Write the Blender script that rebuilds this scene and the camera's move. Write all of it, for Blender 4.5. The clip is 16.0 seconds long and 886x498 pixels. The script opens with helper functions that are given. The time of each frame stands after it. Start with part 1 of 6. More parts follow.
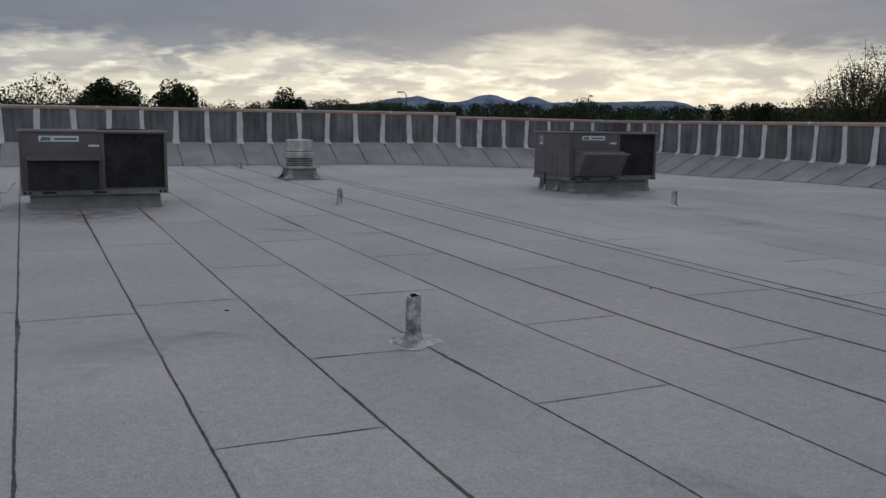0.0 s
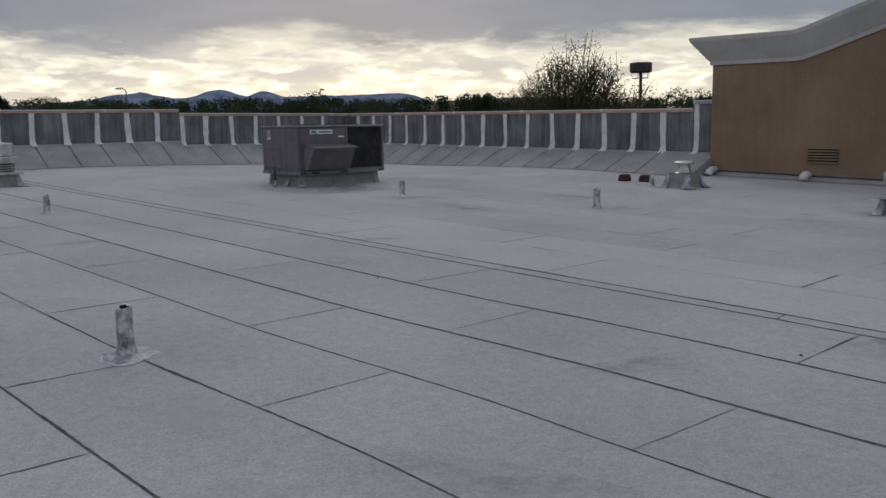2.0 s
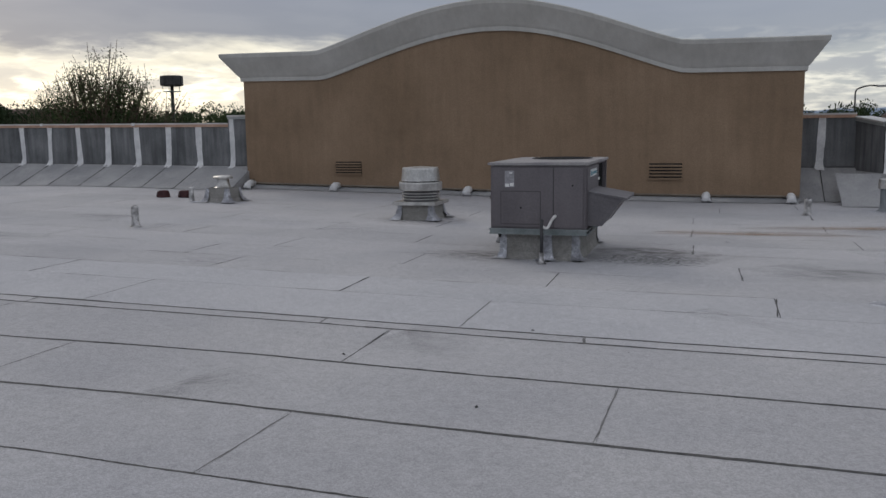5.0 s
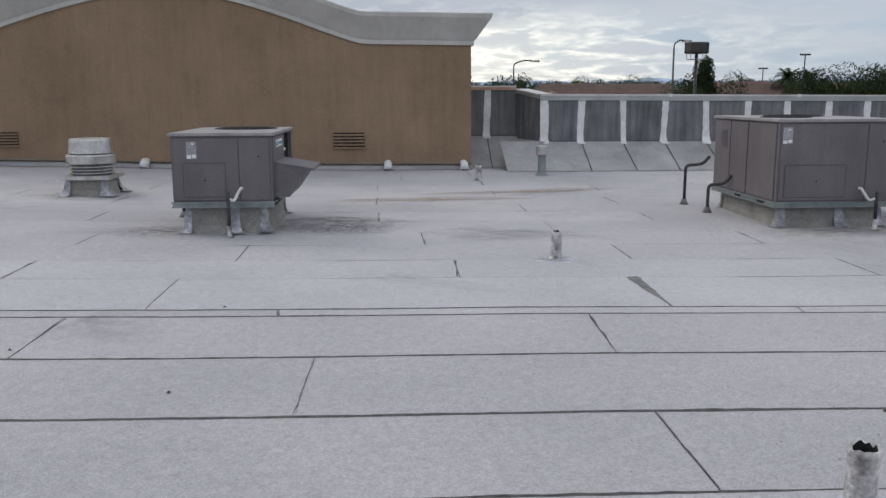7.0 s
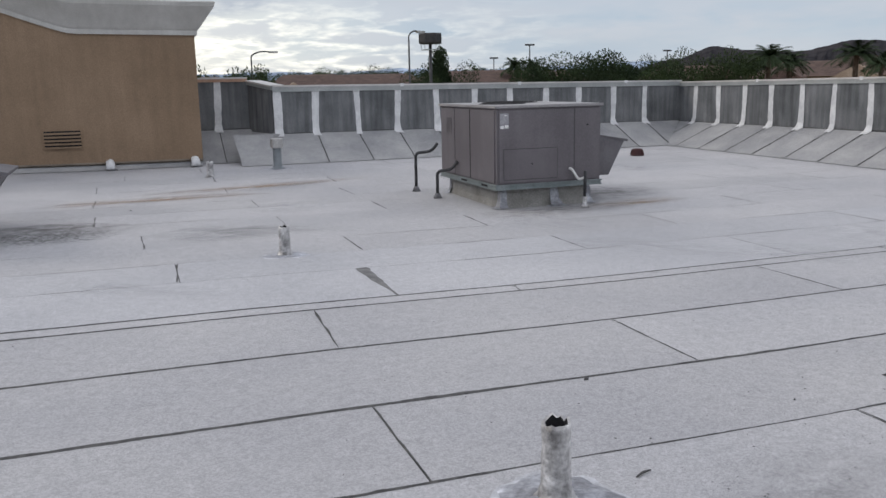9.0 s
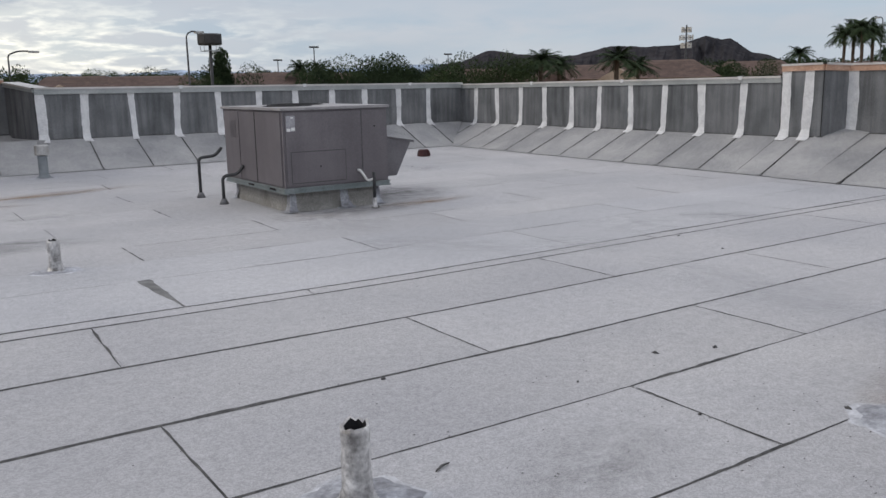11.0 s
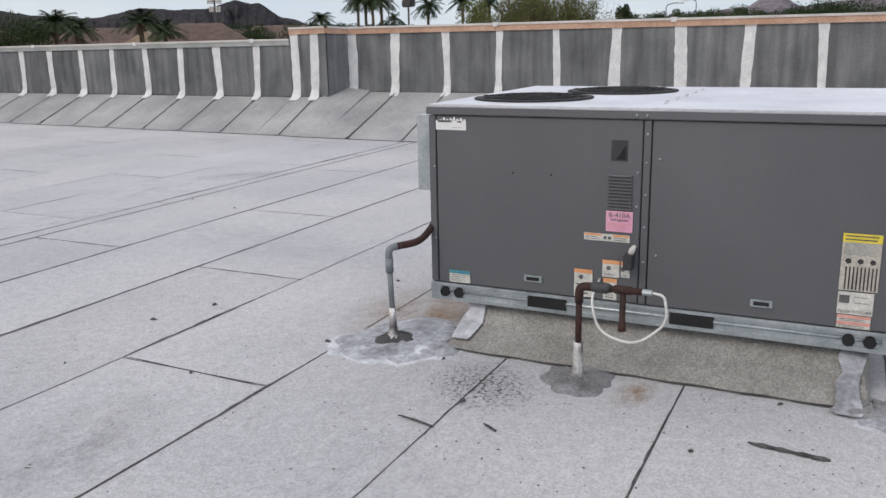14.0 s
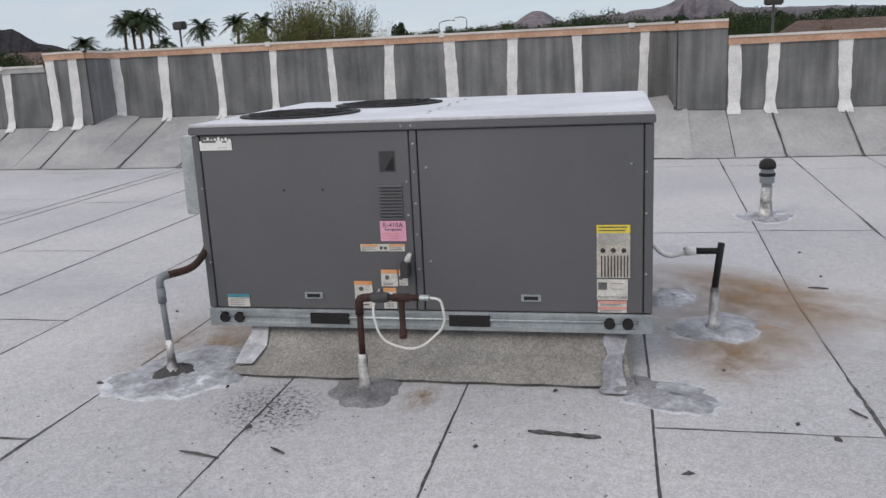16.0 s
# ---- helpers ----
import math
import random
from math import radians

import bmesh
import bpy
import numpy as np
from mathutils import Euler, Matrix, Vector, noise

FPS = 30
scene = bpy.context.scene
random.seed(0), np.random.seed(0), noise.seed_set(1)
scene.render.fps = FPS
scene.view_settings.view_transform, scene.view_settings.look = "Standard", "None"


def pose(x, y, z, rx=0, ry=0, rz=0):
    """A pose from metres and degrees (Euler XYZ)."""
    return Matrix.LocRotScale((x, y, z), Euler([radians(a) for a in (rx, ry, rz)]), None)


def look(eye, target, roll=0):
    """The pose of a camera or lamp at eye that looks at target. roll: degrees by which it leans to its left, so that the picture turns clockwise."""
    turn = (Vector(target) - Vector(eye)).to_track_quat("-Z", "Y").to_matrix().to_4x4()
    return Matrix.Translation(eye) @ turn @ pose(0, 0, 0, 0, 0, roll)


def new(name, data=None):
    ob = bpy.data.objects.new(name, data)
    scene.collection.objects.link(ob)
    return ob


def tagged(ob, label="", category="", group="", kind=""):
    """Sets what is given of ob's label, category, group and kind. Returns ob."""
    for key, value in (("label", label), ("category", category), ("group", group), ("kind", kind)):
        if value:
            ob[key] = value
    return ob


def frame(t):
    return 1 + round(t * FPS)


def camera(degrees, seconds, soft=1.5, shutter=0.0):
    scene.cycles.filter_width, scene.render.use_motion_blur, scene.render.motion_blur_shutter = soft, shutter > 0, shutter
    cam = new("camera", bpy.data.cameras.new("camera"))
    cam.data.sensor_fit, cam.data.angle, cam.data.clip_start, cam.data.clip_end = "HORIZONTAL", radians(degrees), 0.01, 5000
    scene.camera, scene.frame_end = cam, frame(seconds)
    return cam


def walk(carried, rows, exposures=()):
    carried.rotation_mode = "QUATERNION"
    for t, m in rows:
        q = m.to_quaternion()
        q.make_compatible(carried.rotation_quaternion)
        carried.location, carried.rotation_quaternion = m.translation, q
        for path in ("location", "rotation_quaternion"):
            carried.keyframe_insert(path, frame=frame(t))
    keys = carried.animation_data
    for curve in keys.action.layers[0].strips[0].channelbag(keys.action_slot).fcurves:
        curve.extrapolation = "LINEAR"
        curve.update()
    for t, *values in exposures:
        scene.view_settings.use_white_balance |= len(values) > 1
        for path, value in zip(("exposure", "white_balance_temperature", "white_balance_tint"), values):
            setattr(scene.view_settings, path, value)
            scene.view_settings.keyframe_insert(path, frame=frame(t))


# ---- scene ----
cam = camera(55.2, 16.0)
PATH = [
    (0, (0.052, -0.129, 1.639), (-1.751, 0.691, 1.361), 0.7),
    (0.5, (0.045, -0.075, 1.639), (-1.706, 0.846, 1.349), 0.7),
    (1, (0.046, -0.017, 1.641), (-1.629, 1.037, 1.353), -0.1),
    (1.5, (0.073, 0.03, 1.638), (-1.511, 1.217, 1.349), -1.0),
    (2, (0.099, 0.054, 1.641), (-1.376, 1.373, 1.348), -0.9),
    (2.5, (0.144, 0.07, 1.645), (-1.229, 1.495, 1.352), -0.6),
    (3, (0.194, 0.085, 1.645), (-1.1, 1.584, 1.368), -0.7),
    (3.5, (0.207, 0.128, 1.635), (-0.961, 1.729, 1.361), -1.2),
    (4, (0.17, 0.127, 1.649), (-0.791, 1.858, 1.369), -1.5),
    (4.5, (0.135, 0.053, 1.664), (-0.639, 1.877, 1.396), -1.2),
    (4.7, (0.123, 0.035, 1.663), (-0.584, 1.887, 1.397), -1.0),
    (6.8, (0.083, 0.049, 1.674), (0.124, 2.019, 1.328), -0.2),
    (7, (0.096, 0.055, 1.68), (0.207, 2.02, 1.325), -0.2),
    (7.5, (0.137, 0.066, 1.682), (0.395, 2.013, 1.304), -0.7),
    (8, (0.216, 0.095, 1.684), (0.593, 2.022, 1.303), -1.1),
    (8.5, (0.342, 0.17, 1.674), (0.896, 2.055, 1.299), -1.1),
    (8.7, (0.376, 0.186, 1.673), (0.982, 2.055, 1.294), -1.1),
    (10.8, (0.438, 0.211, 1.659), (1.473, 1.881, 1.285), -1.3),
    (11, (0.427, 0.218, 1.663), (1.525, 1.844, 1.278), -1.1),
    (11.5, (0.394, 0.199, 1.658), (1.636, 1.716, 1.263), -0.7),
    (12, (0.369, 0.162, 1.655), (1.758, 1.543, 1.248), -0.4),
    (12.5, (0.442, 0.097, 1.652), (1.934, 1.361, 1.228), -0.2),
    (13, (0.584, 0.024, 1.65), (2.187, 1.135, 1.206), -0.2),
    (13.5, (0.672, -0.037, 1.637), (2.359, 0.928, 1.167), -0.7),
    (14, (0.675, -0.095, 1.627), (2.419, 0.756, 1.144), -1.1),
    (14.5, (0.664, -0.126, 1.62), (2.478, 0.572, 1.147), -1.4),
    (15, (0.676, -0.143, 1.617), (2.54, 0.425, 1.167), -1.9),
    (15.5, (0.721, -0.17, 1.604), (2.612, 0.304, 1.158), -2.5),
    (16, (0.712, -0.191, 1.601), (2.617, 0.213, 1.145), -2.7),
]
EXPOSURES = [(0.0, -0.42, 6400, 10), (1.5, -0.25, 6400, 10), (3.0, -0.25, 6450, 10), (4.5, -0.1, 6500, 10), (6.8, 0.55, 6550, 10), (8.5, 0.65, 6550, 10), (11.0, 0.58, 6600, 10), (12.5, 0.65, 6700, 10), (13.5, 0.8, 6680, 10), (14.5, 1.0, 6680, 10), (15.2, 0.9, 6680, 10), (16.0, 0.8, 6680, 10)]
walk(cam, [(r[0], look(r[1], r[2], r[3])) for r in PATH], exposures=EXPOSURES)

# ---------------------------------------------------------------- world and sun
world = bpy.data.worlds.new("sky")
scene.world = world
world.use_nodes = True


def build_sky():
    nt = world.node_tree
    nt.nodes.clear()
    N, L = nt.nodes.new, nt.links.new

    def math_node(op, a, b=None):
        n = N("ShaderNodeMath")
        n.operation = op
        for i, v in enumerate((a, b)):
            if v is None:
                continue
            if isinstance(v, (int, float)):
                n.inputs[i].default_value = v
            else:
                L(v, n.inputs[i])
        return n.outputs[0]

    def ramp(fac, stops):
        n = N("ShaderNodeValToRGB")
        L(fac, n.inputs[0])
        el = n.color_ramp.elements
        while len(el) < len(stops):
            el.new(0.5)
        for e, (p, c) in zip(el, stops):
            e.position, e.color = p, (*c, 1)
        return n.outputs[0]

    def mix(fac, a, b, kind="MIX"):
        n = N("ShaderNodeMix")
        n.data_type, n.blend_type = "RGBA", kind
        for sock, v in ((n.inputs[0], fac), (n.inputs[6], a), (n.inputs[7], b)):
            if isinstance(v, (int, float)):
                sock.default_value = v
            elif isinstance(v, tuple):
                sock.default_value = (*v, 1)
            else:
                L(v, sock)
        return n.outputs[2]

    tc = N("ShaderNodeTexCoord")
    sep = N("ShaderNodeSeparateXYZ")
    L(tc.outputs["Generated"], sep.inputs[0])
    x, y, z = sep.outputs
    west = math_node("ADD", math_node("MULTIPLY", x, -0.87), math_node("MULTIPLY", y, 0.5))
    west01 = math_node("MULTIPLY_ADD", west, 0.5)
    west01.node.inputs[2].default_value = 0.5
    comb = N("ShaderNodeCombineXYZ")
    L(math_node("MULTIPLY", x, 2.6), comb.inputs[0])
    L(math_node("MULTIPLY", y, 2.6), comb.inputs[1])
    L(math_node("MULTIPLY", z, 11.0), comb.inputs[2])

    def cloud(scale, detail, rough, dist):
        n = N("ShaderNodeTexNoise")
        n.inputs["Scale"].default_value, n.inputs["Detail"].default_value = scale, detail
        n.inputs["Roughness"].default_value, n.inputs["Distortion"].default_value = rough, dist
        L(comb.outputs[0], n.inputs["Vector"])
        return n.outputs["Fac"]

    big, mid, fine = cloud(1.1, 6, 0.55, 0.3), cloud(4.4, 7, 0.52, 0.25), cloud(11.0, 7, 0.55, 0.3)
    # elevation, bent by the large cloud noise
    elev = math_node("ADD", z, math_node("MULTIPLY", math_node("SUBTRACT", big, 0.5), 0.17))
    band_w = ramp(elev, [(0.0, (0.86, 0.80, 0.68)), (0.035, (1.08, 1.01, 0.83)), (0.076, (1.0, 0.94, 0.78)),
                         (0.10, (0.205, 0.222, 0.29)), (0.25, (0.22, 0.24, 0.315)), (1.0, (0.65, 0.665, 0.73))])
    band_e = ramp(elev, [(0.0, (0.40, 0.44, 0.50)), (0.05, (0.31, 0.375, 0.46)), (0.11, (0.36, 0.39, 0.45)),
                         (0.2, (0.40, 0.43, 0.52)), (0.35, (0.62, 0.65, 0.72)), (1.0, (0.65, 0.665, 0.73))])
    low = mix(ramp(west01, [(0.60, (0, 0, 0)), (0.95, (1, 1, 1))]), band_e, band_w)
    # puffs: grey undersides with lit edges, only near the horizon
    puff = ramp(mid, [(0.38, (0, 0, 0)), (0.62, (1, 1, 1))])
    puff_col = mix(west01, (0.31, 0.35, 0.43), (0.50, 0.50, 0.53))
    low_only = ramp(z, [(0.03, (0.25, 0.25, 0.25)), (0.06, (0.78, 0.78, 0.78)), (0.11, (0.1, 0.1, 0.1))])
    low = mix(math_node("MULTIPLY", puff, low_only), low, puff_col)
    edge = ramp(mid, [(0.38, (0, 0, 0)), (0.455, (1, 1, 1)), (0.49, (1, 1, 1)), (0.57, (0, 0, 0))])
    edge_near = math_node("MULTIPLY", edge, math_node("MULTIPLY", ramp(z, [(0.05, (0.9, 0.9, 0.9)), (0.11, (0.0, 0.0, 0.0))]), ramp(west01, [(0.5, (0, 0, 0)), (0.8, (1, 1, 1))])))
    low = mix(math_node("MULTIPLY", edge_near, ramp(fine, [(0.38, (0, 0, 0)), (0.64, (1, 1, 1))])), low,
              mix(west01, (0.50, 0.54, 0.60), (1.75, 1.65, 1.35)))
    sky = N("ShaderNodeTexSky")
    sky.sky_type, sky.sun_disc = "NISHITA", False
    sky.sun_elevation, sky.sun_rotation = radians(24), radians(-55)
    sky_dim = mix(1.0, sky.outputs[0], (0.10, 0.10, 0.10), "MULTIPLY")
    col = mix(0.12, low, sky_dim)
    bg = N("ShaderNodeBackground")
    L(col, bg.inputs[0])
    bg.inputs[1].default_value = 0.95
    out = N("ShaderNodeOutputWorld")
    L(bg.outputs[0], out.inputs[0])


build_sky()
sun = new("sun", bpy.data.lights.new("sun", "SUN"))
sun.data.energy, sun.data.angle, sun.data.color = 0.55, radians(25), (1.0, 0.93, 0.82)
sun.matrix_world = look((-40 * math.sin(radians(55)), 40 * math.cos(radians(55)), 32), (0, 0, 0))

# ---------------------------------------------------------------- materials
MATS = {}


def mat(name, c1, c2, rough=0.7, metal=0.0, big=1.2, fine=60.0, fine_amt=0.3, bump=0.3, spec=0.4, streak=0.0,
        per_object=0.0, c3=None, c3_at=0.62, mottle=0.0, mottle_scale=13.0, specks=0.0):
    """Two colours mixed by a large noise, darkened and lightened by a fine grain, with bump; streak adds vertical runs."""
    if name in MATS:
        return MATS[name]
    m = bpy.data.materials.new(name)
    m.use_nodes = True
    nt = m.node_tree
    N, L = nt.nodes.new, nt.links.new
    b = nt.nodes["Principled BSDF"]
    b.inputs["Roughness"].default_value, b.inputs["Metallic"].default_value = rough, metal
    b.inputs["Specular IOR Level"].default_value = spec
    geo = N("ShaderNodeNewGeometry")
    n1, n2 = N("ShaderNodeTexNoise"), N("ShaderNodeTexNoise")
    n1.inputs["Scale"].default_value, n1.inputs["Detail"].default_value = big, 6
    n2.inputs["Scale"].default_value, n2.inputs["Detail"].default_value = fine, 3
    for n in (n1, n2):
        L(geo.outputs["Position"], n.inputs["Vector"])
    r = N("ShaderNodeValToRGB")
    r.color_ramp.elements[0].position, r.color_ramp.elements[0].color = 0.32, (*c1, 1)
    r.color_ramp.elements[1].position, r.color_ramp.elements[1].color = 0.66, (*c2, 1)
    if c3:
        e = r.color_ramp.elements.new(c3_at)
        e.color = (*c2, 1)
        r.color_ramp.elements[2].color = (*c3, 1)
        r.color_ramp.elements[2].position = min(1.0, c3_at + 0.1)
    L(n1.outputs["Fac"], r.inputs[0])
    col = r.outputs[0]

    def mult(col, fac_socket, lo, hi):
        mr = N("ShaderNodeMapRange")
        mr.inputs["From Min"].default_value, mr.inputs["From Max"].default_value = 0.3, 0.7
        mr.inputs["To Min"].default_value, mr.inputs["To Max"].default_value = lo, hi
        L(fac_socket, mr.inputs["Value"])
        mx = N("ShaderNodeMix")
        mx.data_type, mx.blend_type = "RGBA", "MULTIPLY"
        mx.inputs[0].default_value = 1.0
        L(col, mx.inputs[6])
        L(mr.outputs[0], mx.inputs[7])
        return mx.outputs[2]

    col = mult(col, n2.outputs["Fac"], 1 - fine_amt, 1 + fine_amt)
    if mottle:
        n4 = N("ShaderNodeTexNoise")
        n4.inputs["Scale"].default_value, n4.inputs["Detail"].default_value, n4.inputs["Roughness"].default_value = mottle_scale, 7, 0.72
        L(geo.outputs["Position"], n4.inputs["Vector"])
        col = mult(col, n4.outputs["Fac"], 1 - mottle, 1 + mottle)
    if specks:
        v = N("ShaderNodeTexVoronoi")
        v.inputs["Scale"].default_value = 95.0
        L(geo.outputs["Position"], v.inputs["Vector"])
        sp = N("ShaderNodeSeparateColor")
        L(v.outputs["Color"], sp.inputs[0])
        col = mult(col, sp.outputs[0], 1 - specks, 1 + specks)
    if streak:
        mp = N("ShaderNodeMapping")
        mp.inputs["Scale"].default_value = (5.0, 5.0, 0.45)
        L(geo.outputs["Position"], mp.inputs["Vector"])
        n3 = N("ShaderNodeTexNoise")
        n3.inputs["Scale"].default_value, n3.inputs["Detail"].default_value = 1.6, 5
        L(mp.outputs[0], n3.inputs["Vector"])
        col = mult(col, n3.outputs["Fac"], 1 - streak, 1 + streak)
    if per_object:
        oi = N("ShaderNodeObjectInfo")
        mr = N("ShaderNodeMapRange")
        mr.inputs["To Min"].default_value, mr.inputs["To Max"].default_value = 1 - per_object, 1 + per_object
        L(oi.outputs["Random"], mr.inputs["Value"])
        mx = N("ShaderNodeMix")
        mx.data_type, mx.blend_type = "RGBA", "MULTIPLY"
        mx.inputs[0].default_value = 1.0
        L(col, mx.inputs[6])
        L(mr.outputs[0], mx.inputs[7])
        col = mx.outputs[2]
    L(col, b.inputs["Base Color"])
    if bump:
        bp = N("ShaderNodeBump")
        bp.inputs["Strength"].default_value, bp.inputs["Distance"].default_value = bump, 0.01
        L(n2.outputs["Fac"], bp.inputs["Height"])
        L(bp.outputs[0], b.inputs["Normal"])
    MATS[name] = m
    return m


def stain_mat(name, color, strength, scale=3.0, lo=0.38, hi=0.68):
    """A soft-edged stain: noise times a fall-off from the middle of its own patch, laid over what lies beneath."""
    if name in MATS:
        return MATS[name]
    m = bpy.data.materials.new(name)
    m.use_nodes = True
    nt = m.node_tree
    N, L = nt.nodes.new, nt.links.new
    b = nt.nodes["Principled BSDF"]
    b.inputs["Base Color"].default_value, b.inputs["Roughness"].default_value = (*color, 1), 0.85
    tc = N("ShaderNodeTexCoord")
    grad = N("ShaderNodeTexGradient")
    grad.gradient_type = "SPHERICAL"
    L(tc.outputs["Object"], grad.inputs[0])
    n = N("ShaderNodeTexNoise")
    n.inputs["Scale"].default_value, n.inputs["Detail"].default_value = scale, 8
    n.inputs["Roughness"].default_value = 0.7
    L(tc.outputs["Object"], n.inputs["Vector"])
    mr = N("ShaderNodeMapRange")
    mr.inputs["From Min"].default_value, mr.inputs["From Max"].default_value = lo, hi
    L(n.outputs["Fac"], mr.inputs["Value"])
    mu = N("ShaderNodeMath")
    mu.operation = "MULTIPLY"
    L(grad.outputs["Fac"], mu.inputs[0])
    L(mr.outputs[0], mu.inputs[1])
    m2 = N("ShaderNodeMath")
    m2.operation, m2.use_clamp = "MULTIPLY", True
    L(mu.outputs[0], m2.inputs[0])
    m2.inputs[1].default_value = strength
    L(m2.outputs[0], b.inputs["Alpha"])
    MATS[name] = m
    return m


GRANULE = mat("granule_sheet", (0.385, 0.385, 0.40), (0.465, 0.46, 0.465), 0.92, big=0.45, fine=230, fine_amt=0.22, bump=0.4, spec=0.2, per_object=0.05, mottle=0.10, specks=0.085)
GRANULE2 = mat("paler_granule_sheet", (0.405, 0.408, 0.425), (0.48, 0.48, 0.492), 0.92, big=0.45, fine=230, fine_amt=0.22, bump=0.4, spec=0.2, per_object=0.04, mottle=0.09, specks=0.08)
BITUMEN = mat("bitumen", (0.035, 0.035, 0.037), (0.075, 0.072, 0.07), 0.75, big=6, fine=90, bump=0.4)
LAPDARK = mat("lap_bitumen", (0.035, 0.035, 0.036), (0.105, 0.103, 0.10), 0.85, big=14, fine=150, fine_amt=0.45, bump=0.5)
SEALANT = mat("seam_sealant", (0.10, 0.10, 0.10), (0.21, 0.208, 0.205), 0.8, big=9, fine=120, bump=0.5)
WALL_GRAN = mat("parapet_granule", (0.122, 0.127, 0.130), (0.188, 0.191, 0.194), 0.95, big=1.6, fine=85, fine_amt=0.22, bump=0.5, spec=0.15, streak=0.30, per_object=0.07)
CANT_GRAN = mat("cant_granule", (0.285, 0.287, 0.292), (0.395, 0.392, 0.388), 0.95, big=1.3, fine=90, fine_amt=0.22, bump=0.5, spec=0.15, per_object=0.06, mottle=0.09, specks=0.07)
WHITECOAT = mat("white_seam_coating", (0.60, 0.60, 0.60), (0.76, 0.76, 0.75), 0.6, big=5, fine=40, fine_amt=0.08, bump=0.5)
ALUCOAT = mat("aluminium_coating", (0.19, 0.19, 0.205), (0.40, 0.41, 0.44), 0.5, metal=0.15, big=6, fine=38, fine_amt=0.25, bump=0.8, c3=(0.66, 0.67, 0.71), mottle=0.25, mottle_scale=20)
ALURIM = mat("pale_coating_rim", (0.36, 0.365, 0.385), (0.58, 0.59, 0.62), 0.6, big=9, fine=40, fine_amt=0.15, bump=0.6, mottle=0.15)
GALV = mat("galvanised_steel", (0.34, 0.38, 0.39), (0.50, 0.54, 0.55), 0.42, metal=0.75, big=7, fine=60, fine_amt=0.12, bump=0.1)
OLDRAIL = mat("weathered_galvanised_rail", (0.17, 0.20, 0.20), (0.27, 0.30, 0.30), 0.55, metal=0.4, big=5, fine=60, fine_amt=0.15, bump=0.1)
DULLMETAL = mat("weathered_aluminium", (0.40, 0.395, 0.38), (0.60, 0.59, 0.57), 0.4, metal=0.8, big=5, fine=40, fine_amt=0.12, bump=0.12, streak=0.15)
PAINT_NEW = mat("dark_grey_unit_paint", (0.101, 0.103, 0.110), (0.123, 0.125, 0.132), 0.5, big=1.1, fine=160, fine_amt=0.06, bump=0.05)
PAINT_OLD = mat("faded_grey_unit_paint", (0.124, 0.112, 0.119), (0.158, 0.144, 0.151), 0.62, big=1.5, fine=60, fine_amt=0.1, bump=0.08, streak=0.06)
# Pale top colour stands in for sky reflected on the steel.
TOP_NEW = mat("steel_top_sky_sheen", (0.50, 0.50, 0.53), (0.66, 0.66, 0.69), 0.36, metal=0.45, big=2.2, fine=40, fine_amt=0.08, bump=0.08)
# Tops of the old units, paler than their cabinets.
TOP_OLD = mat("paler_unit_top", (0.24, 0.23, 0.235), (0.34, 0.325, 0.32), 0.55, big=2.5, fine=40, fine_amt=0.12, bump=0.1)
HOODMAT = mat("hood_steel", (0.115, 0.108, 0.115), (0.16, 0.152, 0.16), 0.5, metal=0.2, big=3, fine=50, fine_amt=0.12, bump=0.08)
COIL = mat("coil_guard", (0.018, 0.018, 0.019), (0.04, 0.038, 0.037), 0.8, big=3, fine=30, fine_amt=0.5, bump=0.4)
# Also fills gaps, slots and wells, where its black stands for shade.
BLACKP = mat("black_plastic_and_gap_shade", (0.010, 0.010, 0.011), (0.020, 0.020, 0.021), 0.75, big=5, fine=80, fine_amt=0.2, bump=0.05)
PVCGREY = mat("grey_pvc_conduit", (0.17, 0.19, 0.20), (0.24, 0.26, 0.27), 0.55, big=6, fine=80, fine_amt=0.1, bump=0.1)
RUSTPIPE = mat("rusted_black_pipe", (0.026, 0.014, 0.012), (0.062, 0.026, 0.019), 0.75, big=9, fine=120, fine_amt=0.4, bump=0.4)
WHITEPIPE = mat("white_flex_tube", (0.62, 0.61, 0.58), (0.74, 0.73, 0.71), 0.5, big=9, fine=80, fine_amt=0.1, bump=0.1)
STUCCO = mat("tan_stucco", (0.230, 0.161, 0.106), (0.289, 0.205, 0.138), 0.95, big=0.6, fine=55, fine_amt=0.10, bump=0.6, spec=0.15, streak=0.06, mottle=0.10, mottle_scale=1.6)
STUCCOLOW = mat("bare_wall_base", (0.20, 0.165, 0.13), (0.27, 0.225, 0.18), 0.95, big=2, fine=55, fine_amt=0.2, bump=0.5)
CORNICE = mat("pale_cornice_stucco", (0.46, 0.45, 0.42), (0.55, 0.54, 0.51), 0.9, big=1.1, fine=60, fine_amt=0.08, bump=0.35, streak=0.06)
COPINGG = mat("grey_metal_coping", (0.30, 0.32, 0.31), (0.42, 0.43, 0.42), 0.5, metal=0.3, big=2, fine=40, fine_amt=0.12, bump=0.1)
COPINGS = mat("salmon_painted_coping", (0.42, 0.25, 0.17), (0.56, 0.37, 0.27), 0.7, big=2.5, fine=40, fine_amt=0.15, bump=0.2, c3=(0.55, 0.48, 0.42), c3_at=0.7)
COPTOP = mat("pale_coping_edge", (0.52, 0.50, 0.47), (0.68, 0.66, 0.63), 0.5, metal=0.3, big=2, fine=40, fine_amt=0.12, bump=0.1)
WHITE = mat("white_label", (0.70, 0.70, 0.68), (0.80, 0.80, 0.78), 0.5, big=9, fine=60, fine_amt=0.06, bump=0.0)
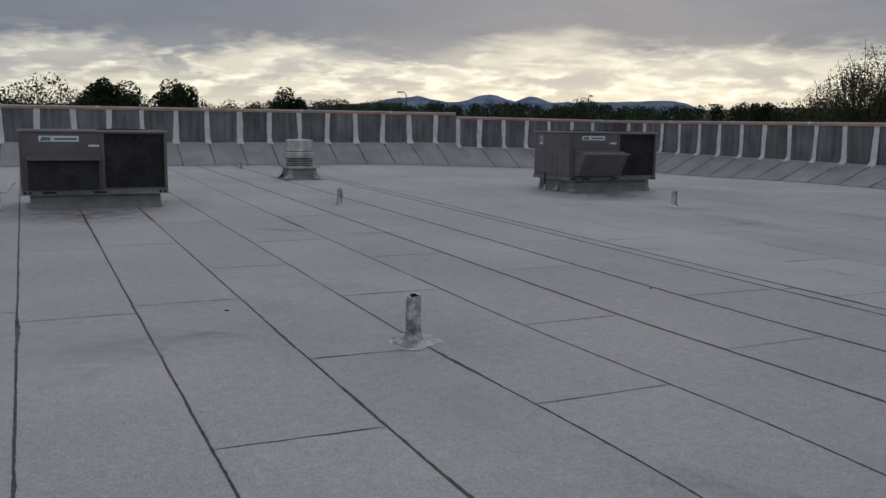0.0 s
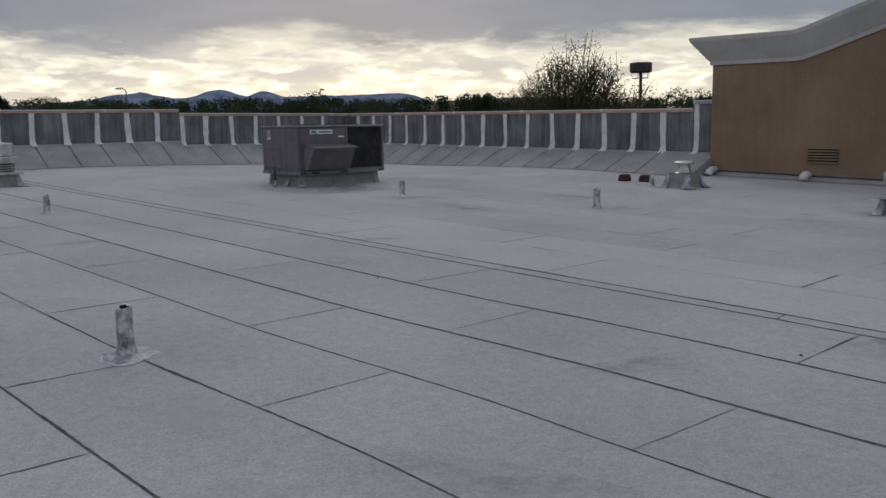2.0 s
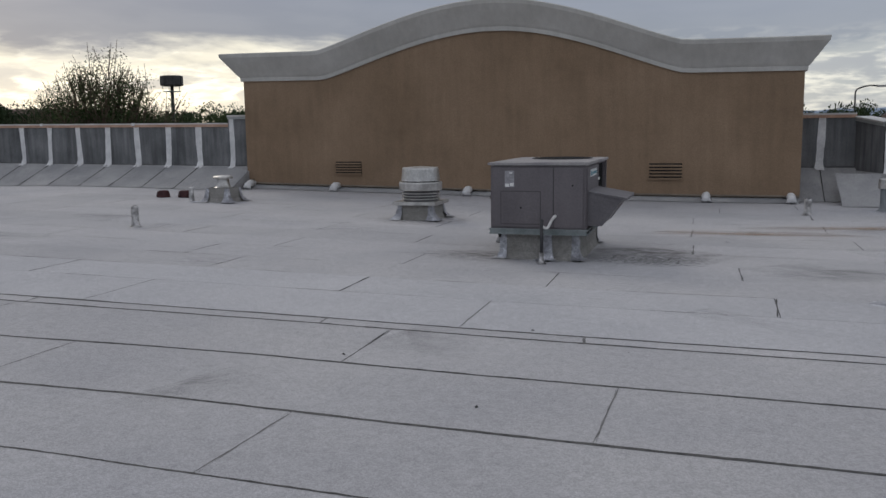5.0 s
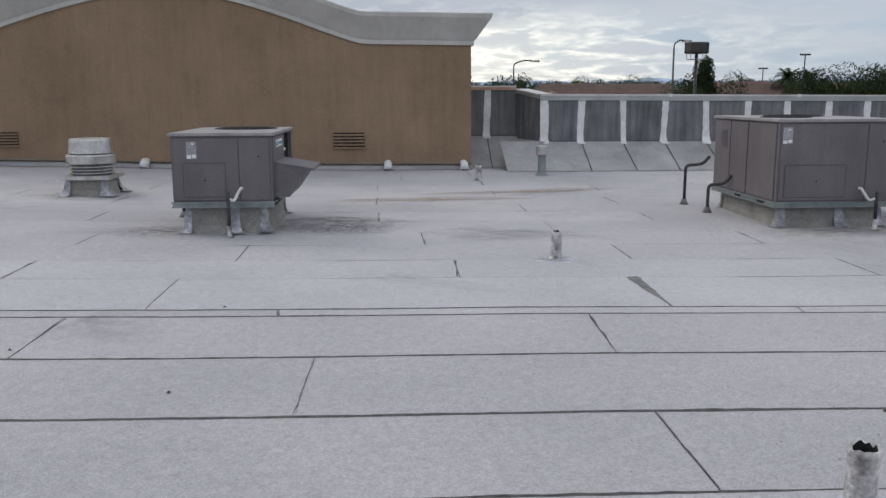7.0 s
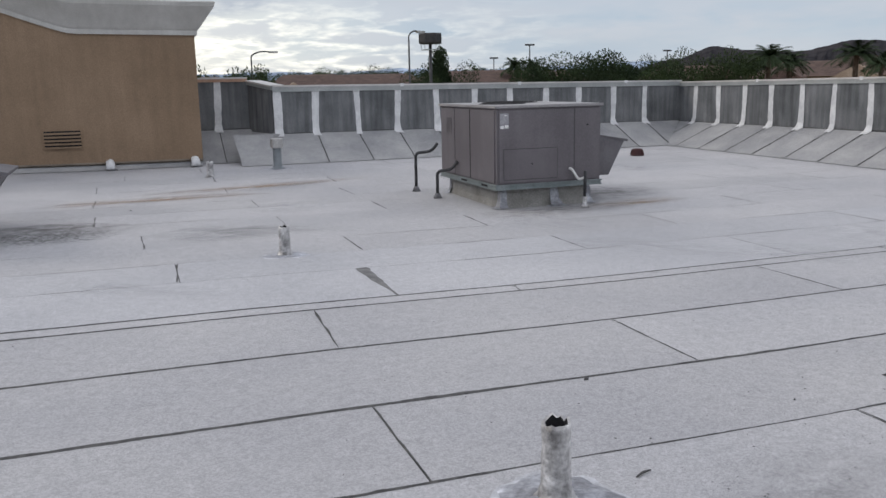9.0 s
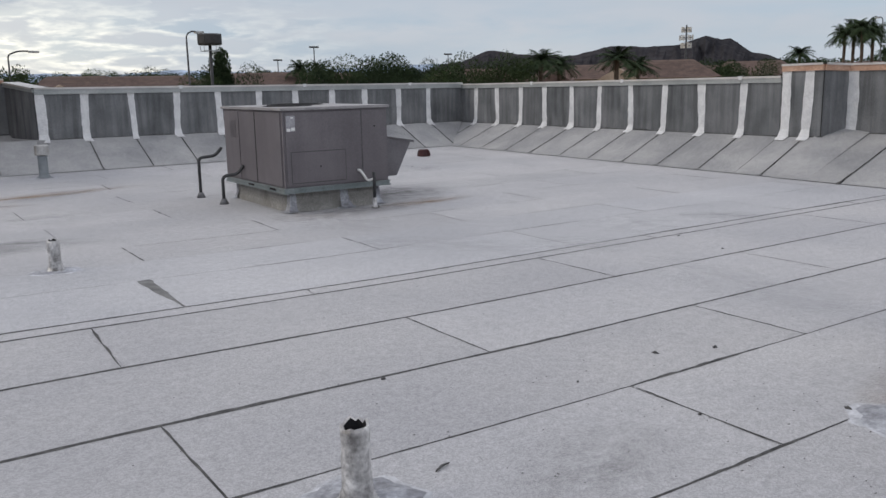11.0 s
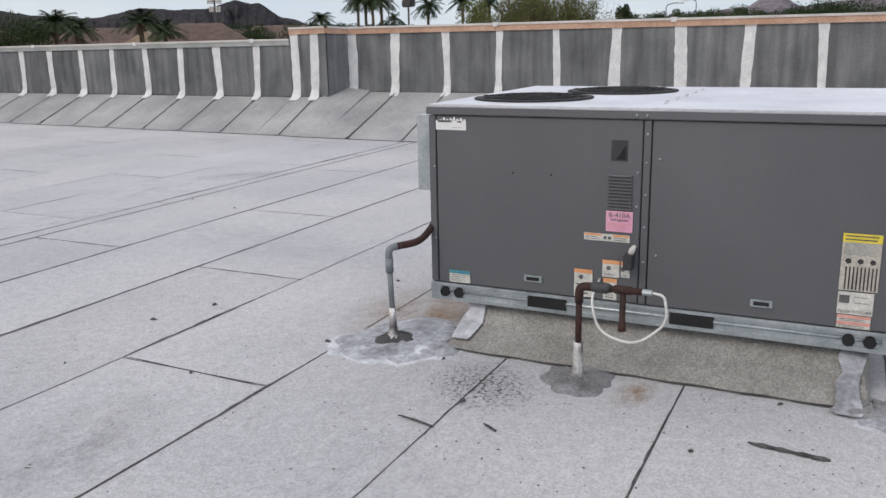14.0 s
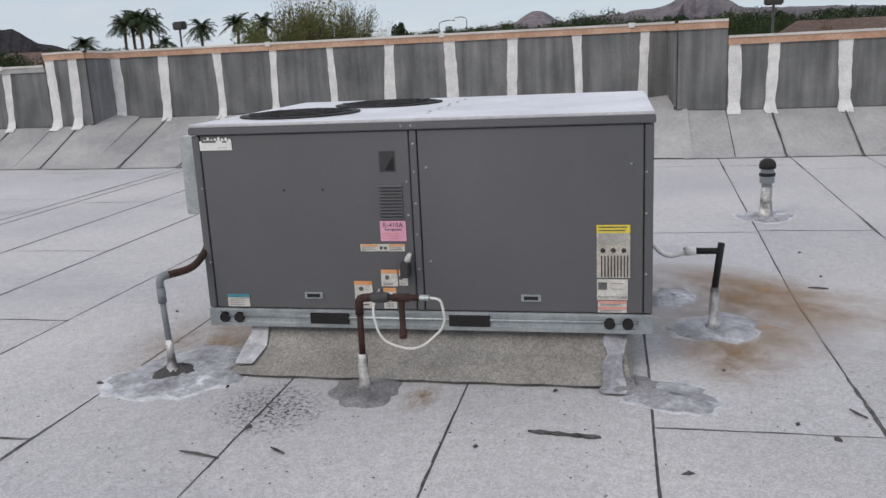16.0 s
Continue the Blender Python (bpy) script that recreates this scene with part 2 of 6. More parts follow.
PINK = mat("pink_label", (0.66, 0.30, 0.44), (0.74, 0.38, 0.50), 0.5, big=9, fine=60, fine_amt=0.06, bump=0.0)
YELLOW = mat("yellow_label", (0.72, 0.58, 0.06), (0.80, 0.66, 0.10), 0.5, big=9, fine=60, fine_amt=0.06, bump=0.0)
ORANGE = mat("orange_label", (0.68, 0.30, 0.12), (0.76, 0.38, 0.18), 0.5, big=9, fine=60, fine_amt=0.06, bump=0.0)
TEAL = mat("teal_label", (0.05, 0.22, 0.28), (0.08, 0.28, 0.34), 0.5, big=9, fine=60, fine_amt=0.06, bump=0.0)
REDLAB = mat("pale_red_label", (0.62, 0.28, 0.24), (0.70, 0.36, 0.30), 0.5, big=9, fine=60, fine_amt=0.06, bump=0.0)
BUFFPALE = mat("dusty_label_paper", (0.50, 0.49, 0.45), (0.66, 0.65, 0.60), 0.6, big=14, fine=90, fine_amt=0.15, bump=0.0)
SIGHT = mat("shaded_paint", (0.036, 0.036, 0.039), (0.052, 0.051, 0.055), 0.45, big=3, fine=60, fine_amt=0.1, bump=0.05)
# Cabinet paint darkened for shade in gaps and round the embossing.
GAPDARK = mat("gap_shade_paint", (0.07, 0.065, 0.068), (0.09, 0.084, 0.088), 0.6, big=3, fine=60, fine_amt=0.1, bump=0.05)
INK = mat("label_ink", (0.09, 0.09, 0.09), (0.14, 0.14, 0.14), 0.6, big=9, fine=60, fine_amt=0.1, bump=0.0)
BUFF = mat("aged_label_paper", (0.40, 0.37, 0.32), (0.52, 0.49, 0.43), 0.7, big=18, fine=90, fine_amt=0.2, bump=0.0)
REDDRAIN = mat("red_drain_strainer", (0.040, 0.013, 0.014), (0.070, 0.020, 0.020), 0.6, big=9, fine=60, fine_amt=0.25, bump=0.2)
LEAF = mat("leaf", (0.028, 0.045, 0.018), (0.060, 0.085, 0.034), 0.8, big=0.7, fine=9, fine_amt=0.4, bump=0, spec=0.1, per_object=0.2)
LEAFDARK = mat("dark_leaf", (0.018, 0.031, 0.015), (0.040, 0.060, 0.028), 0.8, big=0.7, fine=9, fine_amt=0.4, bump=0, spec=0.1)
LEAFPALE = mat("pale_leaf", (0.085, 0.110, 0.035), (0.150, 0.165, 0.060), 0.8, big=0.9, fine=9, fine_amt=0.35, bump=0, spec=0.1)
BARK = mat("bark", (0.07, 0.05, 0.035), (0.13, 0.10, 0.075), 0.95, big=4, fine=40, bump=0.6)
TILE = mat("clay_roof_tile", (0.095, 0.064, 0.053), (0.145, 0.097, 0.079), 0.9, big=1.5, fine=12, fine_amt=0.3, bump=0.4)
HOUSEW = mat("house_stucco", (0.32, 0.24, 0.17), (0.42, 0.33, 0.25), 0.95, big=0.7, fine=20, bump=0.3)
GLASSD = mat("dark_window", (0.02, 0.025, 0.03), (0.03, 0.035, 0.04), 0.15, big=1, fine=5, fine_amt=0.1, bump=0)
# Distance haze is mixed into this range's blue.
MTN_W = mat("haze_tinted_blue_mountain", (0.16, 0.205, 0.29), (0.195, 0.24, 0.325), 1.0, big=0.004, fine=0.02, bump=0, spec=0)
MTN_E = mat("brown_desert_hill", (0.036, 0.036, 0.040), (0.055, 0.051, 0.054), 1.0, big=0.012, fine=0.12, fine_amt=0.3, bump=0, spec=0)
# Purple-grey rock colour, lightened for haze in the distance.
MTN_R = mat("haze_tinted_purple_mountain", (0.115, 0.108, 0.125), (0.175, 0.158, 0.168), 1.0, big=0.006, fine=0.05, fine_amt=0.25, bump=0, spec=0)
EARTH = mat("desert_ground", (0.20, 0.155, 0.11), (0.30, 0.24, 0.18), 1.0, big=0.03, fine=0.6, bump=0, spec=0.1)
STEELDARK = mat("dark_steel", (0.03, 0.03, 0.032), (0.06, 0.06, 0.062), 0.6, big=2, fine=20, bump=0.1)


# ---------------------------------------------------------------- mesh tools
class Geo:
    """Collects vertices and faces for one mesh."""

    def __init__(self):
        self.v, self.f = [], []

    def add(self, vs, fs):
        k = len(self.v)
        self.v += [tuple(p) for p in vs]
        self.f += [tuple(i + k for i in q) for q in fs]
        return self

    def box(self, x0, y0, z0, x1, y1, z1):
        vs = [(x, y, z) for z in (z0, z1) for y in (y0, y1) for x in (x0, x1)]
        return self.add(vs, [(0, 2, 3, 1), (4, 5, 7, 6), (0, 1, 5, 4), (2, 6, 7, 3), (0, 4, 6, 2), (1, 3, 7, 5)])

    def tube(self, pts, r, n=10, ends=True, jitter=0.0, rng=None):
        """A round bar along points; r is one radius or one for each point."""
        pts = [Vector(p) for p in pts]
        rs = r if isinstance(r, (list, tuple)) else [r] * len(pts)
        k = len(self.v)
        ref = None
        for i, p in enumerate(pts):
            d = (pts[min(i + 1, len(pts) - 1)] - pts[max(i - 1, 0)])
            d = d.normalized() if d.length > 1e-9 else Vector((0, 0, 1))
            if ref is None:
                ref = Vector((1, 0, 0)) if abs(d.x) < 0.8 else Vector((0, 1, 0))
            a = (ref - d * ref.dot(d)).normalized()
            ref = a
            b = d.cross(a)
            for j in range(n):
                t = 2 * math.pi * j / n
                q = rs[i] * (1 + (rng.uniform(-jitter, jitter) if rng else 0))
                self.v.append(tuple(p + a * (q * math.cos(t)) + b * (q * math.sin(t))))
        for i in range(len(pts) - 1):
            for j in range(n):
                j2 = (j + 1) % n
                self.f.append((k + i * n + j, k + i * n + j2, k + (i + 1) * n + j2, k + (i + 1) * n + j))
        if ends:
            self.f.append(tuple(k + j for j in reversed(range(n))))
            self.f.append(tuple(k + (len(pts) - 1) * n + j for j in range(n)))
        return self

    def lathe(self, profile, n=24, c=(0, 0)):
        """Turns (radius, height) pairs round the upright axis at c."""
        return self.tube_rings([(c[0], c[1], z, r) for r, z in profile], n)

    def tube_rings(self, rings, n):
        k = len(self.v)
        for x, y, z, r in rings:
            self.v += [(x + r * math.cos(2 * math.pi * j / n), y + r * math.sin(2 * math.pi * j / n), z) for j in range(n)]
        for i in range(len(rings) - 1):
            for j in range(n):
                j2 = (j + 1) % n
                self.f.append((k + i * n + j, k + i * n + j2, k + (i + 1) * n + j2, k + (i + 1) * n + j))
        return self

    def loft(self, rows, closed=False):
        """Quads between rows of points of equal count."""
        k, n = len(self.v), len(rows[0])
        for r in rows:
            self.v += [tuple(p) for p in r]
        for i in range(len(rows) - 1):
            for j in range(n if closed else n - 1):
                j2 = (j + 1) % n
                self.f.append((k + i * n + j, k + i * n + j2, k + (i + 1) * n + j2, k + (i + 1) * n + j))
        return self

    def mesh(self, name, material, smooth=False, bevel=0.0):
        me = bpy.data.meshes.new(name)
        me.from_pydata(self.v, [], self.f)
        if bevel:
            bm = bmesh.new()
            bm.from_mesh(me)
            bmesh.ops.remove_doubles(bm, verts=bm.verts, dist=1e-5)
            sharp = [e for e in bm.edges if len(e.link_faces) == 2 and e.calc_face_angle(0) > 0.6]
            bmesh.ops.bevel(bm, geom=sharp, offset=bevel, segments=2, affect="EDGES", clamp_overlap=True)
            bm.to_mesh(me)
            bm.free()
        me.materials.append(material)
        if smooth:
            me.shade_smooth()
        return me


def part(name, geo, material, parent, label="", smooth=False, bevel=0.0):
    ob = new(name, geo.mesh(name, material, smooth, bevel))
    ob.parent = parent
    if label:
        ob["label"] = label
    return ob


def thing(name, place, label, category, group="", turn=0.0, kind=""):
    ob = new(name)
    ob.empty_display_size = 0.2
    ob.matrix_basis = pose(*place, 0, 0, turn)
    return tagged(ob, label, category, group, kind)


def solo(name, geo, material, label, category="", kind="", smooth=False, bevel=0.0, group=""):
    return tagged(new(name, geo.mesh(name, material, smooth, bevel)), label, category, group, kind)


def smooth01(a):
    a = max(0.0, min(1.0, a))
    return a * a * (3 - 2 * a)


def roof_z(x, y):
    """Height of the sloped roof deck."""
    rise = 0.022 * math.log1p(math.exp(min(50, -x - 1)))
    return rise * (1 - 0.45 * smooth01((y - 8) / 9) * smooth01((-x - 14) / 8)) + 0.006 * max(0.0, y - 7)


W_X, E_X, N_W, N_E, S_Y = -26.6, 14.1, 19.2, 19.4, -14.0
EXT = -6.2   # height of the ground below the roof

# ---------------------------------------------------------------- roof deck
deck = Geo()
xs = [W_X + (15.2 - W_X) * i / 110 for i in range(111)]
ys = [S_Y + (22.5 - S_Y) * i / 90 for i in range(91)]
deck.loft([[(x, y, roof_z(x, y) - 0.0006) for x in xs] for y in ys])
roof = solo("roof", deck, BITUMEN, "flat roof deck covered with grey granule-surfaced bitumen sheets", "roof", "structure")

# building walls below the roof edge and the land around
shell = Geo()
for x0, y0, x1, y1 in ((W_X - 0.3, S_Y - 0.3, W_X - 0.02, 22.6), (15.3, S_Y - 0.3, 15.6, 22.6), (W_X - 0.3, 22.6, 15.6, 22.9), (W_X - 0.3, S_Y - 0.6, 15.6, S_Y - 0.3)):
    shell.box(x0, y0, EXT, x1, y1, -0.1)
solo("building_wall", shell, STUCCO, "tan stucco outer walls of the flat-roofed building", "wall", "structure")
land = Geo()
land.loft([[(-4800 + 9600 * i / 24, -4800 + 9600 * j / 24, EXT - 0.02) for i in range(25)] for j in range(25)])
solo("ground", land, EARTH, "dry brown desert ground stretching to the horizon", "ground", "structure")


# ---------------------------------------------------------------- parapets
def parapet(name, p0, p1, zb, zt, label, cap, cant=1.2, step=1.0, strips=True, skip_first=False, fascia=0.10, first=0.0, cut0=0.0, cut1=0.0, ext0=0.0, ext1=0.0):
    """An upstand of vertical membrane panels with coated joints, a sloped cant of membrane at its foot and a coping.
    p0 to p1 run with the roof on the right-hand side; zb and zt: heights of the cant's top and the coping's top at both ends."""
    rng = random.Random(name)
    a, b = Vector((*p0, 0)), Vector((*p1, 0))
    run = (b - a).length
    d = (b - a) / run
    n = Vector((d.y, -d.x, 0))     # towards the roof
    lerp = lambda z, s: z[0] + (z[1] - z[0]) * s / run

    def P(s, off, z):
        q = a + d * s + n * off
        return (q.x, q.y, z)

    core = Geo()
    core.loft([[P(0, -0.006, 0.0), P(run, -0.006, 0.0)], [P(0, -0.006, zt[0] - 0.05), P(run, -0.006, zt[1] - 0.05)],
               [P(0, -0.30, zt[0] - 0.05), P(run, -0.30, zt[1] - 0.05)], [P(0, -0.30, EXT), P(run, -0.30, EXT)]])
    if cant:
        m = max(2, int(run / 1.0))
        S = [run * i / m for i in range(m + 1)]
        foot = []
        for s in S:
            q = a + d * s + n * cant
            foot.append((q.x, q.y, roof_z(q.x, q.y) + 0.004))
        core.loft([[P(s, -0.006, lerp(zb, s) - 0.022) for s in S], [(q[0] - n.x * 0.15, q[1] - n.y * 0.15, q[2] - 0.0) for q in foot]])
    wall = solo(name, core, BITUMEN, label, "parapet", "structure")
    s = first
    cuts = [0.0]
    while s < run - 0.25:
        if s > 0.2:
            cuts.append(s)
        s += step * rng.uniform(0.985, 1.015)
    cuts.append(run)
    slant = {s: 0.03 * rng.uniform(-1, 1) if 0 < s < run else 0.0 for s in cuts}
    for s0, s1 in zip(cuts, cuts[1:]):
        g = 0.004
        zb0, zb1, zt0, zt1 = lerp(zb, s0), lerp(zb, s1), lerp(zt, s0) - fascia + 0.01, lerp(zt, s1) - fascia + 0.01
        pan = Geo()
        pan.loft([[P(s0 + g, 0.008, zb0), P(s1 - g, 0.008, zb1)], [P(s0 + g, 0.008, zt0), P(s1 - g, 0.008, zt1)], [P(s0 + g, -0.003, zt0), P(s1 - g, -0.003, zt1)]])
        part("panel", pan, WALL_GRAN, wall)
        if cant:
            rows = []
            for k in range(5):
                t = k / 4
                row = []
                for s, e in ((s0, 0.008 + (cut0 * t - ext0) * (s0 == 0)), (s1, -0.008 - (cut1 * t - ext1) * (s1 == run))):
                    w = rng.uniform(-0.008, 0.006)
                    q = a + d * (s + e + w + slant[s] * t) + n * (0.01 + (cant + 0.03) * t)
                    z = lerp(zb, s) * (1 - t) + (roof_z(q.x, q.y) + 0.012) * t
                    row.append((q.x, q.y, max(z, roof_z(q.x, q.y) + 0.010)))
                rows.append(row)
            cp = Geo().loft(rows)
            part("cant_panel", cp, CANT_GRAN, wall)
            if s0 > 0:
                # dark ragged bitumen over the joint, running out on the roof
                rows, fat, m = [], rng.choice((0.6, 1.0, 1.4)), 12
                reach = rng.uniform(0.98, 1.07)
                for k in range(m + 1):
                    t = reach * k / m
                    wa = 0.007 + 0.016 * fat * abs(noise.noise((t * 4.0, s0, 1.0))) + (0.02 * fat * max(0.0, t - 0.75) * 4 * rng.random())
                    wb = 0.006 + 0.012 * fat * abs(noise.noise((t * 4.5, s0, 6.0)))
                    row = []
                    for sg in (-wa, wb):
                        q = a + d * (s0 + slant[s0] * t + sg) + n * (0.02 + (cant + 0.03) * t)
                        tt = min(1.0, t)
                        z = lerp(zb, s0) * (1 - tt) + (roof_z(q.x, q.y) + 0.012) * tt
                        row.append((q.x, q.y, max(z, roof_z(q.x, q.y) + 0.010) + 0.008))
                    rows.append(row)
                part("joint_sealant", Geo().loft(rows), LAPDARK, wall)
    if cant:
        m = max(3, int(run / 0.12))
        rows = []
        for k in range(m + 1):
            s = run * k / m
            h = 0.006 + 0.03 * max(0.0, noise.noise((s * 1.9, zb[0] * 7, 2.0)) + 0.1) * rng.uniform(0.5, 1.0)
            rows.append([P(s, 0.012, lerp(zb, s) + h), P(s, 0.03, lerp(zb, s) - 0.012)])
        part("angle_sealant", Geo().loft(rows), LAPDARK, wall)
    if strips:
        for s in cuts[:-1]:
            if s == 0.0 and skip_first:
                continue
            s = max(s, 0.09)
            w = 0.075 * rng.uniform(0.85, 1.2)
            rows = []
            ztop, zbot = lerp(zt, s) - fascia, lerp(zb, s)
            m = 9
            for k in range(m + 1):
                t = k / m
                z = ztop + (zbot - ztop) * t
                off = 0.014
                ww = w * (1 + 0.12 * math.sin(3 * t + s)) + rng.uniform(-0.008, 0.008)
                lean = 0.02 * math.sin(2.1 * t + s * 3)
                if k == m:
                    off, ww = 0.05, ww * 1.25
                rows.append([P(s - ww + lean, off, z), P(s + ww + lean, off, z)])
            if cant:
                rows.append([P(s - w * 1.1, 0.16, zbot - 0.055), P(s + w * 1.15, 0.17, zbot - 0.06)])
            part("seam_strip", Geo().loft(rows), WHITECOAT, wall)
    # coping in lengths, with joints
    s = 0.0
    while s < run - 0.05:
        s1 = min(run, s + 3.0)
        if run - s1 < 0.4:
            s1 = run
        z0, z1 = lerp(zt, s), lerp(zt, s1)
        cg = Geo()
        e0, e1 = s + 0.003, s1 - 0.003
        cg.loft([[P(e0, 0.035, z0 - fascia), P(e1, 0.035, z1 - fascia)], [P(e0, 0.035, z0 - 0.03), P(e1, 0.035, z1 - 0.03)],
                 [P(e0, -0.33, z0 - 0.03), P(e1, -0.33, z1 - 0.03)], [P(e0, -0.33, z0 - fascia), P(e1, -0.33, z1 - fascia)], [P(e0, 0.035, z0 - fascia), P(e1, 0.035, z1 - fascia)]])
        cg.add([P(e0, 0.035, z0 - fascia), P(e0, 0.035, z0 - 0.03), P(e0, -0.33, z0 - 0.03), P(e0, -0.33, z0 - fascia)], [(0, 1, 2, 3)])
        cg.add([P(e1, 0.035, z1 - fascia), P(e1, 0.035, z1 - 0.03), P(e1, -0.33, z1 - 0.03), P(e1, -0.33, z1 - fascia)], [(3, 2, 1, 0)])
        c = part("coping", cg, cap, wall)
        tg = Geo()
        tg.loft([[P(e0, 0.05, z0 - 0.035), P(e1, 0.05, z1 - 0.035)], [P(e0, 0.05, z0), P(e1, 0.05, z1)], [P(e0, -0.34, z0), P(e1, -0.34, z1)], [P(e0, -0.34, z0 - 0.035), P(e1, -0.34, z1 - 0.035)], [P(e0, 0.05, z0 - 0.035), P(e1, 0.05, z1 - 0.035)]])
        part("coping_edge", tg, COPTOP, c)
        if s > 0:
            jb = Geo().loft([[P(s - 0.04, 0.056, z0 - 0.06), P(s + 0.04, 0.056, z0 - 0.06)], [P(s - 0.05, 0.056, z0 + 0.012), P(s + 0.05, 0.056, z0 + 0.012)], [P(s - 0.05, -0.3, z0 + 0.012), P(s + 0.05, -0.3, z0 + 0.012)]])
            part("joint_cover", jb, WHITECOAT, c)
        s = s1
    return wall


def cant_fill(edge_a, edge_b, corner):
    """A patch of membrane that joins two cants of unequal depth."""
    g = Geo().add([*edge_a, *edge_b, corner], [(0, 1, 3, 2), (0, 2, 4)])
    part("cant_patch", g, CANT_GRAN, roof)


cant_fill(((14.1, 8.85, 0.635), (12.86, 8.85, 0.02)), ((14.59, 8.15, 0.70), (12.82, 8.15, 0.018)), (14.6, 8.62, 0.76))
cant_fill(((13.9, -1.2, 0.60), (12.66, -1.2, 0.02)), ((14.59, -0.35, 0.70), (12.80, -0.35, 0.018)), (14.6, -0.95, 0.76))

part("cant_patch", Geo().add([(-11.035, 19.15, 0.85), (-11.035, 17.9, 0.28), (-11.035, 17.9, 0.2), (-11.035, 19.15, 0.2)], [(0, 1, 2, 3)]), CANT_GRAN, roof)

DARKWALL = "dark grey granule membrane parapet with white-coated vertical joints"
parapet("parapet_west", (W_X, S_Y), (W_X, 12.4), (1.12, 1.24), (2.16, 2.24), DARKWALL + " and salmon coping", COPINGS, first=0.22, step=0.94)
parapet("parapet_west_low", (W_X, 12.4), (W_X, N_W), (1.10, 1.02), (2.12, 2.08), DARKWALL + " and pale coping", COPINGS, first=0.94, step=0.94, cut1=1.2)
parapet("parapet_north_west", (W_X, N_W), (-11.75, N_W), (1.02, 0.84), (2.08, 1.93), DARKWALL + " and salmon coping", COPINGS, step=0.955, first=0.63, skip_first=True, cut0=1.2, ext1=0.7)
parapet("parapet_north_end", (-11.75, N_W - 0.02), (-11.05, N_W - 0.02), (0.84, 0.84), (2.12, 2.12), "short raised parapet end beside the stucco wall", COPINGG, step=2)
parapet("parapet_recess", (1.75, 20.4), (3.0, 20.4), (0.75, 0.75), (1.92, 1.92), "dark recessed parapet beside the stucco wall", COPINGS, first=0.55, skip_first=True, ext1=0.5)
parapet("parapet_recess_return", (3.0, 20.4), (3.4, N_E), (0.70, 0.66), (1.85, 1.72), "dark return wall of the parapet recess", COPINGG, cant=0.8, strips=False, ext1=0.3)
parapet("parapet_north_east", (3.4, N_E), (E_X, N_E), (0.66, 0.62), (1.72, 1.66), DARKWALL + " and grey metal coping", COPINGG, step=0.96, first=0.96, cut1=1.2, fascia=0.14, ext0=0.9)
parapet("parapet_east_low", (E_X, N_E), (E_X, 9.55), (0.60, 0.60), (1.62, 1.67), DARKWALL + " and grey metal coping", COPINGG, step=0.933, first=0.66, skip_first=True, cut0=1.2, fascia=0.12)
parapet("parapet_east_pier", (E_X, 9.55), (E_X, 8.75), (0.60, 0.62), (1.87, 1.88), "raised pier of the membrane parapet with salmon coping", COPINGS, step=0.52, fascia=0.13)
parapet("parapet_east_return", (E_X, 8.75), (14.6, 8.60), (0.62, 0.66), (1.88, 1.86), "short return of the raised parapet", COPINGS, cant=0.35, strips=False, fascia=0.13)
parapet("parapet_east_high", (14.6, 8.60), (14.6, -0.95), (0.68, 0.68), (1.86, 1.87), DARKWALL + " and salmon coping", COPINGS, step=1.025, first=1.02, cant=1.75, fascia=0.13, ext0=0.2, ext1=0.12)
parapet("parapet_east_return_south", (14.6, -0.95), (13.9, -1.05), (0.66, 0.60), (1.87, 1.86), "short return of the raised parapet", COPINGS, cant=0.35, strips=False, fascia=0.13)
parapet("parapet_east_pier_south", (13.9, -1.05), (13.9, -1.75), (0.58, 0.56), (1.86, 1.86), "raised pier of the membrane parapet with salmon coping", COPINGS, step=2, skip_first=True, fascia=0.13)
parapet("parapet_east_south", (13.9, -1.75), (13.9, S_Y), (0.56, 0.50), (1.62, 1.66), DARKWALL + " and salmon coping", COPINGS, step=1.0, first=0.62, fascia=0.13)
parapet("parapet_south", (13.9, S_Y), (W_X, S_Y), (0.6, 1.1), (1.66, 2.16), "dark grey granule membrane parapet behind the walk", COPINGS)


# ---------------------------------------------------------------- stucco screen wall with the arched cornice
def arch_z(x):
    """Height of the wall's upper edge: flat shoulders and a bow between them."""
    if x < -8.95 or x > -0.55:
        return 2.93 - 0.013 * (x + 8.7)
    t = (x + 4.75) / 4.2
    u = 1 - abs(t)
    return 2.93 - 0.013 * (x + 8.7) * smooth01(t) + 0.95 * smooth01(u * 1.02) ** 0.62


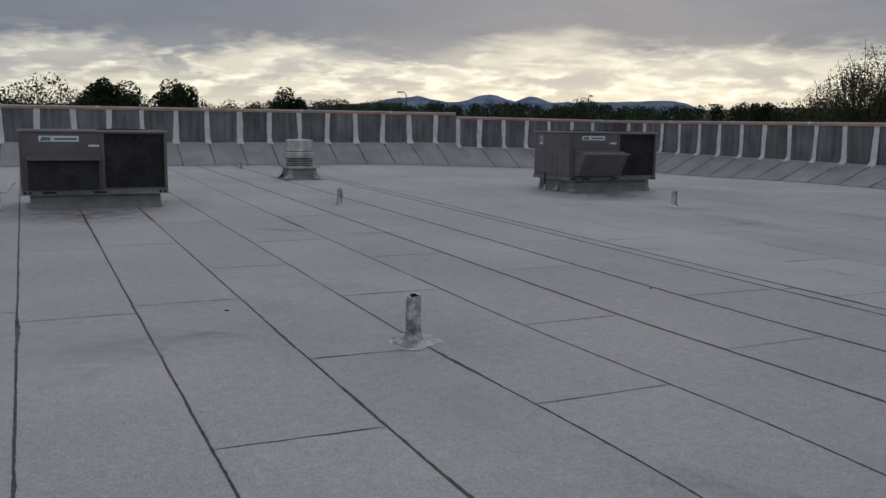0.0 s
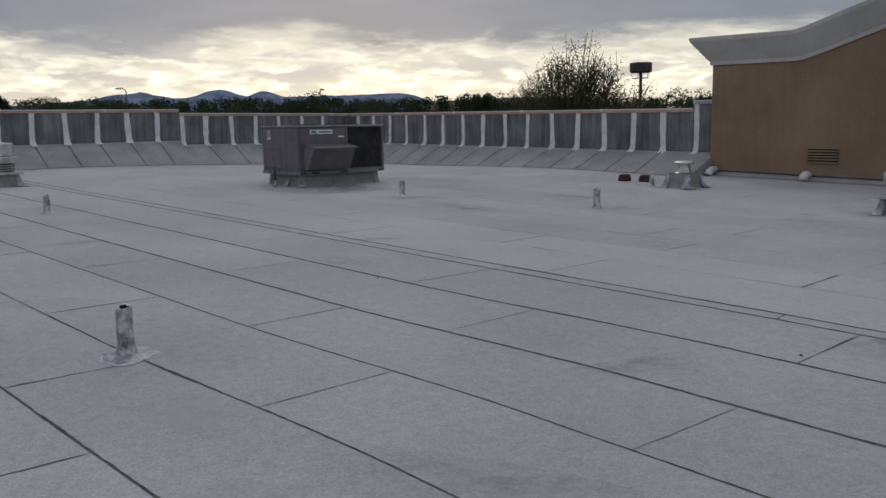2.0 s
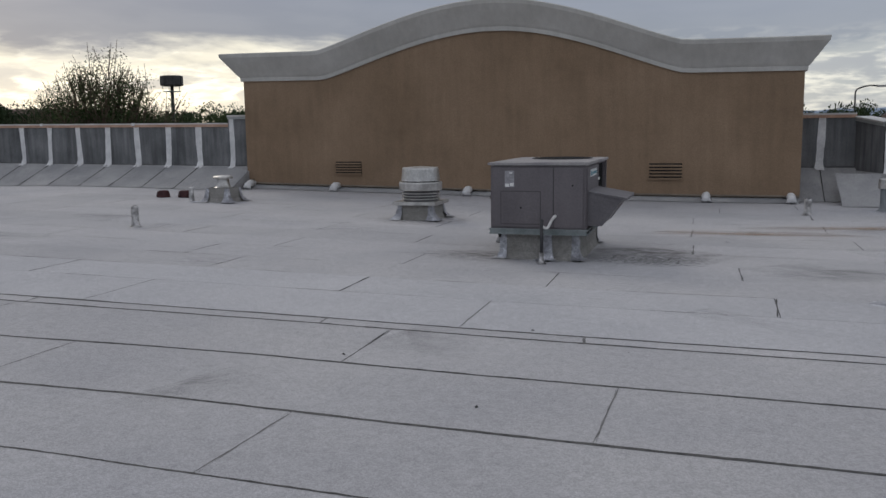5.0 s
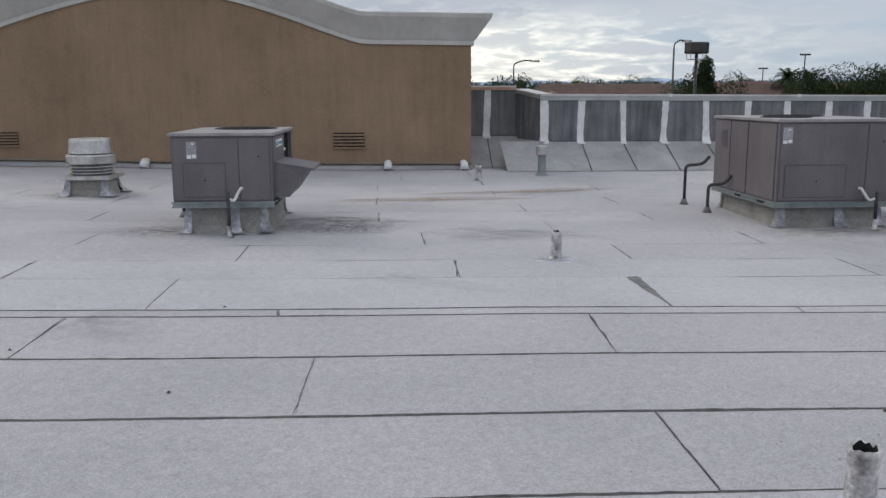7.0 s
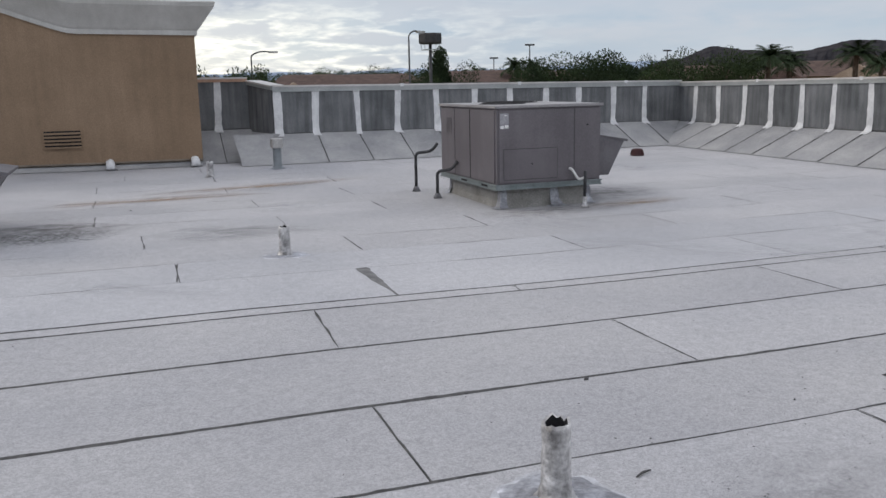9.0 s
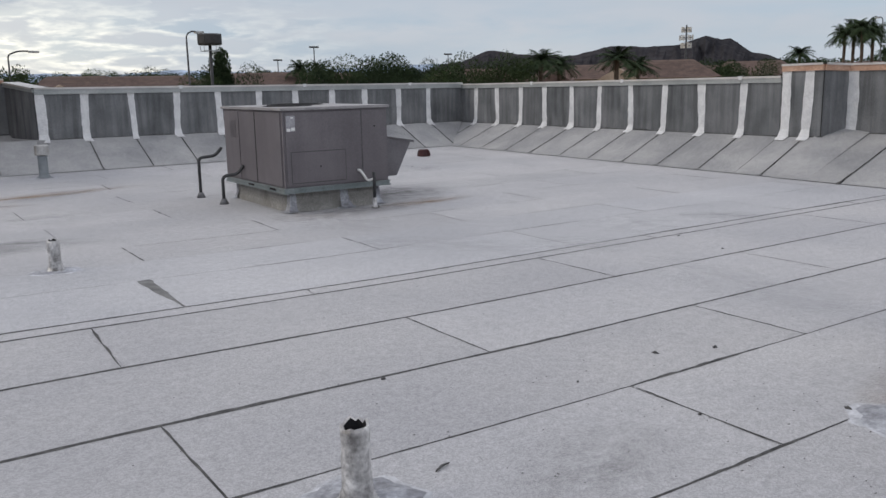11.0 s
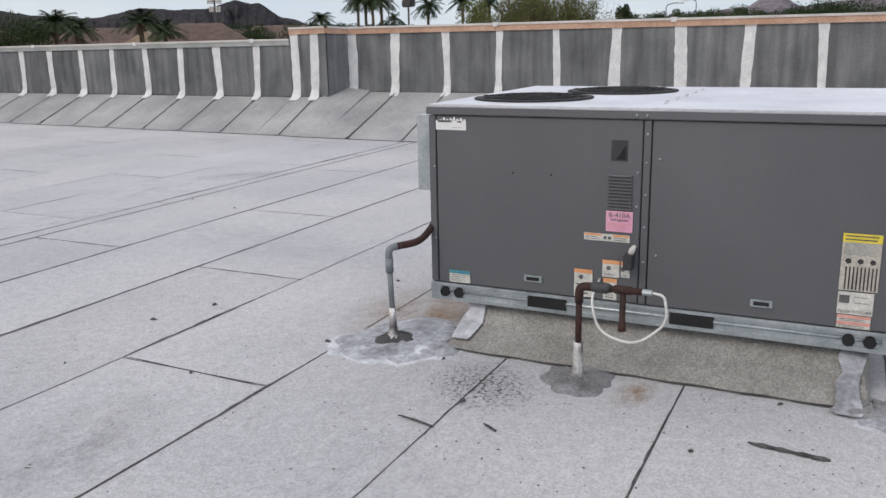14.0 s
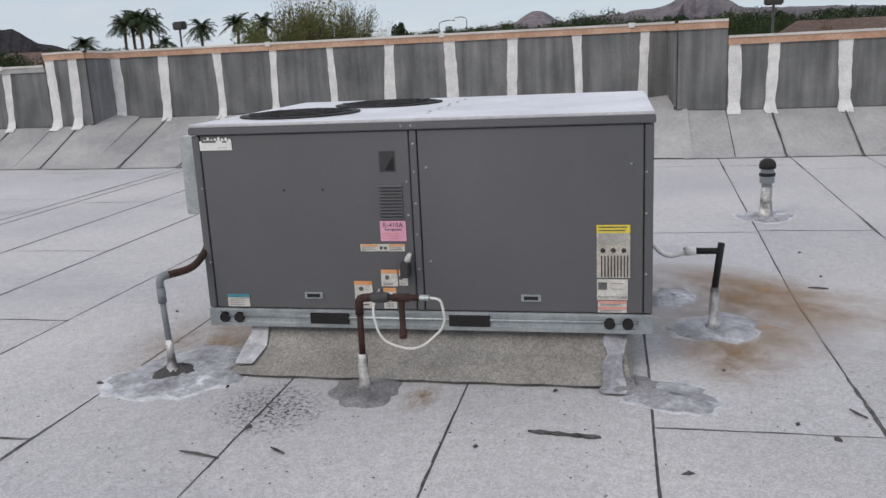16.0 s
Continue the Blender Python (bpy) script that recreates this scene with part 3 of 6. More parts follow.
def stucco_wall():
    y = 18.9
    base = thing("stucco_wall", (0, 0, 0), "tall tan stucco wall with a pale bowed cornice", "wall", kind="structure")
    X = [-11.08 + (1.79 + 11.08) * i / 64 for i in range(65)]
    g = Geo()
    zb = lambda x: roof_z(x, y) + 0.13
    front_lo, front_hi = [(x, y, zb(x)) for x in X], [(x, y, arch_z(x)) for x in X]
    back_lo, back_hi = [(x, y + 3.2, zb(x)) for x in X], [(x, y + 3.2, arch_z(x)) for x in X]
    g.loft([back_hi, front_hi, front_lo])
    g.loft([back_lo, back_hi])
    g.add([front_lo[0], front_hi[0], back_hi[0], back_lo[0]], [(0, 1, 2, 3)])
    g.add([front_lo[-1], front_hi[-1], back_hi[-1], back_lo[-1]], [(3, 2, 1, 0)])
    part("wall_face", g, STUCCO, base)
    lo = Geo()
    lo.loft([[(x, y + 0.05, zb(x) + 0.02) for x in X], [(x, y + 0.05, roof_z(x, y) - 0.05) for x in X]])
    for x in (X[0] + 0.05, X[-1] - 0.05):
        lo.add([(x, y + 0.05, 0.0), (x, y + 3.0, 0.0), (x, y + 3.0, 0.5), (x, y + 0.05, 0.5)], [(0, 1, 2, 3)])
    part("wall_foot", lo, STUCCOLOW, base, "brown bare strip at the foot of the wall")
    rail = Geo()
    rail.loft([[(x, y - 0.012, zb(x) - 0.0) for x in X], [(x, y - 0.012, zb(x) + 0.03) for x in X], [(x, y, zb(x) + 0.03) for x in X]])
    part("weep_screed", rail, STUCCOLOW, base)
    cant = Geo()
    cant.loft([[(x, y + 0.045, roof_z(x, y) + 0.10) for x in X], [(x, y - 0.16, roof_z(x, y - 0.16) + 0.012) for x in X]])
    part("base_flashing", cant, CANT_GRAN, base)
    # cornice: small lower lip, sloped soffit flaring out, upright fascia
    c = Geo()
    XC = X

    def ring(o, dz):
        pts = [(X[0] - o, y + 3.2, arch_z(X[0]) + dz)]
        for x in XC:
            xx = X[0] - o if x == X[0] else X[-1] + o if x == X[-1] else x
            pts.append((xx, y - o, arch_z(x) + dz))
        pts.append((X[-1] + o, y + 3.2, arch_z(X[-1]) + dz))
        return pts

    c.loft([ring(-0.02, -0.03), ring(0.05, -0.03), ring(0.06, 0.06), ring(0.10, 0.10), ring(0.40, 0.52), ring(0.42, 0.60), ring(0.40, 0.62), ring(-0.1, 0.62)])
    part("cornice", c, CORNICE, base, "pale cornice flaring outwards", smooth=False)
    for x0 in (-8.65, -1.24):
        lv = Geo()
        w, z0, z1 = 0.68, 0.55 + (0.09 if x0 < -5 else 0), 0.90 + (0.05 if x0 < -5 else 0)
        lv.box(x0 - 0.03, y - 0.012, z0 - 0.03, x0 + w + 0.03, y + 0.02, z0)
        lv.box(x0 - 0.03, y - 0.012, z1, x0 + w + 0.03, y + 0.02, z1 + 0.03)
        lv.box(x0 - 0.03, y - 0.012, z0, x0, y + 0.02, z1)
        lv.box(x0 + w, y - 0.012, z0, x0 + w + 0.03, y + 0.02, z1)
        louver = part("louver_frame", lv, STUCCO, base)
        # Black sheet stands for the shade between the slats.
        bk = Geo().add([(x0, y - 0.004, z0), (x0 + w, y - 0.004, z0), (x0 + w, y - 0.004, z1), (x0, y - 0.004, z1)], [(0, 1, 2, 3)])
        part("louver_back", bk, BLACKP, louver)
        for k in range(5):
            z = z0 + (z1 - z0) * k / 5
            h = (z1 - z0) / 5
            sl = Geo().loft([[(x0, y - 0.045, z), (x0 + w, y - 0.045, z)], [(x0, y - 0.045, z + 0.030), (x0 + w, y - 0.045, z + 0.030)], [(x0, y - 0.005, z + h * 0.55), (x0 + w, y - 0.005, z + h * 0.55)]])
            part("slat", sl, STUCCO, louver)
    return base


stucco_wall()


# ---------------------------------------------------------------- labels and writing
def sticker(parent, face, y0, z0, y1, z1, material, label="", name="sticker", lift=0.003):
    """A flat label on an upright face that looks towards -x; face is the x of that surface."""
    x = face - lift
    g = Geo().add([(x, y0, z0), (x, y1, z0), (x, y1, z1), (x, y0, z1)], [(0, 3, 2, 1)])
    return part(name, g, material, parent, label)


def bars(parent, face, y0, z0, y1, z1, rows, material=None, lift=0.0045, seed=1, fill=0.5):
    rng = random.Random(seed)
    x = face - lift
    h = (z1 - z0) / rows
    for k in range(rows):
        a = z0 + h * (k + 0.5 - fill / 2)
        e = y0 + (y1 - y0) * rng.uniform(0.0, 0.25)
        part("print_bar", Geo().add([(x, e, a), (x, y1, a), (x, y1, a + h * fill), (x, e, a + h * fill)], [(0, 3, 2, 1)]), material or INK, parent)


def lettering(text, size, place, parent, material, name="lettering"):
    cu = bpy.data.curves.new(name, "FONT")
    cu.body, cu.size, cu.align_x, cu.extrude = text, size, "CENTER", 0.0004
    tmp = bpy.data.objects.new("tmp", cu)
    scene.collection.objects.link(tmp)
    me = bpy.data.meshes.new_from_object(tmp.evaluated_get(bpy.context.evaluated_depsgraph_get()))
    bpy.data.objects.remove(tmp)
    me.materials.clear()
    me.materials.append(material)
    ob = new(name, me)
    ob.parent = parent
    ob.matrix_basis = pose(*place, 90, 0, -90)
    return ob


def screw_heads(parent, face, spots, r=0.007):
    for y, z in spots:
        g = Geo().tube([(face + 0.002, y, z), (face - 0.006, y, z)], [r, r * 0.7], 8)
        part("screw", g, GALV, parent)


def fan_guard(parent, cx, cy, z, r, name="fan"):
    g = Geo().lathe([(r + 0.03, z + 0.002), (r + 0.03, z + 0.008), (r, z + 0.012), (r - 0.02, z + 0.008), (r - 0.03, z + 0.003)], 36, (cx, cy))
    fan = part(name, g, BLACKP, parent, "black round fan guard", smooth=True)
    for k in range(1, 7):
        rr = r * k / 7
        ring = [(cx + rr * math.cos(t * math.pi / 14), cy + rr * math.sin(t * math.pi / 14), z + 0.012 + 0.006 * (1 - k / 7)) for t in range(29)]
        part("guard_wire", Geo().tube(ring, 0.0035, 4, ends=False), BLACKP, fan)
    for k in range(8):
        t = k * math.pi / 4
        part("guard_spoke", Geo().tube([(cx, cy, z + 0.02), (cx + r * math.cos(t), cy + r * math.sin(t), z + 0.012)], 0.004, 4), BLACKP, fan)
    # Flat black disc paints the shaded depth below the guard.
    part("fan_well", Geo().lathe([(r - 0.01, z + 0.004), (r - 0.02, z + 0.0035), (0.02, z + 0.003)], 32, (cx, cy)), BLACKP, fan)
    return fan


def puddle(parent, cx, cy, rx, ry, z, material, label="", seed=0, h=0.010, name="flashing", n=28):
    """A low uneven patch of coating, thick in the middle."""
    rng = random.Random(seed)
    ph = [rng.uniform(0, 6.28) for _ in range(5)]
    edge = [1 + 0.10 * math.sin(2 * a + ph[0]) + 0.09 * math.sin(3 * a + ph[1]) + 0.06 * math.sin(7 * a + ph[2]) + 0.05 * math.sin(11 * a + ph[3])
            for a in [2 * math.pi * k / n for k in range(n)]]
    g = Geo()
    rows = []
    for q, dz in ((1.0, -0.0035), (0.97, h * 0.1), (0.7, h * 0.9), (0.4, h * 1.3), (0.02, h * 1.8)):
        rows.append([(cx + rx * q * edge[k] * math.cos(2 * math.pi * k / n), cy + ry * q * edge[k] * math.sin(2 * math.pi * k / n), z - 0.0025 + dz * (1 + 0.4 * rng.uniform(-1, 1) * (0 < q < 0.95))) for k in range(n)])
    g.loft(rows, closed=True)
    body = part(name, g, material, parent, label, smooth=True)
    if material is ALUCOAT:
        # brushed-out pale rim, thinner than the middle
        rim = Geo()
        wob = [1 + 0.05 * math.sin(5 * a + ph[4]) + 0.035 * math.sin(8 * a + ph[1]) for a in [2 * math.pi * k / n for k in range(n)]]
        rim.loft([[(cx + rx * q * wob[k] * edge[k] * math.cos(2 * math.pi * k / n), cy + ry * q * wob[k] * edge[k] * math.sin(2 * math.pi * k / n), z - 0.0025 + dz) for k in range(n)]
                  for q, dz in ((1.10, -0.0038), (1.07, -0.0005), (0.9, h * 0.12))], closed=True)
        part("coating_rim", rim, ALURIM, body)
    return body


def curb(parent, x0, y0, x1, y1, h, corner_coat=True, flare=0.10, flare_y=None, boot=None):
    """Membrane-wrapped curb with its skirt flared on to the roof, and coated corners."""
    fy = (flare_y or flare) / flare

    def ring(o, z):
        return [(x0 - o, y0 - o * fy, z), (x1 + o, y0 - o * fy, z), (x1 + o, y1 + o * fy, z), (x0 - o, y1 + o * fy, z)]
    g = Geo().loft([ring(flare + 0.04, -0.04), ring(flare, 0.012), ring(flare * 0.42, 0.09), ring(0.02, 0.2), ring(0, h)], closed=True)
    c = part("curb", g, CURBMAT, parent, "dirty granule membrane curb with shade in its colour")
    if corner_coat:
        for sx, sy in ((0, 0), (1, 0), (1, 1), (0, 1)):
            cx, cy = (x1 if sx else x0), (y1 if sy else y0)
            ox, oy = (1 if sx else -1), (1 if sy else -1)
            w = 0.06
            rows = []
            bt = boot or flare
            for o, z in ((0.012, h * 0.97), (0.03, 0.21), (max(flare, bt * 0.6) * 0.42 + 0.016, 0.10), (bt * 0.75 + 0.012, 0.026), (bt + 0.05, 0.014)):
                rows.append([(cx - ox * w * (1 + o), cy + oy * o, z), (cx + ox * o * 0.9, cy + oy * o, z), (cx + ox * o, cy - oy * w * (1 + o), z)])
            part("corner_flashing", Geo().loft(rows), ALUCOAT, c, "silver coated curb corner")
    return c


# Dirt tone, darkened further for shade under the cabinets.
CURBMAT = mat("dirty_shaded_curb_membrane", (0.232, 0.224, 0.207), (0.315, 0.305, 0.285), 0.95, big=3.0, fine=110, fine_amt=0.2, mottle=0.13, specks=0.12, bump=0.6, spec=0.15)


# ---------------------------------------------------------------- the newer dark unit
def new_unit():
    x0, y0, z0 = 4.80, -0.345, 0.0
    Lh, Dp, H0, H1 = 2.32, 1.70, 0.195, 1.28
    u = thing("rooftop_unit", (x0, y0, z0), "dark grey rooftop air conditioner with two fans on a curb", "air conditioner", "rooftop air conditioners")
    curb(u, 0.11, 0.14, Dp - 0.16, Lh - 0.24, H0 + 0.01, corner_coat=False, flare=0.36, flare_y=0.06)
    part("skirt_edge", Geo().tube([(-0.262 + 0.006 * math.sin(k * 1.7), 0.10 + 2.02 * k / 24, 0.012) for k in range(25)], [0.0022 + 0.003 * abs(math.sin(k * 2.3)) for k in range(25)], 6), BITUMEN, u, "dark sealant along the skirt's foot")
    for ya, yb, reach in ((0.12, 0.21, 9), (2.02, 2.12, 6)):
        prof = ((0.0, H0 - 0.002), (0.03, 0.205), (0.088, 0.153), (0.145, 0.10), (0.222, 0.076), (0.298, 0.051), (0.375, 0.026), (0.41, 0.020), (0.44, 0.014))
        rows = [[(0.10 - o, ya + 0.014 * math.sin(5.1 * k + ya), z), (0.10 - o, yb + 0.05 * o + 0.016 * math.sin(3.7 * k + 2 * ya), z)] for k, (o, z) in enumerate(prof[:reach])]
        part("coating_strip", Geo().loft(rows), ALURIM if ya > 1 else ALUCOAT, u, "silver coating strip down the curb")
    # base rail: channel with fork slots
    rail = Geo()
    zr0, zr1 = H0, H0 + 0.10
    rail.box(0.0, 0.0, zr0 + 0.02, Dp, Lh, zr1)
    r = part("base_rail", rail, GALV, u, "galvanised base rail")
    part("rail_flange", Geo().box(-0.012, -0.012, zr1 - 0.018, Dp + 0.012, Lh + 0.012, zr1), GALV, r)
    part("rail_flange", Geo().box(-0.012, -0.012, zr0, Dp + 0.012, Lh + 0.012, zr0 + 0.02), GALV, r)
    part("rail_rib", Geo().tube([(-0.004, 0.02, zr0 + 0.055), (-0.004, Lh - 0.02, zr0 + 0.055)], 0.009, 8), GALV, r, smooth=True)
    for yy in (0.02, Lh - 0.02):
        part("rail_end_plate", Geo().box(-0.016, yy - 0.034, zr0 + 0.004, 0.0, yy + 0.034, zr1 - 0.004), GALV, r, bevel=0.003)
    screw_heads(r, -0.016, [(yy, z) for yy in (0.0, 0.04, Lh - 0.04, Lh) for z in (zr0 + 0.025, zr1 - 0.025)], 0.005)
    # Slots and holes are black solids; their inner shade is only colour.
    for ya, yb in ((0.792, 1.004), (1.546, 1.756)):
        part("fork_slot", Geo().box(-0.016, ya, zr0 + 0.022, 0.03, yb, zr1 - 0.022), BLACKP, r)
    for yy in (0.104, 0.193, 2.166, 2.249):
        part("rail_hole", Geo().tube([(-0.016, yy, zr0 + 0.048), (0.02, yy, zr0 + 0.048)], 0.028, 14), BLACKP, r)
    body = Geo().box(0.01, 0.01, zr1, Dp - 0.01, Lh - 0.01, H1 - 0.02)
    part("body", body, PAINT_NEW, u, "dark grey painted cabinet")
    # panels, proud of the cabinet
    zl, zh = zr1 + 0.004, H1 - 0.055
    for ya, yb, nm in ((0.035, 1.124, "access_panel"), (1.172, Lh - 0.035, "access_panel")):
        p = part(nm, Geo().box(-0.004, ya, zl, 0.02, yb, zh), PAINT_NEW, u, bevel=0.003)
        yy = (ya + yb) / 2
        hd = Geo()
        hd.box(-0.012, yy - 0.05, zl + 0.055, -0.002, yy + 0.05, zl + 0.09)
        k = part("handle", hd, GALV, p, "recessed steel handle", bevel=0.002)
        # Black block paints shade in place of a hollow.
        part("handle_recess", Geo().box(-0.014, yy - 0.036, zl + 0.063, -0.010, yy + 0.036, zl + 0.082), BLACKP, k)
    part("mullion", Geo().box(-0.006, 1.131, zl, 0.02, 1.165, zh), PAINT_NEW, u, bevel=0.002)
    # Black strips put shade into the panel gaps; the cabinet behind is plain paint.
    for yy in (1.1275, 1.1685, 0.0315, Lh - 0.0315):
        part("panel_gap", Geo().box(0.003, yy - 0.0035, zl, 0.0098, yy + 0.0035, zh), BLACKP, u)
    for yy in (0.008, Lh - 0.008):
        part("corner_post", Geo().box(-0.006, yy - 0.02, zl, 0.03, yy + 0.02, zh), PAINT_NEW, u, bevel=0.003)
    screw_heads(u, -0.006, [(1.148, z) for z in (0.36, 0.52, 0.7, 0.86, 1.02, 1.16)] + [(0.02, z) for z in (0.5, 0.8, 1.0)] + [(Lh - 0.02, z) for z in (0.55, 0.95)] + [(1.085, 1.04), (0.09, 1.04), (1.085, 0.56), (1.19, 0.97), (1.19, 0.80)])
    for yy in (1.845, 1.635):
        part("screw_hole", Geo().tube([(0.0, yy, 0.935), (-0.006, yy, 0.935)], 0.006, 8), BLACKP, u)
    # top panel with rolled edge
    top = Geo()
    top.box(-0.02, -0.02, H1 - 0.05, Dp + 0.02, Lh + 0.02, H1 - 0.012)
    t = part("top_panel_edge", top, PAINT_NEW, u, bevel=0.004)
    # The sky's sheen on this top is in its pale colour.
    part("top_panel", Geo().box(-0.014, -0.014, H1 - 0.012, Dp + 0.014, Lh + 0.014, H1 + 0.004), TOP_NEW, t, "steel top painted pale for reflected sky", bevel=0.004)
    screw_heads(u, -0.021, [(1.15, H1 - 0.03), (1.2, H1 - 0.03)], 0.008)
    for cx, cy in ((0.52, 1.92), (1.20, 1.58)):
        fan_guard(u, cx, cy, H1 + 0.004, 0.31)
    for k in range(9):
        a = 0.25 + 0.14 * k
        part("rivet", Geo().lathe([(0.012, H1 + 0.004), (0.009, H1 + 0.011), (0.001, H1 + 0.013)], 8, (a, 1.12 + 0.02 * (k % 2))), GALV, t)
    # grille, window and service marks
    w = Geo()
    for k in range(11):
        z = 0.776 + 0.0166 * k
        w.add([(-0.006, 1.215, z), (-0.006, 1.335, z), (-0.016, 1.335, z + 0.004), (-0.016, 1.215, z + 0.004), (-0.006, 1.215, z + 0.012), (-0.006, 1.335, z + 0.012)], [(0, 1, 2, 3), (3, 2, 5, 4)])
    part("vent_louver", w, PAINT_NEW, u)
    part("sight_window", Geo().box(-0.007, 1.244, 1.022, 0.0, 1.324, 1.125), SIGHT, u, "small dark sight window")
    part("sight_flap", Geo().add([(-0.0085, 1.252, 1.03), (-0.0085, 1.30, 1.03), (-0.0085, 1.252, 1.10)], [(0, 2, 1)]), BLACKP, u)
    box = Geo().box(0.06, Lh + 0.004, 0.80, 0.30, Lh + 0.12, 1.22)
    part("disconnect_box", box, GALV, u, "pale grey electrical disconnect box", bevel=0.006)
    # stickers (faces run from y small = right-hand side to y large)
    f = -0.005
    s = sticker(u, f, 2.109, 1.149, 2.288, 1.196, WHITE, "torn white label")
    for k in range(9):
        ya = 2.109 + 0.02 * k
        h = (0.012, 0.02, 0.016, 0.024, 0.018, 0.012, 0.022, 0.010, 0.004)[k]
        part("torn_edge", Geo().add([(f - 0.003, ya, 1.196), (f - 0.003, ya + 0.019, 1.196), (f - 0.003, ya + 0.014, 1.196 + h), (f - 0.003, ya + 0.004, 1.196 + h * 0.8)], [(0, 3, 2, 1)]), WHITE, s)
    bars(s, f, 2.19, 1.186, 2.275, 1.204, 1, INK, seed=4, fill=0.6)
    bars(s, f, 2.13, 1.186, 2.16, 1.20, 1, INK, seed=5, fill=0.6)
    bars(s, f, 2.12, 1.155, 2.19, 1.17, 1, BUFF, seed=6, fill=0.25)
    s = sticker(u, f, 1.206, 0.665, 1.342, 0.771, PINK, "pink refrigerant label")
    lettering("R-410A", 0.035, (f - 0.005, 1.274, 0.738), s, INK)
    lettering("Refrigerant", 0.020, (f - 0.005, 1.274, 0.721), s, INK)
    bars(s, f, 1.216, 0.675, 1.332, 0.712, 3, REDLAB, seed=2, fill=0.3)
    s = sticker(u, f, 1.218, 0.612, 1.453, 0.650, BUFFPALE, "narrow white and orange label")
    for ya, yb in ((1.362, 1.45), (1.222, 1.302)):
        part("label_head", Geo().box(f - 0.005, ya, 0.638, f - 0.004, yb, 0.648), ORANGE, s)
        bars(s, f, ya + 0.005, 0.616, yb - 0.005, 0.635, 2, INK, seed=3, fill=0.3)
    for yy in (1.32, 1.343):
        part("pictogram", Geo().tube([(f - 0.0045, yy, 0.630), (f - 0.006, yy, 0.630)], 0.009, 7), INK, s)
    for ya, yb, za, zb in ((1.404, 1.501, 0.305, 0.453), (1.265, 1.353, 0.425, 0.515), (1.276, 1.346, 0.305, 0.418), (1.212, 1.258, 0.43, 0.515)):
        s = sticker(u, f, ya, za, yb, zb, BUFFPALE, "white warning label with orange head")
        part("label_head", Geo().box(f - 0.005, ya, zb - 0.02, f - 0.004, yb, zb), ORANGE, s)
        part("pictogram", Geo().tube([(f - 0.004, (ya + yb) / 2 + 0.012, zb - 0.042), (f - 0.0055, (ya + yb) / 2 + 0.012, zb - 0.042)], 0.013, 6), INK, s)
        bars(s, f, ya + 0.01, za + 0.008, yb - 0.01, zb - 0.07, 3, INK, seed=5, fill=0.35)
    s = sticker(u, f, 2.095, 0.304, 2.221, 0.374, BUFFPALE, "small white label with teal head")
    part("label_head", Geo().box(f - 0.005, 2.095, 0.355, f - 0.004, 2.221, 0.374), TEAL, s)
    bars(s, f, 2.105, 0.31, 2.21, 0.352, 4, INK, seed=6, fill=0.22)
    s = sticker(u, f, 0.095, 0.48, 0.255, 0.745, BUFF, "yellow-headed instruction label with faded print")
    part("label_head", Geo().box(f - 0.005, 0.095, 0.705, f - 0.004, 0.255, 0.745), YELLOW, s)
    bars(s, f, 0.105, 0.71, 0.245, 0.742, 2, INK, lift=0.0065, seed=7, fill=0.35)
    bars(s, f, 0.105, 0.645, 0.245, 0.70, 5, GALV, seed=8, fill=0.35)
    for k in range(3):
        part("pictogram", Geo().tube([(f - 0.004, 0.225 - 0.05 * k, 0.618), (f - 0.0055, 0.225 - 0.05 * k, 0.618)], 0.014, 5), STEELDARK, s)
    for k in range(9):
        ya = 0.104 + 0.0155 * k
        part("print_bar", Geo().box(f - 0.005, ya, 0.485, f - 0.004, ya + 0.006, 0.592), STEELDARK, s)
    s = sticker(u, f, 0.106, 0.367, 0.254, 0.473, BUFFPALE, "white label about mounting to the curb")
    lettering("FLUSH TO CURB", 0.0185, (f - 0.005, 0.18, 0.375), s, INK)
    part("pictogram", Geo().box(f - 0.005, 0.205, 0.42, f - 0.004, 0.248, 0.457), INK, s)
    bars(s, f, 0.115, 0.41, 0.185, 0.465, 2, INK, seed=11, fill=0.08)
    s = sticker(u, f, 0.110, 0.302, 0.250, 0.363, BUFFPALE, "pale red warning label")
    for za in (0.318, 0.349):
        part("label_head", Geo().box(f - 0.005, 0.110, za, f - 0.004, 0.250, za + 0.014), REDLAB, s)
    bars(s, f, 0.12, 0.304, 0.24, 0.317, 2, INK, seed=10, fill=0.3)
    bars(s, f, 0.12, 0.334, 0.24, 0.348, 2, INK, seed=12, fill=0.3)
    # gas valve box on the panel
    part("valve_box", Geo().box(-0.07, 1.190, 0.485, -0.006, 1.235, 0.562), SIGHT, u, "small dark box on the panel", bevel=0.004)
    part("valve_cap", Geo().tube([(-0.03, 1.205, 0.562), (-0.03, 1.20, 0.58), (-0.01, 1.19, 0.60)], [0.016, 0.016, 0.010], 10), BUFFPALE, u, "white cable gland", smooth=True)
    return u


new_unit()


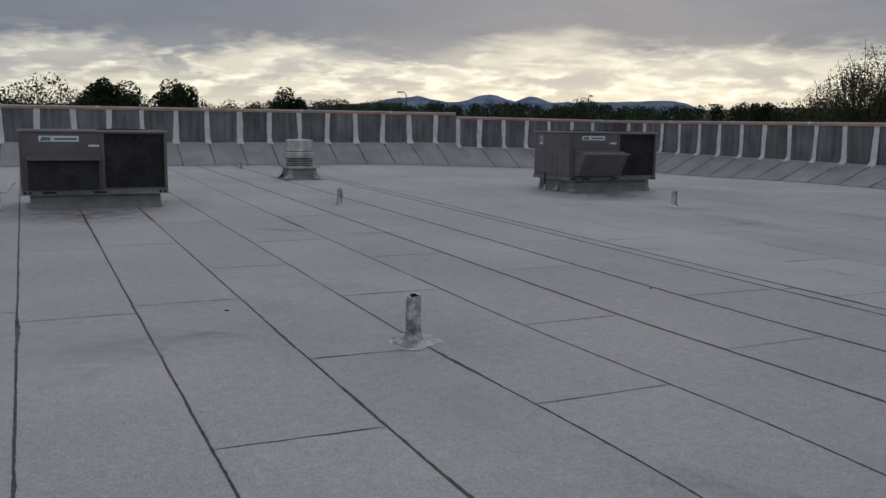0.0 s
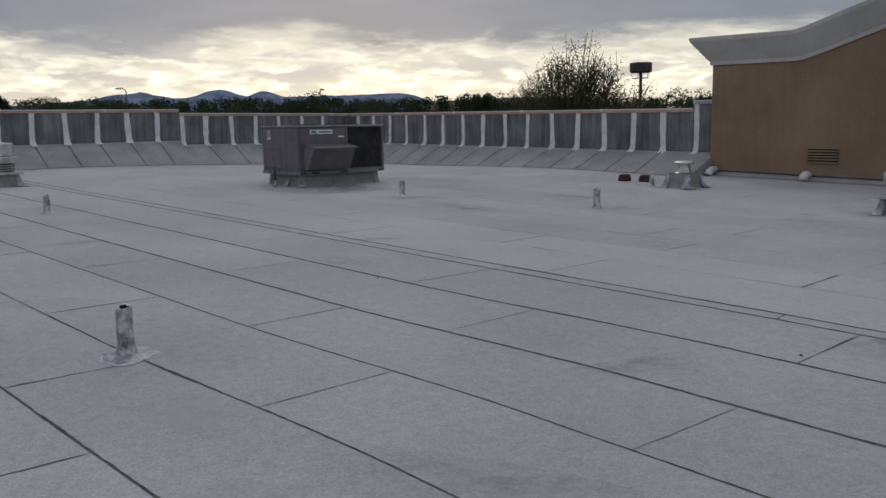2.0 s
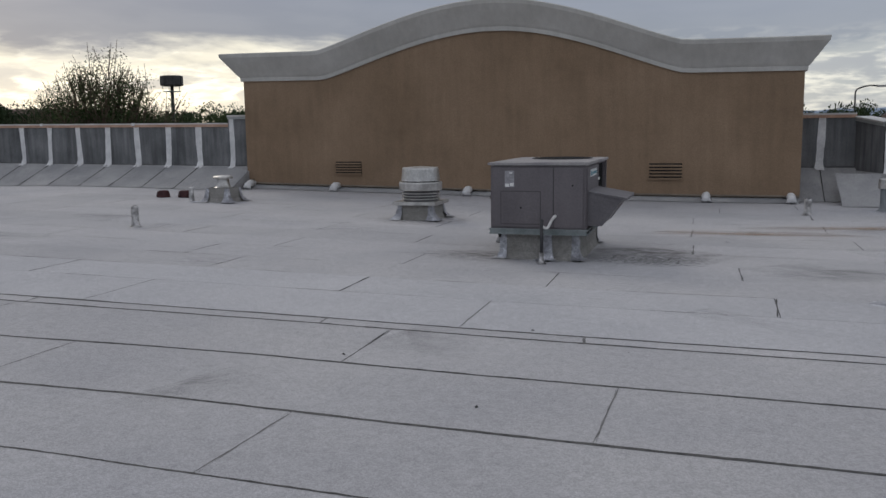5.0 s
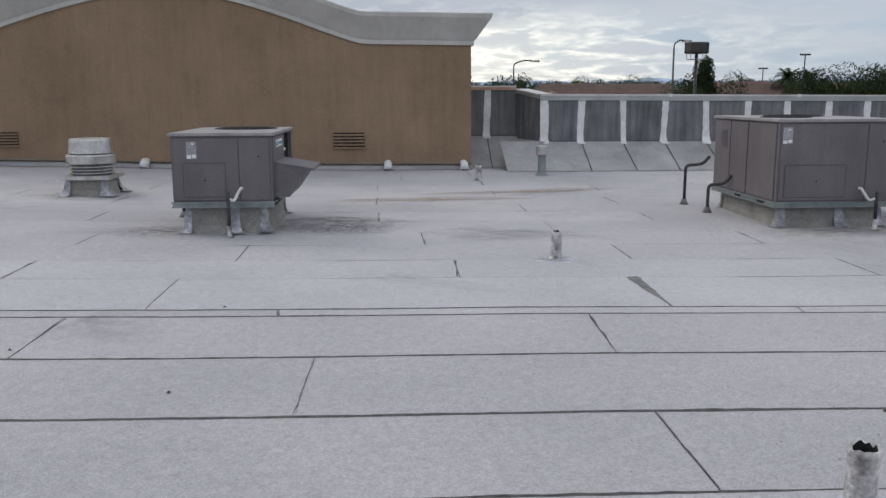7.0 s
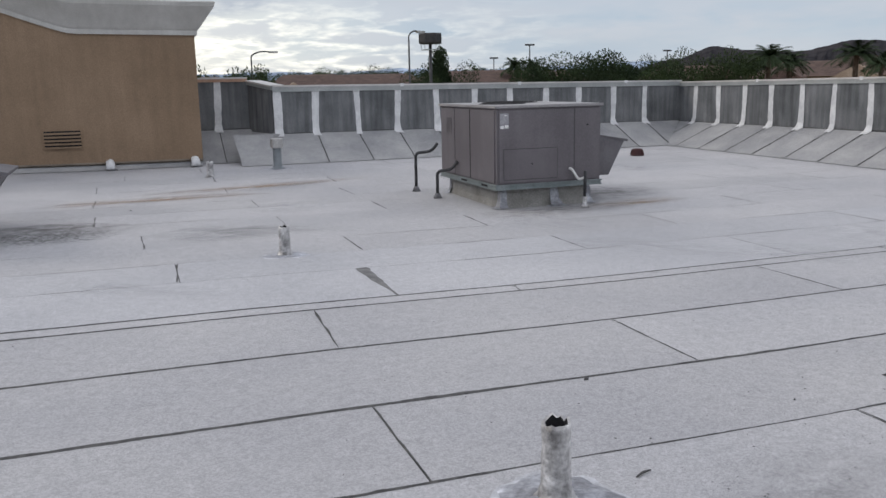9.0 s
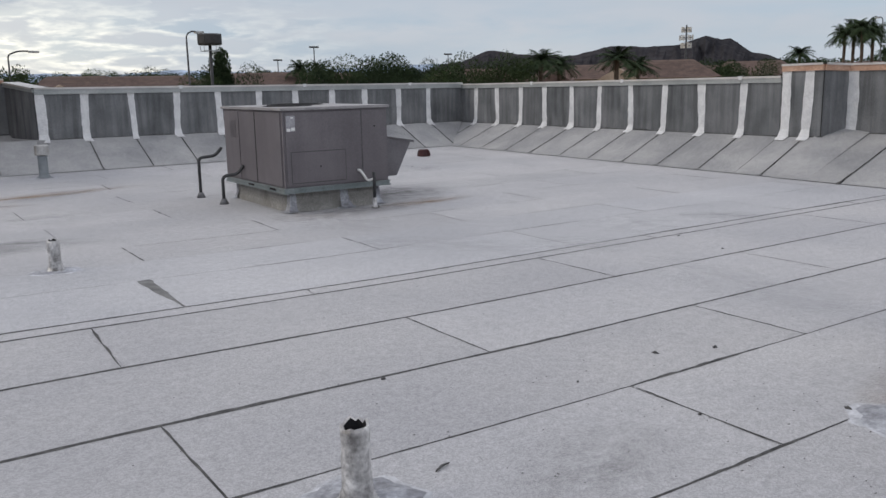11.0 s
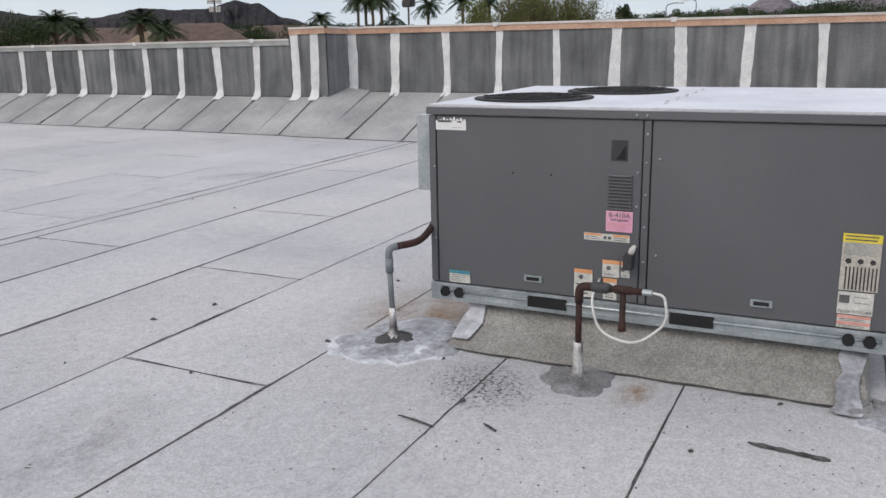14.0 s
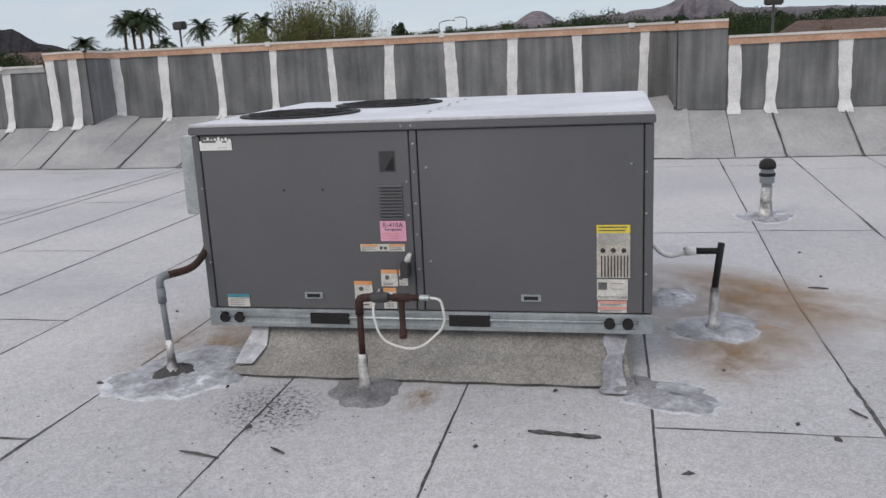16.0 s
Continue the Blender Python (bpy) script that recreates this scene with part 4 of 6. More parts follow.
# ---------------------------------------------------------------- the four older units with hoods
def old_unit(x_east, y_south, base, width, length, height, curb_h, label, flat_hood=False, seed=0, coat=True, split=0.66, emboss=(0.12, 0.53), tag=(0.16, 0.26), hood_drop=0.39):
    """Its long intake side looks east; the plain end looks south. Origin: south-west foot."""
    u = thing("rooftop_unit", (x_east - width, y_south, base), label, "air conditioner", "rooftop air conditioners")
    W, Ln = width, length
    z0, z1 = curb_h, curb_h + 0.07
    zt = curb_h + height
    curb(u, 0.13, 0.13, W - 0.13, Ln - 0.13, z0 + 0.01, corner_coat=coat, flare=0.04, boot=0.07)
    if coat:
        puddle(u, W * 0.58, 0.04, 0.12, 0.09, 0.012, ALUCOAT, "silver coating at the curb", seed)
        rows = [[(W * 0.54 - 0.3 * o, 0.12 - o, z), (W * 0.54 + 0.11 + 0.4 * o, 0.12 - o, z)] for o, z in ((0.0, z0), (0.015, 0.2), (0.04, 0.1), (0.10, 0.035), (0.17, 0.02))]
        part("coating_strip", Geo().loft(rows), ALUCOAT, u, "silver coating strip down the curb")
    r = part("base_rail", Geo().box(0, 0, z0 + 0.018, W, Ln, z1 - 0.018), OLDRAIL, u, "galvanised base rail")
    part("rail_flange", Geo().box(-0.012, -0.012, z0, W + 0.012, Ln + 0.012, z0 + 0.018), OLDRAIL, r)
    part("rail_flange", Geo().box(-0.012, -0.012, z1 - 0.018, W + 0.012, Ln + 0.012, z1), OLDRAIL, r)
    # Rail openings as black solids, coloured for the shade inside.
    for a, b in ((0.30, 0.50), (1.05, 1.25)):
        part("fork_slot", Geo().box(W - 0.02, a, z0 + 0.02, W + 0.006, b, z1 - 0.02), BLACKP, r)
        part("fork_slot", Geo().box(-0.006, a, z0 + 0.02, 0.02, b, z1 - 0.02), BLACKP, r)
    for a in (0.05, 0.12, Ln - 0.12, Ln - 0.05):
        part("rail_hole", Geo().tube([(W - 0.01, a, z0 + 0.035), (W + 0.014, a, z0 + 0.035)], 0.022, 12), BLACKP, r)
    yc = Ln * 0.54      # where the coil section begins
    body = Geo().box(0.012, 0.012, z1, W - 0.012, yc, zt - 0.03).box(0.012, yc, z1, W - 0.10, Ln - 0.012, zt - 0.03)
    part("body", body, PAINT_OLD, u, "faded purple-grey painted cabinet")
    # coil section
    coil = part("coil_guard", Geo().box(W - 0.10, yc + 0.05, z1 + 0.03, W - 0.06, Ln - 0.05, zt - 0.06), COIL, u, "dark condenser coil")
    for k in range(22):
        yy = yc + 0.06 + (Ln - yc - 0.12) * k / 21
        part("fin", Geo().box(W - 0.06, yy - 0.003, z1 + 0.03, W - 0.052, yy + 0.003, zt - 0.06), COIL, coil)
    fr = Geo().box(W - 0.10, yc, z1, W - 0.002, yc + 0.045, zt - 0.03).box(W - 0.10, Ln - 0.045, z1, W - 0.002, Ln, zt - 0.03).box(W - 0.10, yc, z1, W - 0.012, Ln, z1 + 0.03).box(W - 0.10, yc, zt - 0.06, W - 0.012, Ln, zt - 0.03)
    part("coil_frame", fr, PAINT_OLD, u)
    # panels on the plain end
    part("end_panel", Geo().box(0.04, -0.003, z1 + 0.02, W * split, 0.02, zt - 0.06), PAINT_OLD, u, bevel=0.003)
    # Darker strip paints shade into the gap between end panels.
    part("panel_gap", Geo().box(W * split, 0.002, z1 + 0.02, W * split + 0.012, 0.0118, zt - 0.06), GAPDARK, u)
    part("end_panel", Geo().box(W * split + 0.012, -0.003, z1 + 0.02, W - 0.04, 0.02, zt - 0.06), PAINT_OLD, u, bevel=0.003)
    part("embossed_panel", Geo().box(W * emboss[0], -0.008, z1 + 0.06, W * emboss[1], 0.0, z1 + 0.46), PAINT_OLD, u, bevel=0.005)
    # Dark border paints the crease shade round the embossed panel.
    part("emboss_line", Geo().box(W * emboss[0] - 0.008, -0.0045, z1 + 0.052, W * emboss[1] + 0.008, -0.003, z1 + 0.468), GAPDARK, u)
    t0, t1 = W * tag[0], W * tag[1]
    lb = Geo().add([(t0, -0.0055, zt - 0.30), (t1, -0.0055, zt - 0.30), (t1, -0.0055, zt - 0.10), (t0, -0.0055, zt - 0.10)], [(0, 1, 2, 3)])
    s = part("sticker", lb, PALELAB, u, "sun-bleached paper label")
    for k, (p0, p1, q0, q1) in enumerate(((0.05, 0.45, 0.30, 0.26), (0.55, 0.95, 0.29, 0.25), (0.5, 0.8, 0.135, 0.12))):
        xa, xb = t0 + (t1 - t0) * p0, t0 + (t1 - t0) * p1
        part("print_bar", Geo().add([(xa, -0.007, zt - q0), (xb, -0.007, zt - q0), (xb, -0.007, zt - q1), (xa, -0.007, zt - q1)], [(0, 1, 2, 3)]), WHITE, s)
    # west side: access doors
    for a, b in ((0.06, Ln * 0.42), (Ln * 0.43, Ln * 0.70), (Ln * 0.71, Ln - 0.06)):
        part("access_door", Geo().box(-0.004, a, z1 + 0.02, 0.02, b, zt - 0.06), PAINT_OLD, u, bevel=0.003)
    # Black bar paints the shade between two doors.
    part("door_gap", Geo().box(-0.006, Ln * 0.42, z1 + 0.02, 0.0, Ln * 0.43, zt - 0.06), BLACKP, u)
    wl = Geo()
    for k in range(8):
        wl.box(-0.012, Ln * 0.76, zt - 0.42 + 0.03 * k, -0.004, Ln * 0.86, zt - 0.405 + 0.03 * k)
    part("side_louver", wl, HOODMAT, u)
    # intake side above the hood: panel and plate
    part("intake_panel", Geo().box(W - 0.02, 0.05, z1 + 0.02, W + 0.002, yc - 0.04, zt - 0.06), PAINT_OLD, u, bevel=0.003)
    pl = Geo().add([(W + 0.005, 0.28, zt - 0.19), (W + 0.005, 0.86, zt - 0.19), (W + 0.005, 0.86, zt - 0.10), (W + 0.005, 0.28, zt - 0.10)], [(0, 1, 2, 3)])
    plate = part("name_plate", pl, WHITE, u, "white and teal maker's plate")
    g = Geo()
    g.add([(W + 0.007, 0.30, zt - 0.175), (W + 0.007, 0.46, zt - 0.175), (W + 0.007, 0.44, zt - 0.12), (W + 0.007, 0.32, zt - 0.12)], [(0, 1, 2, 3)])
    g.add([(W + 0.007, 0.50, zt - 0.165), (W + 0.007, 0.83, zt - 0.165), (W + 0.007, 0.83, zt - 0.13), (W + 0.007, 0.50, zt - 0.13)], [(0, 1, 2, 3)])
    part("logo_shape", g, TEAL, plate)
    part("sticker", Geo().add([(W + 0.005, 1.0, zt - 0.27), (W + 0.005, 1.16, zt - 0.27), (W + 0.005, 1.16, zt - 0.235), (W + 0.005, 1.0, zt - 0.235)], [(0, 1, 2, 3)]), WHITE, u)
    # hood: sloped top, wedge sides, sloping filter front
    h0, h1, yh0, yh1 = z1 + 0.04, zt - hood_drop - 0.05, 0.08, yc - 0.02
    out = 0.14 if flat_hood else 0.42
    hood = Geo()
    t = 0.012
    top_in, top_out = h1 + 0.05, h1 - (0.01 if flat_hood else 0.03)
    hood.add([(W, yh0, top_in), (W, yh1, top_in), (W + out + 0.05, yh1, top_out), (W + out + 0.05, yh0, top_out),
              (W, yh0, top_in - t), (W, yh1, top_in - t), (W + out + 0.05, yh1, top_out - t - 0.02), (W + out + 0.05, yh0, top_out - t - 0.02)],
             [(0, 3, 2, 1), (4, 5, 6, 7), (2, 3, 7, 6), (0, 4, 7, 3), (1, 2, 6, 5)])
    h = part("hood", hood, HOODMAT, u, "grey sheet metal intake hood")
    for yy in (yh0 + 0.02, yh1 - 0.02):
        sd = Geo()
        a, b = [(W, top_in - t), (W + out, top_out - t), (W + out * (0.9 if flat_hood else 0.42), h0), (W, h0)], 0.006
        sd.add([(x, yy - b, z) for x, z in a] + [(x, yy + b, z) for x, z in a], [(0, 1, 2, 3), (7, 6, 5, 4), (0, 4, 5, 1), (1, 5, 6, 2), (2, 6, 7, 3)])
        part("hood_side", sd, HOODMAT, h)
    xo, xi = W + out - 0.02, W + out * (0.9 if flat_hood else 0.42) - 0.01
    fil = Geo().add([(xo, yh0 + 0.02, top_out - 0.03), (xo, yh1 - 0.02, top_out - 0.03), (xi, yh1 - 0.02, h0), (xi, yh0 + 0.02, h0),
                     (xo - 0.02, yh0 + 0.02, top_out - 0.03), (xo - 0.02, yh1 - 0.02, top_out - 0.03), (xi - 0.02, yh1 - 0.02, h0), (xi - 0.02, yh0 + 0.02, h0)], [(0, 3, 2, 1), (4, 5, 6, 7), (3, 7, 6, 2)])
    part("intake_filter", fil, COIL if flat_hood else HOODMAT, h)
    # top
    part("top_panel", Geo().box(-0.02, -0.02, zt - 0.035, W + 0.02, Ln + 0.02, zt), TOP_OLD, u, "steel top paler than the cabinet", bevel=0.005)
    fan_guard(u, W * 0.56, Ln * 0.70, zt, min(0.38, W * 0.33))
    if W > 1.5:
        fan_guard(u, W * 0.30, Ln * 0.40, zt, 0.30)
    if W < 1.25:
        part("side_box", Geo().box(-0.12, Ln * 0.45, zt - 0.40, -0.004, Ln * 0.58, zt - 0.12), OLDRAIL, u, "weathered electrical box", bevel=0.006)
    for xx, zz in ((W * 0.33, z1 + 0.26), (W * 0.86, zt - 0.28)):
        part("latch", Geo().tube([(xx, -0.002, zz), (xx, -0.014, zz)], 0.011, 8), BLACKP, u)
    return u


PALELAB = mat("bleached_paper", (0.27, 0.265, 0.28), (0.36, 0.355, 0.37), 0.8, big=12, fine=60, fine_amt=0.2, bump=0)
OLD = "faded purple-grey rooftop air conditioner with hood"
old_unit(-15.3, 9.80, 0.335, 1.52, 2.25, 1.05, 0.265, OLD + " beside the parapet", seed=1)
old_unit(-14.75, -0.66, 0.305, 1.40, 2.20, 1.035, 0.235, OLD + " and dark coil side", flat_hood=True, seed=2, coat=False)
old_unit(-1.35, 10.25, 0.055, 1.20, 1.95, 0.885, 0.322, OLD + " before the stucco wall", seed=3, hood_drop=0.35)
old_unit(6.40, 10.36, 0.02, 1.56, 2.12, 1.10, 0.265, "large " + OLD, seed=4, hood_drop=0.43, split=0.73, emboss=(0.07, 0.57), tag=(0.035, 0.115))


# ---------------------------------------------------------------- pipes, vents and drains on the roof
def vent_pipe(x, y, h, r, label, coat=0.24, torn=True, seed=0, cap=False):
    """A plumbing vent wrapped in coated lead: open top, wrinkled sleeve, splash of coating round its foot."""
    rng = random.Random(seed)
    v = thing("vent_pipe", (x, y, roof_z(x, y)), label, "vent pipe", "plumbing vents on the roof")
    n, rows = 18, []
    prof = [(r * 1.9, 0.004), (r * 1.3, 0.02), (r * 1.08, 0.06)] + [(r * (1 + rng.uniform(-0.05, 0.06)), 0.08 + (h - 0.08) * k / 7) for k in range(1, 8)]
    for rr, z in prof:
        top = z > h - 0.01
        rows.append([(rr * (1 + rng.uniform(-0.04, 0.04)) * math.cos(2 * math.pi * k / n), rr * (1 + rng.uniform(-0.04, 0.04)) * math.sin(2 * math.pi * k / n),
                      z + (rng.uniform(-0.012, 0.012) if top and torn else 0)) for k in range(n)])
    inner = [(px * 0.80, py * 0.80, pz - 0.004) for px, py, pz in rows[-1]]
    g = Geo().loft(rows + [inner], closed=True)
    part("sleeve", g, LEADCOAT, v, "silver wrinkled lead sleeve", smooth=True)
    part("pipe_bore", Geo().loft([inner, [(px * 0.97, py * 0.97, pz - 0.14) for px, py, pz in inner], [(px * 0.02, py * 0.02, pz - 0.15) for px, py, pz in inner]], closed=True), BLACKP, v)
    if coat:
        puddle(v, 0.0, 0.0, coat, coat * 0.85, 0.006, ALUCOAT, "silver coating splashed round the pipe", seed)
    return v


LEADCOAT = mat("coated_lead", (0.12, 0.115, 0.112), (0.62, 0.61, 0.60), 0.45, metal=0.35, big=9, fine=45, fine_amt=0.3, bump=0.8, c3=(0.78, 0.77, 0.76))
SILVER = "silver lead-wrapped vent pipe standing on the roof"
vent_pipe(-5.58, 2.20, 0.34, 0.056, SILVER + " with white foot", 0.22, seed=11)
vent_pipe(1.905, 3.06, 0.335, 0.060, SILVER + " with torn top", 0.25, seed=12)
vent_pipe(1.755, 8.62, 0.30, 0.055, SILVER, 0.20, seed=13)
vent_pipe(-14.45, 4.43, 0.30, 0.05, "dark lead-wrapped vent pipe standing on the roof", 0.0, seed=14)
vent_pipe(-12.45, 10.25, 0.30, 0.052, SILVER, 0.0, seed=15)
vent_pipe(-8.75, 11.45, 0.34, 0.058, SILVER, 0.0, seed=16)
vent_pipe(1.72, 16.5, 0.30, 0.06, SILVER + " near the stucco wall", 0.12, seed=17)
vent_pipe(-23.6, 4.45, 0.2, 0.05, "short dark vent pipe near the parapet", 0.14, seed=18)
vent_pipe(-10.3, 15.3, 0.32, 0.05, SILVER + " near the drains", 0.16, seed=19)


def tall_vent(x, y):
    v = thing("vent_stack", (x, y, roof_z(x, y)), "tall grey vent stack with a wider galvanised collar", "vent pipe")
    part("pipe", Geo().lathe([(0.16, 0.004), (0.11, 0.03), (0.085, 0.07), (0.085, 0.55)], 18), PVCGREY, v, smooth=True)
    part("collar", Geo().lathe([(0.10, 0.42), (0.125, 0.43), (0.125, 0.60), (0.10, 0.615), (0.0, 0.62)], 18), DULLMETAL, v, "galvanised collar")
    puddle(v, 0, 0, 0.28, 0.22, 0.005, ALUCOAT, seed=31)


tall_vent(3.12, 17.4)


def boot_vent(x, y):
    v = thing("vent_pipe", (x, y, roof_z(x, y)), "grey vent pipe with a black domed cap and silver foot", "vent pipe", "plumbing vents on the roof")
    part("sleeve", Geo().lathe([(0.09, 0.003), (0.056, 0.02), (0.048, 0.27), (0.051, 0.28)], 18), LEADCOAT, v, smooth=True)
    part("pipe", Geo().lathe([(0.045, 0.26), (0.045, 0.31), (0.064, 0.315), (0.064, 0.38), (0.057, 0.385), (0.057, 0.44)], 18), PVCGREY, v, "grey plastic pipe")
    part("clamp", Geo().lathe([(0.065, 0.375), (0.070, 0.38), (0.070, 0.40), (0.065, 0.405)], 18), BLACKP, v)
    part("cap", Geo().lathe([(0.057, 0.44), (0.072, 0.445), (0.073, 0.475), (0.062, 0.51), (0.033, 0.53), (0.001, 0.535)], 18), BLACKP, v, "black domed cap", smooth=True)
    puddle(v, 0, 0, 0.27, 0.24, 0.006, ALUCOAT, "silver coating round the pipe", seed=33)


boot_vent(8.66, -1.50)


def exhaust_fan(x, y, r=0.36, h=0.98, label="round aluminium exhaust fan on a silver-coated curb"):
    v = thing("exhaust_fan", (x, y, roof_z(x, y)), label, "exhaust fan", "roof exhaust fans")
    curb(v, -r * 0.86, -r * 0.86, r * 0.86, r * 0.86, 0.27, True, 0.05, boot=0.15)
    part("curb_cap", Geo().box(-r * 1.12, -r * 1.12, 0.26, r * 1.12, r * 1.12, 0.32), DULLMETAL, v, bevel=0.008)
    # Dark hood steel paints the shade below the flared band.
    part("neck", Geo().lathe([(r * 0.86, 0.32), (r * 0.86, 0.50)], 28), HOODMAT, v, "neck coloured dark for shade below the band", smooth=True)
    for k in range(3):
        z = 0.345 + 0.05 * k
        part("vane", Geo().lathe([(r * 0.87, z), (r * 0.97, z + 0.005), (r * 0.97, z + 0.02), (r * 0.87, z + 0.03)], 28), DULLMETAL, v)
    part("wind_band", Geo().lathe([(r * 0.9, 0.50), (r * 1.05, 0.505), (r * 1.08, 0.52), (r * 1.09, 0.63), (r * 1.07, 0.65), (r * 0.86, 0.66)], 28), DULLMETAL, v, "flared aluminium band")
    # Black ring puts shade into the gap below the dome.
    part("band_gap", Geo().lathe([(r * 0.9, 0.655), (r * 0.9, 0.675)], 28), BLACKP, v)
    part("motor_dome", Geo().lathe([(r * 0.98, 0.67), (r * 0.97, 0.69), (r * 0.92, h - 0.03), (r * 0.89, h), (r * 0.3, h + 0.015), (0.001, h + 0.018)], 28), DULLMETAL, v, "aluminium motor cover")


exhaust_fan(-20.3, 5.25, 0.36, 0.94)
exhaust_fan(-4.82, 14.15, 0.35, 0.90)


def low_vent(x, y):
    v = thing("roof_vent", (x, y, roof_z(x, y)), "low grey roof vent with a flat cap on a coated curb", "roof vent")
    curb(v, -0.24, -0.24, 0.24, 0.24, 0.30, True, 0.06, boot=0.15)
    part("neck", Geo().lathe([(0.2, 0.30), (0.14, 0.33), (0.12, 0.48)], 20), DULLMETAL, v, smooth=True)
    part("cap", Geo().lathe([(0.12, 0.48), (0.2, 0.485), (0.21, 0.52), (0.16, 0.55), (0.001, 0.56)], 20), DULLMETAL, v)


low_vent(-9.72, 15.6)


def drain(x, y):
    d = thing("roof_drain", (x, y, roof_z(x, y) + 0.004), "dark red slotted drain strainer at the roof edge", "roof drain", "roof drains")
    part("strainer", Geo().lathe([(0.145, 0.0), (0.145, 0.02), (0.14, 0.03), (0.105, 0.13), (0.09, 0.15), (0.001, 0.155)], 20), REDDRAIN, d)
    for k in range(14):
        t = 2 * math.pi * k / 14
        part("slot_rib", Geo().tube([(0.145 * math.cos(t), 0.145 * math.sin(t), 0.03), (0.112 * math.cos(t), 0.112 * math.sin(t), 0.135)], 0.009, 5), REDDRAIN, d)


for x, y in ((-11.5, 16.0), (-11.05, 16.15), (10.75, 16.2)):
    drain(x, y)


def scupper_lump(x, y, s=1.0, seed=0):
    """White-coated stub of an overflow pipe at the wall's foot."""
    v = thing("coated_stub", (x, y, roof_z(x, y)), "white-coated pipe stub at the foot of the wall", "pipe stub", "coated stubs at the wall")
    part("stub", Geo().tube([(0, 0.25, 0.14), (0, 0.05, 0.14), (0, -0.04, 0.10), (0, -0.07, 0.02)], [0.08 * s, 0.085 * s, 0.09 * s, 0.11 * s], 12, jitter=0.08, rng=random.Random(seed)), WHITECOAT, v, smooth=True)


for k, (x, y) in enumerate(((-8.62, 18.72), (-0.05, 18.75), (1.62, 18.70), (-5.3, 18.74), (-2.55, 18.74), (-10.9, 18.6))):
    scupper_lump(x, y, 1.0, k)


# ---------------------------------------------------------------- pipework by the units
def bend(points, r=0.06, n=5):
    """Rounds the corners of a run of points."""
    P = [Vector(p) for p in points]
    out = [P[0]]
    for a, b, c in zip(P, P[1:], P[2:]):
        u, w = (a - b), (c - b)
        q = min(r, u.length * 0.45, w.length * 0.45)
        s, e = b + u.normalized() * q, b + w.normalized() * q
        for k in range(n + 1):
            t = k / n
            out.append(s * (1 - t) ** 2 + b * (2 * t * (1 - t)) + e * t * t)
    out.append(P[-1])
    return out


def near_conduit():
    x, y = 4.53, 2.10
    c = thing("conduit", (x, y, 0), "grey electrical conduit rising from a silver-coated patch", "conduit")
    part("riser", Geo().tube([(0, 0, 0.14), (0, 0.012, 0.48)], 0.0155, 12), PVCGREY, c, smooth=True)
    part("sleeve", Geo().tube([(0, 0, 0.0), (0, 0, 0.04), (0, 0, 0.10), (0, 0, 0.20)], [0.05, 0.03, 0.021, 0.018], 12, jitter=0.1, rng=random.Random(4)), LEADCOAT, c, smooth=True)
    part("coupling", Geo().tube([(0, 0.01, 0.40), (0, 0.011, 0.48)], 0.022, 12), PVCGREY, c, smooth=True)
    part("elbow", Geo().tube(bend([(0, 0.012, 0.46), (0, 0.012, 0.535), (0.05, -0.03, 0.54)], 0.05), 0.020, 12), PVCGREY, c, smooth=True)
    part("flex_conduit", Geo().tube(bend([(0.03, -0.02, 0.54), (0.18, -0.09, 0.54), (0.30, -0.12, 0.62), (0.40, -0.12, 0.78)], 0.14), 0.020, 10), RUSTPIPE, c, "brown flexible conduit", smooth=True)
    puddle(c, 0.05, -0.03, 0.36, 0.34, 0.006, ALUCOAT, "silver-grey coating brushed round the conduit", 41, h=0.012)
    puddle(c, 0.02, 0.0, 0.12, 0.11, 0.014, BITUMEN, "black mastic at the foot", 42, h=0.022, name="mastic")
    puddle(c, 0.12, -0.30, 0.22, 0.13, 0.007, ALUCOAT, "", 43, h=0.009)


near_conduit()


